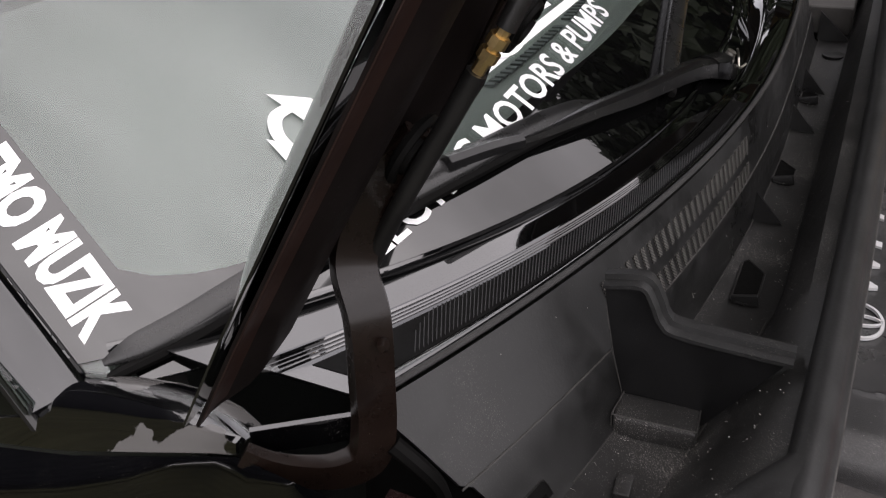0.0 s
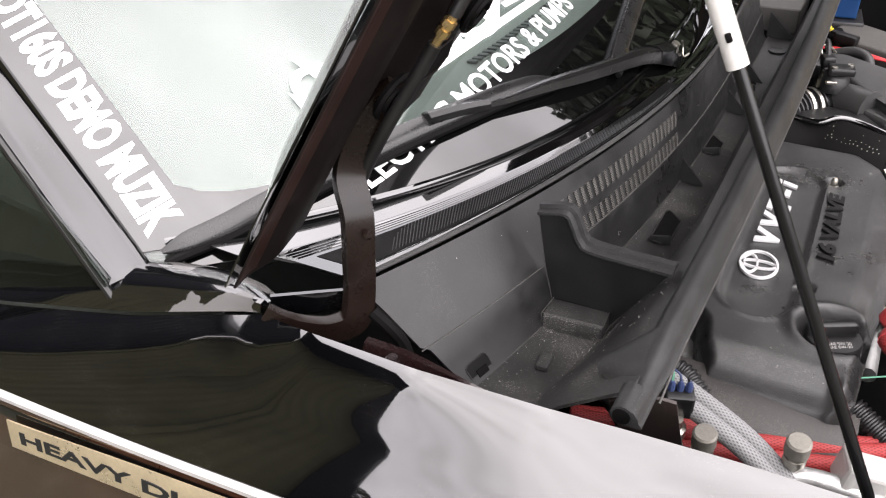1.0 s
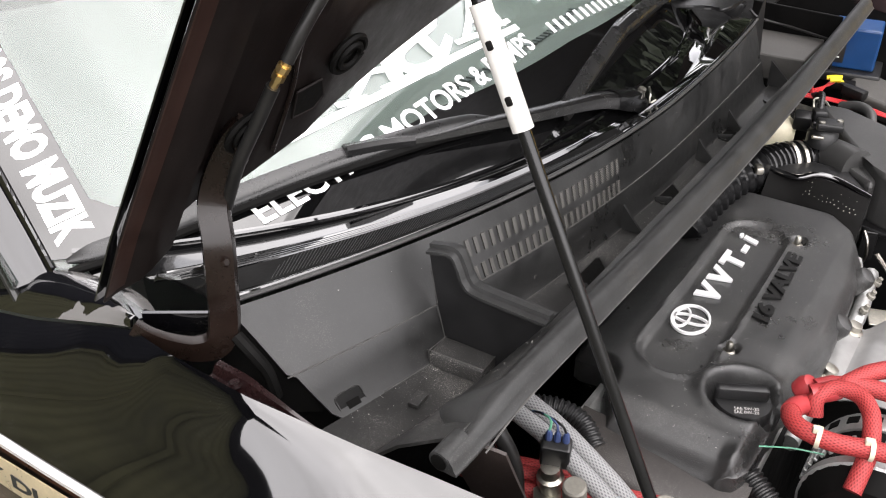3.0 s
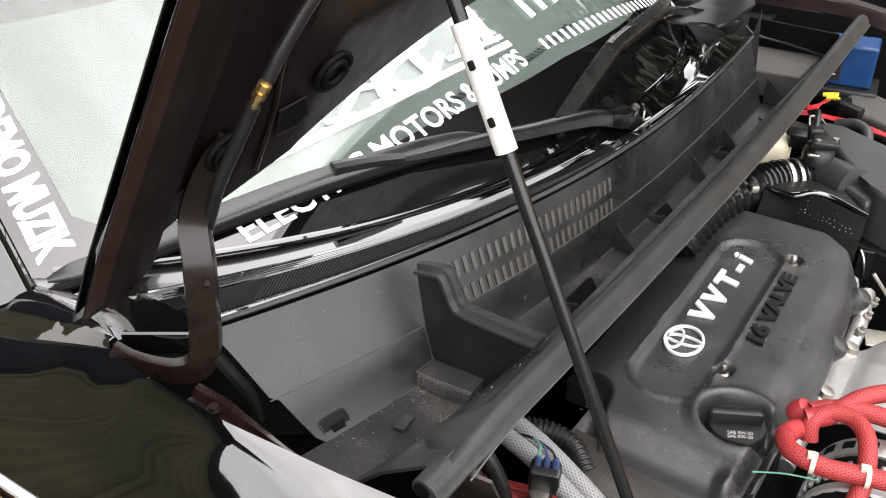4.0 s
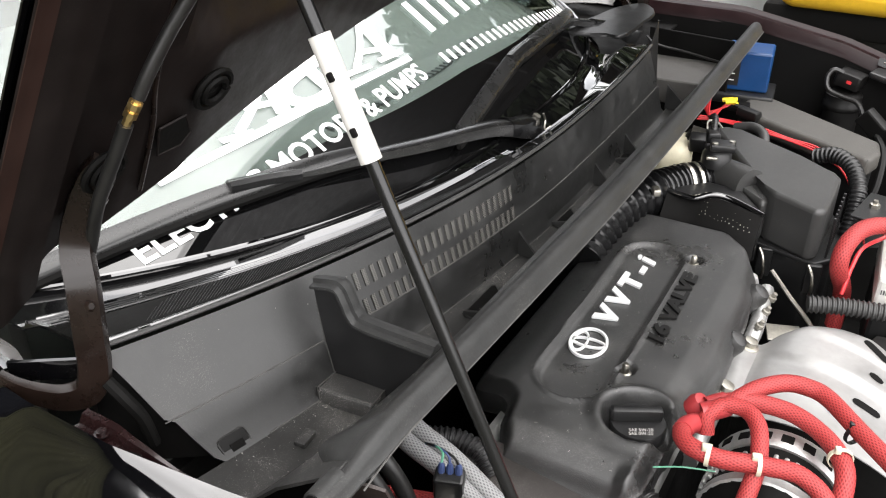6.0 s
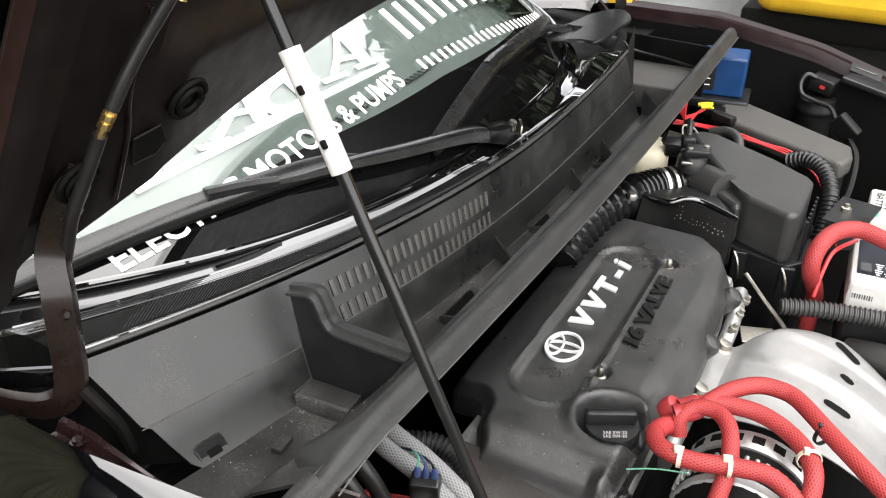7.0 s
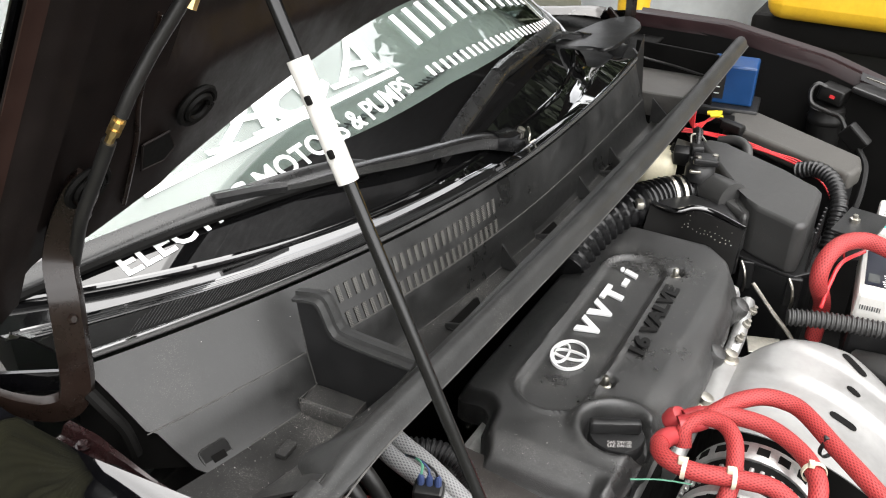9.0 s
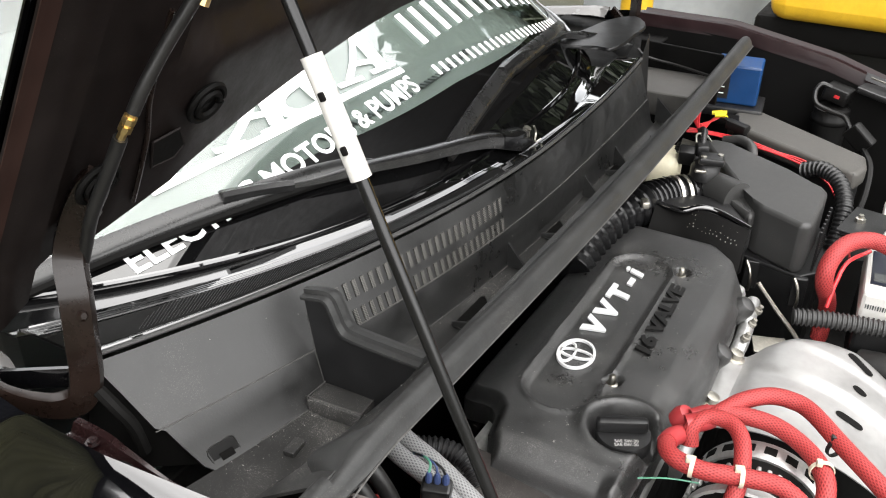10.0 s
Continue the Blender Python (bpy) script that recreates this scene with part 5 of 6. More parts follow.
part("head_rail", tube([(0.236, 0.75, 0.745), (0.238, 0.9, 0.745), (0.242, 0.99, 0.752), (0.246, 1.03, 0.768), (0.238, 1.13, 0.775)], 0.011, 10, per=4), CAST_ALUMINIUM, engine)
shield = thing("heat_shield", "silver stamped heat shield over the exhaust manifold", "heat shield", (0.37, 0.93, 0.5))
SHIELD_END = [(0.226, 0.985), (0.25, 1.012), (0.28, 1.045), (0.313, 1.07), (0.348, 1.083), (0.39, 1.088), (0.421, 1.075), (0.548, 1.02)]
def shield_z(x, y):
    v = (x - 0.218) / 0.33
    z = 0.668 + 0.112 * max(0.0, math.sin(math.pi * (0.235 + 0.765 * v))) ** 0.8
    z += (0.772 - z) * (1 - smooth01(0.25, 0.275, x))  # flat bolted flange
    z -= 0.035 * smooth01(-0.04, 0.012, y - interp(x, SHIELD_END)) ** 2
    z += 0.006 * smooth01(0.955, 0.975, y + 0.1 * (x - 0.35)) * smooth01(0.26, 0.3, x)
    z += 0.003 * smooth01(1.02, 1.035, y + 0.12 * (x - 0.35)) * smooth01(0.27, 0.32, x)
    z += 0.0012 * math.sin(60 * y + 8 * x) * math.sin(25 * x)
    z -= 0.004 * math.exp(-((x - 0.262) / 0.008) ** 2)  # valley beside the flange
    return z
def shield_point(u, v):
    x = 0.228 + 0.32 * v
    y = 0.83 + (interp(x, SHIELD_END) - 0.83) * u
    return (x, y, shield_z(x, y))
part("shield_plate", sheet(shield_point, steps(0, 1, 60), steps(0, 1, 50), -0.0015), ALUMINIUM, shield)
for x0, y0, x1, y1, w in ((0.387, 1.05, 0.411, 1.034, 0.0058), (0.403, 0.989, 0.409, 0.986, 0.0062), (0.392, 0.928, 0.414, 0.926, 0.0062)):
    def slot_point(a, b, x0=x0, y0=y0, x1=x1, y1=y1, w=w):
        d = Vector((x1 - x0, y1 - y0))
        n = Vector((-d.y, d.x)).normalized() * w
        e = w * math.sqrt(max(0.0, 1 - b * b)) / d.length
        t = -e + (1 + 2 * e) * a
        x, y = x0 + d.x * t + n.x * b, y0 + d.y * t + n.y * b
        return Vector((x, y, shield_z(x, y) + 0.001))
    part("slot", sheet(slot_point, steps(0, 1, 10), steps(-1, 1, 9), 0.0004), DARK, shield)
for x, y, z in ((0.248, 0.981, 0.772), (0.244, 0.87, 0.772)):
    part("bolt", lathe([(0.014, -0.004), (0.014, 0), (0.009, 0.001), (0.009, 0.009), (0.0, 0.01)], (x, y, z), (0, 15, 0), 12), STEEL, shield)
part("bracket", box((0.05, 0.035, 0.004), (0.275, 1.125, 0.712), (10, 0, 20), 0.001), STEEL, shield)
dipstick = thing("dipstick_tube", "thin steel dipstick tube", "dipstick", (0.3, 1.15, 0.6))
part("tube", tube([(0.235, 1.165, 0.79), (0.27, 1.16, 0.755), (0.31, 1.15, 0.72), (0.34, 1.13, 0.68)], 0.0035, 8, per=4), STEEL, dipstick)

# ---- alternator and cables ----
alt = thing("alternator", "cast aluminium alternator with slotted housing", "alternator", (0.33, 0.66, 0.55))
part("housing", lathe([(0.03, -0.06), (0.055, -0.058), (0.066, -0.045), (0.068, -0.01), (0.064, 0.0), (0.068, 0.01), (0.068, 0.04), (0.05, 0.058), (0.02, 0.06)], (0.335, 0.69, 0.775), (90, 0, 0), 32), DARK, alt)
part("end_ring", lathe([(0.06, -0.014), (0.0705, -0.014), (0.072, -0.01), (0.072, 0.01), (0.0705, 0.014), (0.06, 0.014)], (0.335, 0.722, 0.775), (90, 0, 0), 40), CAST_ALUMINIUM, alt, "bright cast end ring with square vents")
part("near_ring", lathe([(0.05, -0.01), (0.069, -0.008), (0.07, 0.004), (0.06, 0.01)], (0.335, 0.655, 0.775), (90, 0, 0), 40), CAST_ALUMINIUM, alt)
for k in range(22):
    a = math.pi * (k / 21)
    part("fin", box((0.005, 0.024, 0.012), (0.335 + 0.066 * math.cos(a), 0.682, 0.775 + 0.066 * math.sin(a)), (0, 90 - math.degrees(a), 0), 0.0015), CAST_ALUMINIUM, alt)
for k in range(20):
    a = 2 * math.pi * k / 20
    for yy in (0.722,):
        part("vent_slot", box((0.013, 0.012, 0.004), (0.335 + 0.0708 * math.cos(a), yy, 0.775 + 0.0708 * math.sin(a)), (0, -math.degrees(a) + 90, 0), 0.001), DARK, alt)
part("pulley", lathe([(0.02, -0.012), (0.034, -0.012), (0.03, -0.008), (0.034, -0.004), (0.03, 0), (0.034, 0.004), (0.03, 0.008), (0.034, 0.012), (0.012, 0.012)], (0.335, 0.61, 0.775), (90, 0, 0), 24), STEEL, alt)

def cable(label, pts, r, mat, boot=0, name="cable", group="red power cables", ribs=None, seg=12):
    c = thing(name, label, "cable", pts[0], group)
    part("sleeve", tube(pts, r, seg, per=8, ribs=ribs, uv=mat in (RED_BRAID, GREY_BRAID)), mat, c)
    if boot:
        q = curve(pts, 8)[:boot]
        part("boot", tube([tuple(p) for p in q], r * 1.12, 12, per=1), RED_RUBBER, c, "heat-shrink boot on the cable end")
    return c

cable("thick red braided power cable over the heat shield", [(0.248, 0.70, 0.862), (0.267, 0.714, 0.867), (0.28, 0.74, 0.868), (0.293, 0.765, 0.868), (0.315, 0.787, 0.868), (0.337, 0.792, 0.868), (0.36, 0.785, 0.867), (0.399, 0.745, 0.866), (0.447, 0.70, 0.862), (0.54, 0.625, 0.84)], 0.0098, RED_BRAID, 10)
cable("thick red braided power cable curving past the alternator", [(0.25, 0.712, 0.862), (0.268, 0.728, 0.865), (0.295, 0.74, 0.866), (0.33, 0.742, 0.866), (0.362, 0.728, 0.864), (0.384, 0.705, 0.862), (0.395, 0.68, 0.855), (0.395, 0.65, 0.83), (0.385, 0.62, 0.79)], 0.0098, RED_BRAID, 8)
cable("red braided cable looping at the alternator post", [(0.258, 0.69, 0.845), (0.255, 0.698, 0.862), (0.268, 0.712, 0.872), (0.29, 0.712, 0.874), (0.305, 0.697, 0.872), (0.313, 0.675, 0.866), (0.317, 0.65, 0.856), (0.315, 0.62, 0.83)], 0.009, RED_BRAID)
cable("red braided cable under the loop tied with nylon straps", [(0.25, 0.70, 0.85), (0.24, 0.68, 0.856), (0.24, 0.655, 0.862), (0.255, 0.638, 0.866), (0.285, 0.636, 0.866), (0.325, 0.648, 0.866), (0.36, 0.655, 0.862), (0.39, 0.64, 0.845), (0.41, 0.6, 0.8)], 0.0095, RED_BRAID, 14)
lug = thing("terminal_boot", "dark red rubber terminal boot", "terminal boot", (0.24, 0.716, 0.85))
part("boot", lathe([(0.008, -0.012), (0.012, -0.008), (0.013, 0.002), (0.01, 0.01), (0.0, 0.012)], (0.24, 0.714, 0.858), (0, 30, 0), 14), RED_RUBBER, lug)
part("neck", tube([(0.24, 0.714, 0.856), (0.252, 0.716, 0.858), (0.266, 0.727, 0.862)], 0.0105, 12, per=4), GREY_CAST, lug)
def zip_tie(at, axis, r, mat=CREAM):
    z = thing("cable_tie", "pale nylon cable tie round a red cable" if mat is CREAM else "black cable tie round a red cable", "cable tie", at, "cable ties")
    ax = Vector(axis).normalized()
    n1 = ax.orthogonal().normalized()
    n2 = ax.cross(n1)
    pts = [Vector(at) + (n1 * math.cos(a) + n2 * math.sin(a)) * r for a in steps(0, 2 * math.pi, 20)]
    part("strap", tube(pts, 1.0, per=1, profile=[(-0.0022, -0.0006), (0.0022, -0.0006), (0.0022, 0.0006), (-0.0022, 0.0006)]), mat, z)
    part("head", box((0.006, 0.006, 0.007), Vector(at) + Vector((-0.004, -0.003, r)), (0, 0, 20), 0.001), mat, z)
zip_tie((0.272, 0.635, 0.866), (1, 0.1, 0), 0.0108)
zip_tie((0.318, 0.646, 0.866), (1, 0.3, 0), 0.0108)
zip_tie((0.386, 0.70, 0.862), (0.4, -0.9, 0), 0.012)
zip_tie((0.393, 0.75, 0.859), (1, -0.8, 0), 0.0118, BLACK_PLASTIC)
cable("black corrugated conduit below the cables", [(0.222, 0.615, 0.80), (0.25, 0.60, 0.79), (0.285, 0.585, 0.775), (0.32, 0.57, 0.75)], 0.014, BLACK_PLASTIC, name="conduit", group="conduits", ribs=(0.006, 0.0025))
cable("thin green wire beside the engine cover", [(0.222, 0.63, 0.83), (0.25, 0.64, 0.835), (0.28, 0.65, 0.835)], 0.0009, GREEN_WIRE, name="wire", group="thin wires", seg=6)

# red bundle and braided lines low along the near side
for k, (dy, dz) in enumerate(((0.0, 0.0), (0.016, 0.006), (0.031, 0.002), (0.016, -0.012))):
    cable("red braided cable bundled along the near side of the engine", [(-0.04, 0.455 + dy * 0.6, 0.80 + dz), (0.03, 0.475 + dy, 0.79 + dz), (0.1, 0.505 + dy, 0.78 + dz), (0.17, 0.53 + dy, 0.778 + dz), (0.24, 0.553 + dy, 0.78 + dz), (0.3, 0.585 + dy, 0.782 + dz), (0.36, 0.635 + dy * 0.8, 0.785 + dz), (0.44, 0.675 + dy * 0.6, 0.785 + dz), (0.52, 0.69 + dy * 0.6, 0.785 + dz)], 0.0092, RED_BRAID)
for k in range(2):
    cable("grey braided stainless hose running under the tray", [(-0.04, 0.53 + 0.02 * k, 0.855), (0.0, 0.513 + 0.022 * k, 0.852), (0.04, 0.505 + 0.021 * k, 0.846), (0.09, 0.49 + 0.02 * k, 0.836), (0.14, 0.475 + 0.019 * k, 0.82), (0.19, 0.458 + 0.018 * k, 0.792)], 0.0098, GREY_BRAID, name="braided_hose", group="grey braided hoses")
shell = thing("plug_shell", "pale grey square plastic connector shell", "connector", (0.235, 0.45, 0.77))
part("shell", box((0.05, 0.035, 0.035), (0.242, 0.506, 0.81), (0, 10, 15), 0.004), PALE_SHELL, shell)
part("collar", box((0.012, 0.04, 0.04), (0.224, 0.503, 0.815), (0, 10, 15), 0.004), PALE_SHELL, shell)
sensor = thing("pressure_sensor", "metal fuel pressure sensor with a black and blue plug", "sensor", (0.075, 0.45, 0.78))
part("body", lathe([(0.008, -0.03), (0.011, -0.028), (0.011, -0.012), (0.014, -0.01), (0.014, 0.0), (0.01, 0.002), (0.01, 0.014), (0.0, 0.015)], (0.062, 0.48, 0.822), (8, 0, 0), 12), STEEL, sensor)
part("hex", lathe([(0.016, -0.012), (0.016, 0.0), (0.0, 0.001)], (0.063, 0.475, 0.8), (8, 0, 0), 6), STEEL, sensor)
part("plug", box((0.03, 0.02, 0.03), (0.062, 0.488, 0.848), (8, 0, 20), 0.003), BLACK_PLASTIC, sensor)
for k in range(3):
    part("wire_seal", lathe([(0.0038, 0), (0.0038, 0.008), (0.002, 0.012), (0, 0.012)], (0.054 + 0.008 * k, 0.486 + 0.003 * k, 0.862), (0, 0, 0), 8), SEAL_BLUE, sensor)
    part("wire", tube([(0.054 + 0.008 * k, 0.486 + 0.003 * k, 0.872), (0.052 + 0.006 * k, 0.492, 0.881), (0.042, 0.497, 0.88), (0.025, 0.505, 0.87)], 0.0014, 6, per=5), (GREEN_WIRE, SEAL_BLUE, BLACK_PLASTIC)[k], sensor)
for x, y, z in ((0.096, 0.466, 0.812), (0.178, 0.49, 0.816)):
    f = thing("hose_fitting", "dull metal hose fitting with hex cap", "fitting", (x, y, z - 0.03), "metal fittings")
    part("stem", lathe([(0.008, -0.03), (0.008, 0.0), (0.011, 0.002), (0.011, 0.012), (0.0, 0.013)], (x, y, z), (10, 0, 0), 12), STEEL, f)
    part("cap", lathe([(0.012, 0), (0.012, 0.016), (0.01, 0.018), (0, 0.018)], (x, y, z + 0.014), (10, 0, 0), 16), GREY_CAST, f)
pipe = thing("fuel_pipe", "dull aluminium pipe along the fender", "pipe", (0.2, 0.44, 0.78))
part("pipe", tube([(0.06, 0.475, 0.765), (0.11, 0.47, 0.778), (0.18, 0.488, 0.8), (0.25, 0.49, 0.8), (0.36, 0.48, 0.78)], 0.011, 12, per=5), CAST_ALUMINIUM, pipe)
cable("corrugated hose beside the timing cover", [(-0.01, 0.56, 0.82), (0.02, 0.575, 0.818), (0.05, 0.575, 0.812), (0.075, 0.56, 0.80)], 0.013, BLACK_PLASTIC, name="conduit", group="conduits", ribs=(0.006, 0.002))
for y in (0.43, 0.455):
    cable("black rubber hose behind the sensor", [(-0.02, y, 0.9), (0.01, y + 0.005, 0.87), (0.03, y + 0.01, 0.82), (0.04, y, 0.74)], 0.009, RUBBER, name="hose", group="black hoses")

part("inner_bracket", sheet(lambda u, v: (0.03 + 0.05 * u + 0.02 * v, 0.335 + 0.02 * u + 0.07 * v, 0.966 - 0.17 * v + 0.006 * math.sin(3 * u + 4 * v)), steps(0, 1, 10), steps(0, 1, 10), 0.003), BROWN_DUSTY, car, "dusty brown bracket under the tray end")

# ---- intake ----
airbox = thing("air_cleaner_box", "weathered black air cleaner box with metal clips", "air cleaner", (0.23, 1.33, 0.6))
LID = [(0.058, 1.452), (0.075, 1.468), (0.107, 1.468), (0.143, 1.43), (0.216, 1.397), (0.278, 1.358), (0.289, 1.34), (0.287, 1.21), (0.276, 1.197), (0.205, 1.232), (0.188, 1.255), (0.168, 1.29), (0.148, 1.31)]
SHOULDER = [(0.13, 1.3), (0.13, 1.325), (0.15, 1.335), (0.2, 1.26), (0.2, 1.226), (0.192, 1.222), (0.156, 1.262)]
part("lid", prism(LID, 0.085, Matrix.Translation((0, 0, 0.80)), 0.007), BOX_PLASTIC, airbox, "sloping weathered lid")
base_poly = [(0.12, 1.44), (0.165, 1.262), (0.196, 1.224), (0.285, 1.2), (0.308, 1.23), (0.31, 1.34), (0.25, 1.43)]
part("shoulder", prism(SHOULDER, 0.069, Matrix.Translation((0, 0, 0.80)), 0.007), BOX_PLASTIC, airbox)
part("base", prism(base_poly, 0.2, Matrix.Translation((0, 0, 0.598)), 0.006), BLACK_PLASTIC, airbox)
part("joint_flange", prism([(x + (0.004 if x > 0.2 else -0.004), y + (0.004 if y > 1.35 else -0.004)) for x, y in base_poly], 0.008, Matrix.Translation((0, 0, 0.794)), 0.002), BLACK_PLASTIC, airbox)
for x, y, a in ((0.215, 1.222, 12), (0.29, 1.205, 12)):
    clip = part("clip", box((0.022, 0.01, 0.05), (x, y - 0.008, 0.775), (0, 0, a), 0.002), BLACK_PLASTIC, airbox)
    part("spring", tube([(x - 0.008, y - 0.016, 0.80), (x, y - 0.024, 0.79), (x + 0.004, y - 0.026, 0.77), (x + 0.002, y - 0.018, 0.75)], 0.0025, 8, per=5), STEEL, clip)
for k in range(7):
    part("rib", box((0.004, 0.004, 0.07), (0.3, 1.222 + 0.016 * k, 0.835), (0, 0, 0), 0.001), BLACK_PLASTIC, airbox)
def snork_front(u, v):
    top = (0.055 + 0.149 * u, 1.196 + 0.006 * math.sin(5 * u), interp(u, [(0, 0.862), (0.3, 0.864), (0.45, 0.87), (0.7, 0.868), (1, 0.86)]))
    return (top[0], top[1] - 0.045 * v, top[2] - 0.06 * v * (0.6 + 0.4 * v))


snorkel = thing("intake_snorkel", "black moulded intake resonator with a raised lip", "intake duct", (0.14, 1.17, 0.78))
SNORK = [(0.055, 1.195), (0.06, 1.225), (0.1, 1.268), (0.158, 1.262), (0.203, 1.2), (0.2, 1.19), (0.15, 1.2), (0.11, 1.195)]
part("body", prism(SNORK, 0.09, Matrix.Translation((0, 0, 0.775)), 0.008), BLACK_PLASTIC, snorkel)
part("lip", tube([(0.055, 1.2, 0.864), (0.075, 1.194, 0.864), (0.1, 1.19, 0.866), (0.122, 1.2, 0.873), (0.15, 1.205, 0.871), (0.204, 1.192, 0.862)], 0.005, 10, per=5), COWL_GLOSS, snorkel, "worn shiny lip")
# front face in near-black, darker than the body behind it
part("front_wall", sheet(snork_front, steps(0, 1, 14), [0, 0.1, 0.3, 0.6, 1], 0.002), DARK, snorkel)
dot = None
for i in range(12):
    for j in range(5):
        at = Vector(snork_front(0.4 + 0.046 * i + 0.015 * math.sin(7 * i + 3 * j), 0.1 + 0.095 * j + 0.02 * math.sin(5 * i + 11 * j))) + Vector((0, -0.0005, 0.0006))
        if dot is None:
            ob = part("stipple", lathe([(0.0015, 0), (0.0011, 0.0009), (0, 0.001)], (0, 0, 0), (0, 0, 0), 6), GREY_CAST, snorkel)
            dot = ob.data
        else:
            ob = new("stipple", dot)
            ob.parent = snorkel
            ob.matrix_parent_inverse = snorkel.matrix_basis.inverted()
        ob.matrix_basis = pose(*at, 50, 0, 0)
cable("wide black corrugated intake hose", [(-0.005, 0.99, 0.82), (-0.008, 1.06, 0.836), (0.0, 1.13, 0.846), (0.018, 1.19, 0.848), (0.035, 1.23, 0.846)], 0.036, ARM_PAINT, name="intake_hose", group="intake hoses", ribs=(0.021, 0.008), seg=24)
elbow = thing("intake_elbow", "ribbed black intake elbow with hose clamps", "intake elbow", (0.06, 1.26, 0.8))
part("elbow", tube([(0.03, 1.215, 0.85), (0.05, 1.25, 0.85), (0.075, 1.28, 0.85), (0.12, 1.33, 0.85)], 0.034, 20, per=8, ribs=(0.011, 0.004)), ARM_PAINT, elbow)
for t in (0.062, 0.073):
    part("clamp", tube([(t, 1.265 + (t - 0.062), 0.85), (t + 0.004, 1.269 + (t - 0.062), 0.85)], 0.0352, 20, per=1), STEEL, elbow)
part("screw", box((0.012, 0.02, 0.012), (0.045, 1.165, 0.875), (0, 0, 30), 0.003), STEEL, elbow)
maf = thing("air_flow_sensor", "black air flow sensor plug with wiring", "sensor", (0.09, 1.31, 0.87))
part("pipe", tube([(0.105, 1.31, 0.86), (0.135, 1.292, 0.864), (0.165, 1.272, 0.866)], 0.03, 20, per=6), BOX_PLASTIC, maf, "smooth grey-black duct")
part("body", lathe([(0.024, -0.02), (0.024, 0.0), (0.021, 0.004), (0.021, 0.009), (0.016, 0.012), (0.0, 0.012)], (0.1, 1.3, 0.9), (0, 0, 0), 18), BLACK_PLASTIC, maf)
part("cover", box((0.04, 0.032, 0.012), (0.108, 1.296, 0.916), (0, 0, 14), 0.003), BLACK_PLASTIC, maf)
part("screw", lathe([(0.005, 0), (0.005, 0.004), (0.0, 0.005)], (0.12, 1.305, 0.92), (0, 0, 0), 10), STEEL, maf)
part("screw", lathe([(0.005, 0), (0.005, 0.004), (0.0, 0.005)], (0.098, 1.284, 0.92), (0, 0, 0), 10), STEEL, maf)
part("connector", box((0.02, 0.03, 0.018), (0.082, 1.335, 0.915), (0, 0, 22), 0.003), BLACK_PLASTIC, maf)
part("clip", tube([(0.072, 1.33, 0.925), (0.068, 1.345, 0.934), (0.08, 1.355, 0.932), (0.092, 1.35, 0.924)], 0.0018, 6, per=5), STEEL, maf)
part("terminal", box((0.018, 0.008, 0.006), (0.098, 1.276, 0.9), (0, 0, 15), 0.002), STEEL, maf)
part("rib", box((0.04, 0.006, 0.006), (0.1, 1.3, 0.914), (0, 0, 25), 0.002), BLACK_PLASTIC, maf)
part("wire", tube([(0.085, 1.325, 0.905), (0.075, 1.36, 0.935), (0.06, 1.41, 0.915), (0.05, 1.48, 0.88)], 0.006, 10, per=6, ribs=(0.005, 0.001)), BLACK_PLASTIC, maf)
part("plug", box((0.028, 0.022, 0.03), (0.06, 1.33, 0.9), (20, 0, 10), 0.004), BLACK_PLASTIC, maf)
part("bracket", box((0.03, 0.03, 0.004), (0.055, 1.36, 0.905), (10, 10, 10), 0.001), STEEL, maf)
tank = thing("washer_tank", "yellowed white plastic fluid reservoir", "reservoir", (0.018, 1.345, 0.78))
part("tank", box((0.062, 0.075, 0.1), (0.018, 1.345, 0.848), (0, 0, 10), 0.02, seg=4), TANK_PLASTIC, tank)
part("cap", lathe([(0.016, 0), (0.016, 0.012), (0.0, 0.013)], (-0.002, 1.372, 0.895), (0, 0, 0), 16), BLACK_PLASTIC, tank)

# ---- far corner ----
fuse = thing("fuse_box", "long black fuse box with a dusty lid", "fuse box", (0.18, 1.68, 0.7))
lid = [(0.067, 1.6), (0.078, 1.58), (0.308, 1.459), (0.319, 1.464), (0.33, 1.505), (0.322, 1.552), (0.094, 1.698), (0.07, 1.692)]
part("lid", prism(lid, 0.034, Matrix.Translation((0, 0, 0.842)), 0.008), LID_DUST, fuse, "dusty dark grey lid")
part("base", prism([(0.2 + (x - 0.2) * 0.94, 1.59 + (y - 1.59) * 0.9) for x, y in lid], 0.16, Matrix.Translation((0, 0, 0.684)), 0.003), BLACK_PLASTIC, fuse)
part("latch", box((0.03, 0.014, 0.03), (0.1, 1.57, 0.868), (0, 0, -26), 0.003), BLACK_PLASTIC, fuse)
blue = thing("blue_battery", "blue battery pack with dark label in the far corner", "battery", (0.06, 1.7, 0.86))
part("case", box((0.088, 0.08, 0.078), (0.05, 1.712, 0.922), (0, 0, 8), 0.004), BLUE, blue)
part("label", box((0.034, 0.001, 0.05), (0.026, 1.668, 0.918), (0, 0, 8), 0.0), CHARCOAL, blue)
for k in range(3):
    part("label_bar", box((0.018, 0.001, 0.0018 + 0.002 * (k == 0)), (0.026, 1.6665, 0.93 - 0.013 * k), (0, 0, 8), 0.0), WHITE_VINYL, blue)
part("shelf", box((0.12, 0.1, 0.02), (0.05, 1.7, 0.872), (0, 0, 8), 0.003), BLACK_PLASTIC, blue)
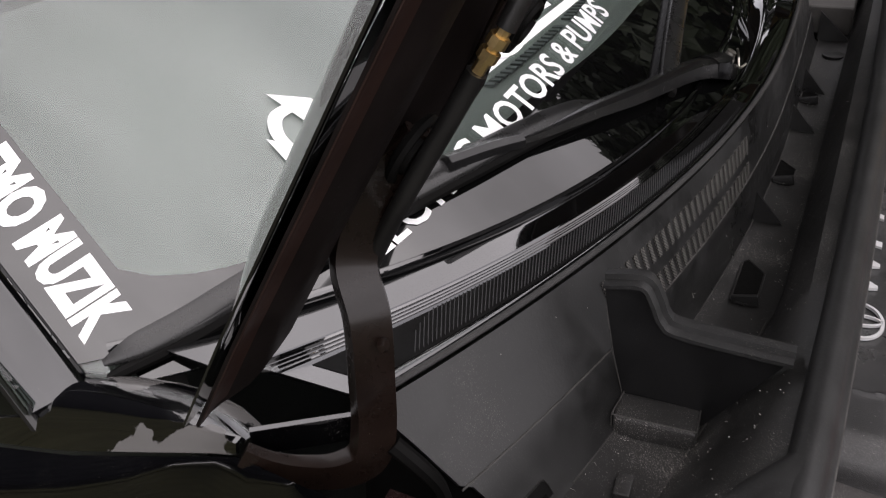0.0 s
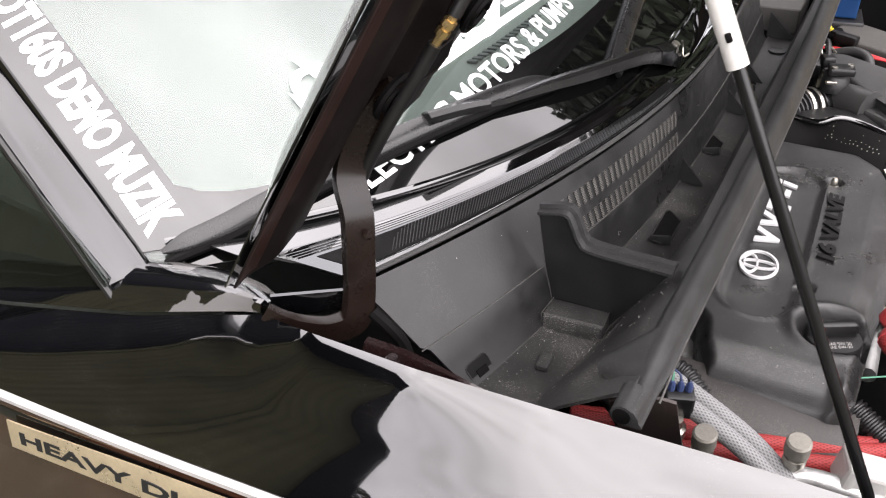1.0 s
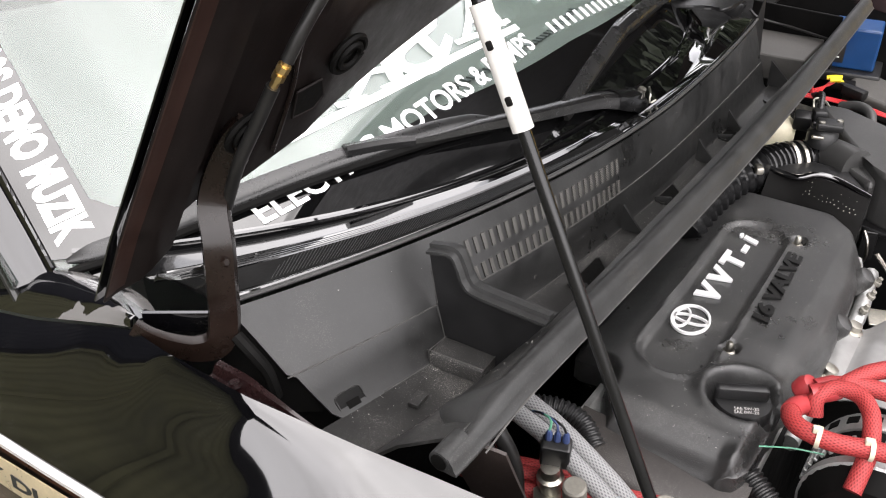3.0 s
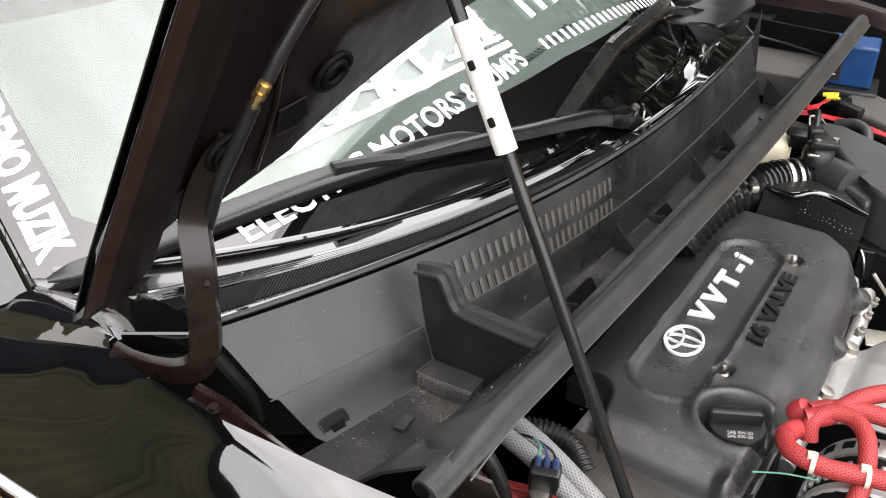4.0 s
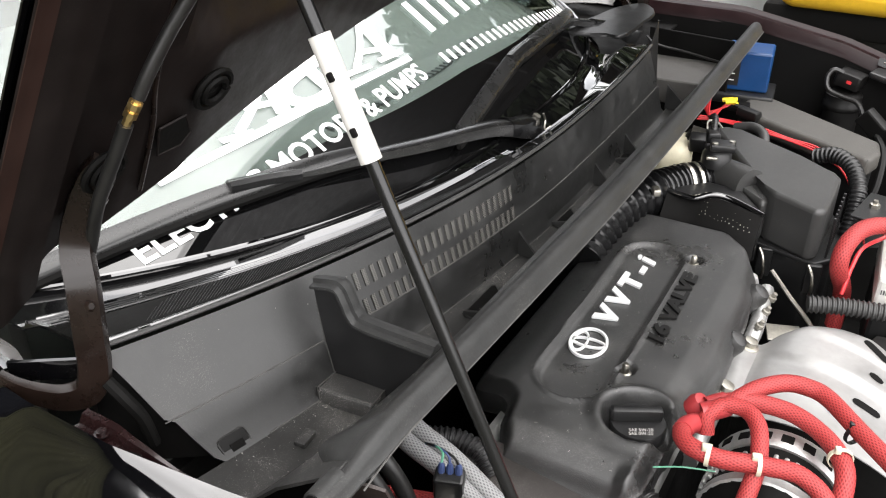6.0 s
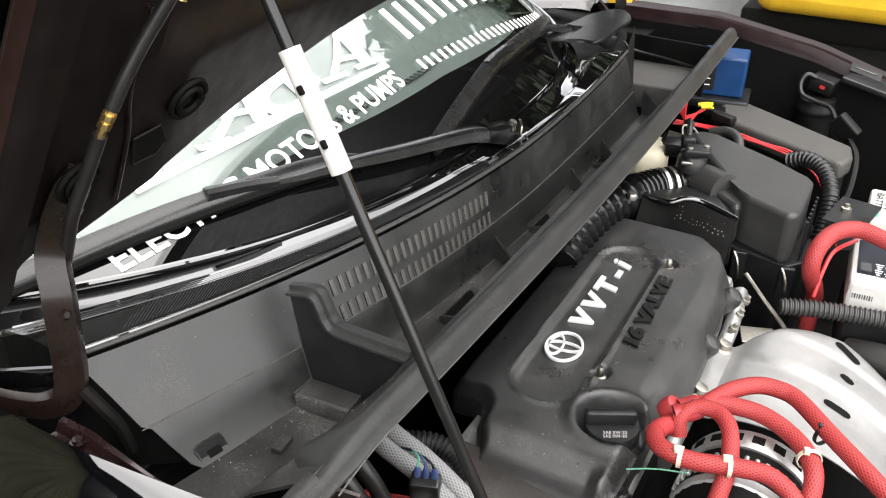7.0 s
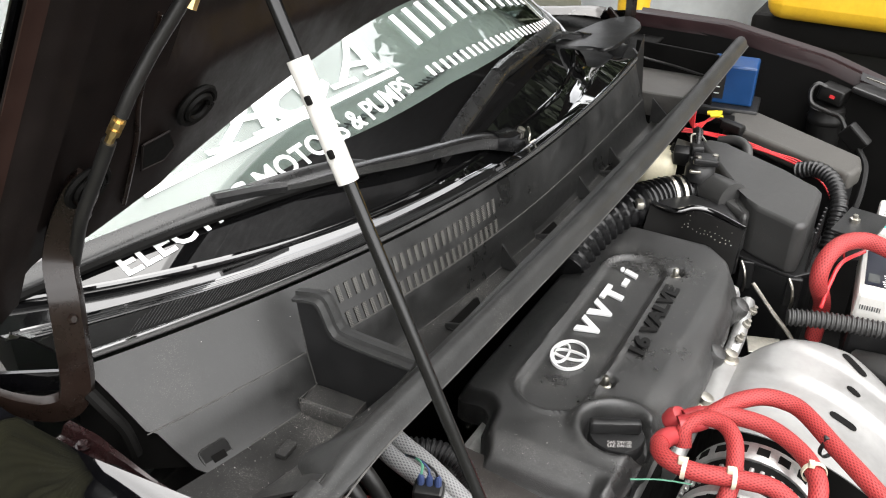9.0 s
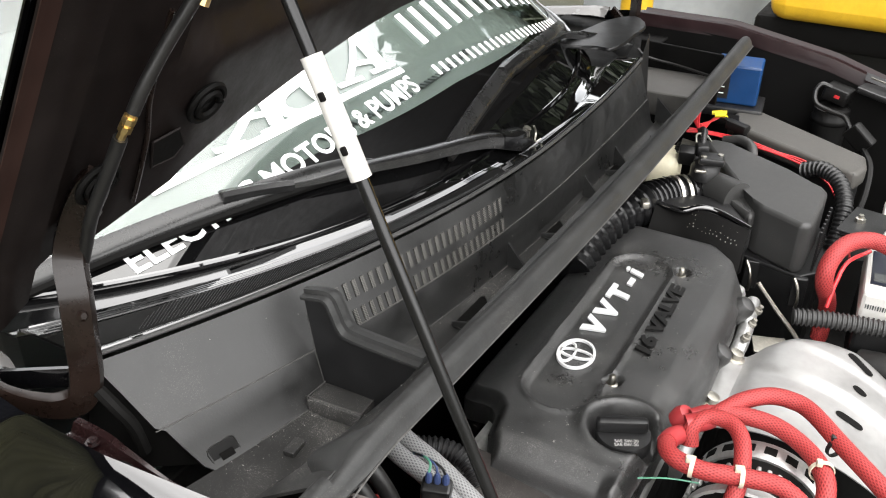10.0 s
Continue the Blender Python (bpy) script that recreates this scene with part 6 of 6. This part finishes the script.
for k in range(4):
    cable("thin red wire with a yellow connector", [(-0.003 + 0.003 * k, 1.625, 0.885), (0.002 + 0.006 * k, 1.59 - 0.01 * k, 0.875), (0.018 + 0.006 * k, 1.555 - 0.012 * k, 0.872), (0.04, 1.575 + 0.004 * k, 0.876), (0.05, 1.59 + 0.004 * k, 0.88)], 0.0019, RED_WIRE, name="wire", group="thin wires", seg=8)
plug = thing("inline_plug", "black rectangular plug on the red wires", "plug", (0.09, 1.545, 0.87))
part("body", box((0.042, 0.02, 0.017), (0.095, 1.548, 0.885), (0, 4, -18), 0.003), DULL_BLACK, plug)
part("tab", box((0.012, 0.012, 0.006), (0.072, 1.556, 0.892), (0, 4, -18), 0.0015), DULL_BLACK, plug)
cable("grey rubber hose tucked behind the air box", [(0.085, 1.5, 0.872), (0.115, 1.492, 0.882), (0.14, 1.47, 0.88), (0.15, 1.44, 0.86)], 0.009, BOX_PLASTIC, name="hose", group="black hoses")
cable("thick black harness behind the air flow sensor", [(0.02, 1.54, 0.86), (0.045, 1.5, 0.882), (0.055, 1.45, 0.888), (0.058, 1.41, 0.88)], 0.0075, BOX_PLASTIC, name="wiring_loom", group="wiring looms")
cable("black ribbed breather hose beside the white tank", [(0.04, 1.37, 0.9), (0.038, 1.35, 0.89), (0.034, 1.33, 0.872), (0.03, 1.31, 0.85)], 0.0085, BLACK_PLASTIC, name="hose", group="black hoses", ribs=(0.006, 0.0018))
conn = thing("wire_connectors", "yellow crimp connectors on red wires", "connector", (0.06, 1.62, 0.86))
for x, y, z, dx, dy in ((0.036, 1.588, 0.888, 0.018, 0.006), (0.046, 1.572, 0.89, 0.018, 0.004), (0.052, 1.592, 0.886, 0.014, -0.016), (0.04, 1.604, 0.884, 0.02, 0.004)):
    part("connector", tube([(x, y, z), (x + dx, y + dy, z + 0.003)], 0.0042, 8, per=1), YELLOW_PLASTIC, conn)
part("holder", box((0.045, 0.03, 0.012), (0.062, 1.61, 0.873), (0, 0, 12), 0.002), DARK, conn)
for k in range(3):
    cable("red wire running beside the fuse box", [(0.015, 1.512 - 0.01 * k, 0.878), (0.06, 1.53 - 0.014 * k, 0.872 + 0.003 * k), (0.12, 1.515 - 0.01 * k, 0.876), (0.18, 1.497 - 0.012 * k, 0.872 + 0.003 * k), (0.235, 1.472 - 0.01 * k, 0.874), (0.28, 1.43, 0.86), (0.32, 1.37 + 0.012 * k, 0.83), (0.345, 1.3, 0.80)], 0.0017, RED_WIRE, name="wire", group="thin wires", seg=8)
cable("black corrugated wiring loom around the air box", [(0.235, 1.44, 0.872), (0.265, 1.43, 0.884), (0.295, 1.405, 0.88), (0.314, 1.37, 0.86), (0.318, 1.34, 0.83), (0.316, 1.31, 0.8)], 0.014, BLACK_PLASTIC, name="wiring_loom", group="wiring looms", ribs=(0.008, 0.002))
cable("black corrugated conduit across the front", [(0.3, 1.08, 0.80), (0.35, 1.095, 0.802), (0.42, 1.11, 0.802), (0.52, 1.13, 0.80)], 0.013, BOX_PLASTIC, name="conduit", group="conduits", ribs=(0.0065, 0.0022))
canister = thing("relay_canister", "dark ribbed canister with a looped hose at the far fender", "canister", (0.22, 1.76, 0.75))
part("body", lathe([(0.033, -0.09), (0.034, -0.03), (0.037, -0.026), (0.037, -0.018), (0.034, -0.014), (0.034, 0.0), (0.028, 0.004), (0.0, 0.005)], (0.232, 1.755, 0.885), (0, 0, 0), 22), DULL_BLACK, canister)
part("head", box((0.05, 0.045, 0.03), (0.236, 1.762, 0.913), (0, 10, -12), 0.005), DULL_BLACK, canister)
part("mark", box((0.01, 0.001, 0.006), (0.236, 1.7375, 0.913), (0, 10, -12), 0.0), RED_WIRE, canister)
part("hose", tube([(0.222, 1.74, 0.93), (0.205, 1.735, 0.935), (0.197, 1.728, 0.92), (0.205, 1.718, 0.9), (0.235, 1.71, 0.892), (0.262, 1.7, 0.888), (0.28, 1.68, 0.87)], 0.0045, 8, per=6), RUBBER, canister)
relay = thing("relay_block", "small black relay on a wire", "relay", (0.29, 1.66, 0.83))
part("block", box((0.05, 0.022, 0.036), (0.298, 1.66, 0.868), (10, 38, -10), 0.004), DULL_BLACK, relay)
part("wire", tube([(0.31, 1.65, 0.85), (0.33, 1.62, 0.83), (0.335, 1.58, 0.79), (0.33, 1.55, 0.75)], 0.006, 8, per=5), DULL_BLACK, relay)
tower = thing("strut_cover", "dusty dark panel with a black cap beside the far fender", "panel", (0.33, 1.74, 0.86))
part("panel", box((0.1, 0.09, 0.012), (0.325, 1.775, 0.925), (0, 8, -15), 0.004), BLACK_PLASTIC, tower)
plate = part("maker_plate", prism([(-0.03, -0.008), (0.03, -0.008), (0.03, 0.008), (-0.03, 0.008)], 0.001, Matrix(((0.97, 0, -0.2, 0.305), (-0.1, 0.5, -0.85, 1.775), (-0.2, 0.86, 0.5, 0.945), (0, 0, 0, 1)))), CHARCOAL, car)
part("plate_bar", box((0.04, 0.001, 0.004), (0.3052, 1.7735, 0.946), (30, 11, -6), 0.0), GREY_CAST, plate)

battery = thing("white_battery", "white and dark battery with printed label", "battery", (0.43, 1.22, 0.6))
part("case", box((0.157, 0.162, 0.1), (0.451, 1.218, 0.741), (0, 0, 4), 0.006), BLACK_PLASTIC, battery)
part("top", box((0.16, 0.165, 0.05), (0.451, 1.218, 0.815), (0, 0, 4), 0.006), WHITE_PLASTIC, battery)
part("label", box((0.135, 0.105, 0.001), (0.4465, 1.214, 0.8406), (0, 0, 4), 0.0), NAVY_LABEL, battery, "dark printed label")
part("label_block", box((0.015, 0.024, 0.001), (0.393, 1.178, 0.8416), (0, 0, 4), 0.0), SLAT, battery)
for k in range(6):
    for j in range(3):
        part("label_bar", box((0.005 + 0.003 * ((k + j) % 3), 0.0014, 0.001), (0.41 + 0.013 * j, 1.162 + 0.0062 * k + 0.001 * j, 0.8416), (0, 0, 4), 0.0), WHITE_VINYL, battery)
for k in range(9):
    part("code_bar", box((0.0012 + 0.0008 * (k % 2), 0.001, 0.007), (0.385 + 0.0032 * k, 1.1303 + 0.0032 * k * 0.07, 0.818), (0, 0, 4), 0.0), SLAT, battery)
upper = thing("second_battery", "white battery with a green printed label", "battery", (0.448, 1.365, 0.6))
part("case", box((0.15, 0.122, 0.25), (0.448, 1.366, 0.735), (0, 0, 2), 0.006), WHITE_PLASTIC, upper)
part("label", box((0.012, 0.03, 0.001), (0.384, 1.328, 0.8606), (0, 0, 2), 0.0), TEAL_PRINT, upper)
part("lettering", lettering("BATTERY", lambda a, b, h: (0.3815 + 0.011 * b, 1.405 - 0.088 * a, 0.861 + h)), CHARCOAL, upper)
part("lettering", lettering("POW", lambda a, b, h: (0.397 + 0.026 * b, 1.412 - 0.075 * a, 0.861 + h), bold=0.04), CHARCOAL, upper)
cable("very thick red braided cable arching over the battery", [(0.336, 1.173, 0.72), (0.336, 1.173, 0.78), (0.325, 1.128, 0.84), (0.326, 1.135, 0.872), (0.339, 1.167, 0.886), (0.364, 1.193, 0.888), (0.396, 1.194, 0.884), (0.466, 1.174, 0.87)], 0.0125, RED_BRAID)
cable("thin red wire under the thick cable", [(0.337, 1.129, 0.8), (0.34, 1.146, 0.835), (0.347, 1.176, 0.855), (0.371, 1.214, 0.862)], 0.003, RED_WIRE, name="wire", group="thin wires", seg=8)
bracket = thing("battery_bracket", "black steel hold-down bracket", "bracket", (0.36, 1.3, 0.8))
part("bar", box((0.06, 0.1, 0.004), (0.355, 1.3, 0.8628), (0, 0, -10), 0.001), BLACK_PLASTIC, bracket)
part("bolt", lathe([(0.008, 0), (0.008, 0.006), (0.004, 0.007), (0.004, 0.012), (0, 0.012)], (0.345, 1.3, 0.8648), (0, 0, 0), 6), STEEL, bracket)
radiator_hose = thing("radiator_hose", "grey rubber radiator hose beyond the shield", "hose", (0.48, 1.08, 0.7))
part("hose", tube([(0.4, 1.12, 0.73), (0.45, 1.1, 0.745), (0.52, 1.07, 0.74), (0.62, 1.02, 0.72)], 0.022, 14, per=5), BOX_PLASTIC, radiator_hose)

# ---- beyond the car ----
machine = thing("yellow_machine", "yellow painted machine body behind the car", "machine", (0.3, 3.6, 0.0))
part("hull", box((1.5, 0.9, 0.32), (0.58, 3.65, 0.84), (0, 0, 0), 0.06, seg=4), YELLOW_PAINT, machine)
part("panel", box((0.5, 0.02, 0.2), (0.75, 3.195, 0.84), (0, 0, 0), 0.02), YELLOW_PAINT, machine)
part("skirt", box((1.6, 0.8, 0.1), (0.58, 3.68, 0.63), (0, 0, 0), 0.02), DARK, machine)
for x in (0.1, 1.1):
    part("wheel", lathe([(0.12, -0.12), (0.3, -0.12), (0.32, -0.09), (0.32, 0.09), (0.3, 0.12), (0.12, 0.12)], (x, 3.6, 0.32), (90, 0, 0), 28), RUBBER, machine)
drum = thing("grey_drum", "grey painted steel drum behind the car", "drum", (-0.75, 4.2, 0.0))
part("drum", lathe([(0.45, 0), (0.46, 0.02), (0.45, 0.04), (0.45, 0.6), (0.46, 0.62), (0.45, 0.64), (0.45, 0.87), (0.46, 0.89), (0.4, 0.9)], (-0.75, 4.2, 0), (0, 0, 0), 40), GREY_WALL, drum)
post = thing("yellow_post", "yellow painted steel post", "post", (-0.75, 3.4, 0.0))
part("post", lathe([(0.06, 0), (0.06, 0.86), (0.05, 0.89), (0.0, 0.9)], (-0.64, 3.2, 0), (0, 0, 0), 20), YELLOW_PAINT, post)

# lint and grit lying in the tray and on the hood's inner side
def lint(places, seed, scale=1.0):
    r = random.Random(seed)
    bm = bmesh.new()
    for at in places:
        d = Vector((r.uniform(-1, 1), r.uniform(-1, 1), r.uniform(-0.4, 0.4))).normalized()
        size = r.uniform(0.0003, 0.0007) * scale
        long = r.uniform(0.002, 0.005) if r.random() < 0.18 else size * 1.6
        tube([Vector(at) - d * long * 0.5, Vector(at) + Vector((0, 0, size)), Vector(at) + d * long * 0.5], size * (0.35 if long > 0.0019 else 0.8), 4, per=1, bm=bm)
    return bm


r = random.Random(21)
spots = []
for _ in range(420):
    u, k, w = 0.36 + 0.95 * r.random() ** 1.3, r.randrange(0, 5), r.random()
    spots.append(Vector(floor_point(u, k)).lerp(Vector(floor_point(u, k + 1)), w) + Vector((0, 0, 0.0005)))
for _ in range(26):
    spots.append(Vector(wall_point(0.36 + 0.9 * r.random() ** 1.4, r.uniform(0.912, 1.0))) + Vector((0.0006, 0, 0)))
tagged(part("lint", lint(spots, 5, 0.6), LINT, tray, "pale lint and grit"), kind="stuff")
specks = [hood_point(y, sv, hood_relief(y, hood_point(y, sv).z) + 0.0005) for y, sv in ((r.uniform(0.29, 0.5), r.uniform(0.01, 0.4)) for _ in range(70))]
grit = [(x, y, cover_height(x, y, 1.0) + 0.0003) for x, y in ((r.uniform(0.04, 0.2), 0.6 + 0.5 * r.random() ** 1.3) for _ in range(420))]
tagged(part("grit", lint(grit, 7, 0.45), LINT, body, "fine pale grit"), kind="stuff")
tagged(part("lint", lint(specks, 6), LINT, hood, "pale specks"), kind="stuff")

# unseen trees added to dim low sky light and darken paint and glass reflections


def tree(at, height, seed):
    r = random.Random(seed)
    t = thing("tree", "unseen tall tree with dense dark green crown, added to darken reflections", "tree", at, "trees round the yard")
    trunk = tube([(0, 0, 0), (0.05, 0.02, height * 0.25), (-0.04, 0.05, height * 0.5), (0, 0, height * 0.8)], lambda k: 0.22 * (1 - 0.75 * k), 10, per=4)
    for k in range(7):
        a = k * 2.4
        z0 = height * (0.22 + 0.07 * k)
        tube([(0, 0, z0), (math.cos(a) * 0.7, math.sin(a) * 0.7, z0 + 0.5), (math.cos(a) * 1.7, math.sin(a) * 1.7, z0 + 1.3)], lambda q: 0.09 * (1 - 0.7 * q), 6, per=3, bm=trunk)
    bmesh.ops.translate(trunk, vec=at, verts=trunk.verts)
    part("trunk", trunk, BARK, t)
    clumps = [(r.gauss(0, 1), r.gauss(0, 1), r.uniform(-1, 1), r.uniform(0.5, 1.1)) for _ in range(64)]
    verts, faces = [], []
    for cx, cy, cz, cr in clumps:
        c = Vector((max(-2, min(2, cx)) * 1.15, max(-2, min(2, cy)) * 1.15, height * 0.56 + cz * height * 0.42 * (1 - 0.12 * (cx * cx + cy * cy) / 2)))
        for _ in range(150):
            d = Vector((r.gauss(0, 1), r.gauss(0, 1), r.gauss(0, 0.8))).normalized() * cr * r.uniform(0.55, 1.05)
            e = Euler((r.uniform(0, 6), r.uniform(0, 6), r.uniform(0, 6))).to_matrix()
            w = r.uniform(0.15, 0.28)
            n0 = len(verts)
            verts += [tuple(Vector(at) + c + d + e @ Vector(k)) for k in ((-w, 0, 0), (0, -w * 0.55, 0.02), (w, 0, 0), (0, w * 0.55, 0.02))]
            faces.append((n0, n0 + 1, n0 + 2, n0 + 3))
    me = bpy.data.meshes.new("crown")
    me.from_pydata(verts, [], faces)
    me.materials.append(LEAF)
    crown = new("crown", me)
    crown.parent = t
    crown.matrix_parent_inverse = t.matrix_basis.inverted()
    return t


first = tree((1.2, 10.8, 0), 9.0, 11)
for x, y, turn, size in ((4.6, 10.8, 200, 1.0), (8.0, 9.8, 20, 0.9), (2.8, 13.2, 330, 1.0), (6.4, 12.6, 140, 1.0), (-1.6, 11.6, 40, 0.62), (-4.0, 11.6, 110, 0.5), (-6.5, 10.6, 75, 0.5), (-9.5, 9.0, 300, 0.6),
                         (-12.5, 7.0, 80, 0.8), (-11.5, 3.5, 130, 1), (-11.8, 0.4, 10, 0.95), (-11.0, -3.0, 220, 0.9), (-4.1, -7.2, 60, 0.5),
                         (-3.4, -10.6, 90, 0.32), (-0.4, -10.8, 15, 0.28), (2.2, -10.2, 260, 0.3), (4.4, -10.4, 200, 0.28), (6.6, -10.6, 170, 0.3)):
    copy_thing(first, pose(x, y, 0, 0, 0, turn) @ Matrix.Scale(size, 4))


# unseen olive wall, added to be mirrored in the fender
shop = thing("added_olive_wall", "unseen olive green metal wall added for the fender reflection", "building", (-5.1, -3.54, 0))
SHOP_A, SHOP_B = Vector((-2.95, -5.07, 0)), Vector((-7.0, -2.1, 0))
shop_run = (SHOP_B - SHOP_A).normalized()
shop_out = Vector((-shop_run.y, shop_run.x, 0)) * (1 if (-shop_run.y) > 0 else -1)
def shop_top(u):
    """The roof line falls towards the near end."""
    return interp(u, [(0, 6.5), (2.4, 6.9), (8, 6.9)])
def shop_sheet(u, v):
    return SHOP_A + shop_run * u + Vector((0, 0, v * shop_top(u))) + shop_out * 0.012 * math.sin(u * 2 * math.pi / 0.25)
length = (SHOP_B - SHOP_A).length
part("wall", sheet(shop_sheet, steps(0, length, 160), [0.0, 0.25, 0.5, 0.75, 1.0], 0.06), OLIVE_SHEET, shop, "olive painted corrugated sheet")
for u in steps(0.06, length - 0.06, 4):
    at = SHOP_A + shop_run * u + shop_out * 0.05
    part("post", box((0.12, 0.12, shop_top(u)), (at.x, at.y, shop_top(u) / 2), (0, 0, math.degrees(math.atan2(shop_run.y, shop_run.x))), 0.01), OLIVE_SHEET, shop)
part("roof_edge", tube([SHOP_A + shop_run * u + Vector((0, 0, shop_top(u) + 0.04)) for u in steps(0, length, 12)], 0.1, 8, per=1), DARK, shop)
# dark post and eave, also unseen, cut off the mirrored sky
part("corner_post", box((0.5, 0.2, 6.5), tuple(SHOP_A + shop_run * 0.02 + shop_out * 0.1 + Vector((0, 0, 3.25))), (0, 0, math.degrees(math.atan2(shop_run.y, shop_run.x))), 0.02), DARK, shop)
def eave(u, v):
    return SHOP_A + shop_run * u + shop_out * (0.05 + 1.6 * v) + Vector((0, 0, shop_top(u) + 0.08 + 0.2 * v))
part("eave", sheet(eave, steps(-0.3, length, 20), steps(0, 1, 4), 0.05), DARK, shop, "unseen dark eave added to block sky from the fender reflection")

# unseen navy wall beyond the olive one, added to darken the fender's reflection
added_navy_wall = thing("added_navy_wall", "unseen dark navy metal wall added to darken the fender reflection", "building", (-7.9, 1.2, 0))
def shed_sheet(u, v):
    return Vector((-7.15 - 1.4 * u, -2.05 + 6.6 * u, 7.0 * v)) + Vector((0.978, 0.207, 0)) * 0.012 * math.sin(u * 170)
part("wall", sheet(shed_sheet, steps(0, 1, 160), steps(0, 1, 4), 0.06), NAVY_SHEET, added_navy_wall, "dark navy corrugated sheet")
part("roof_edge", tube([(-7.15, -2.05, 7.05), (-8.55, 4.55, 7.05)], 0.1, 8, per=1), DARK, added_navy_wall)
for u in (0.02, 0.98):
    part("post", box((0.12, 0.12, 7.0), (-7.07 - 1.4 * u, -2.05 + 6.6 * u, 3.5), (0, 0, 12), 0.01), DARK, added_navy_wall)
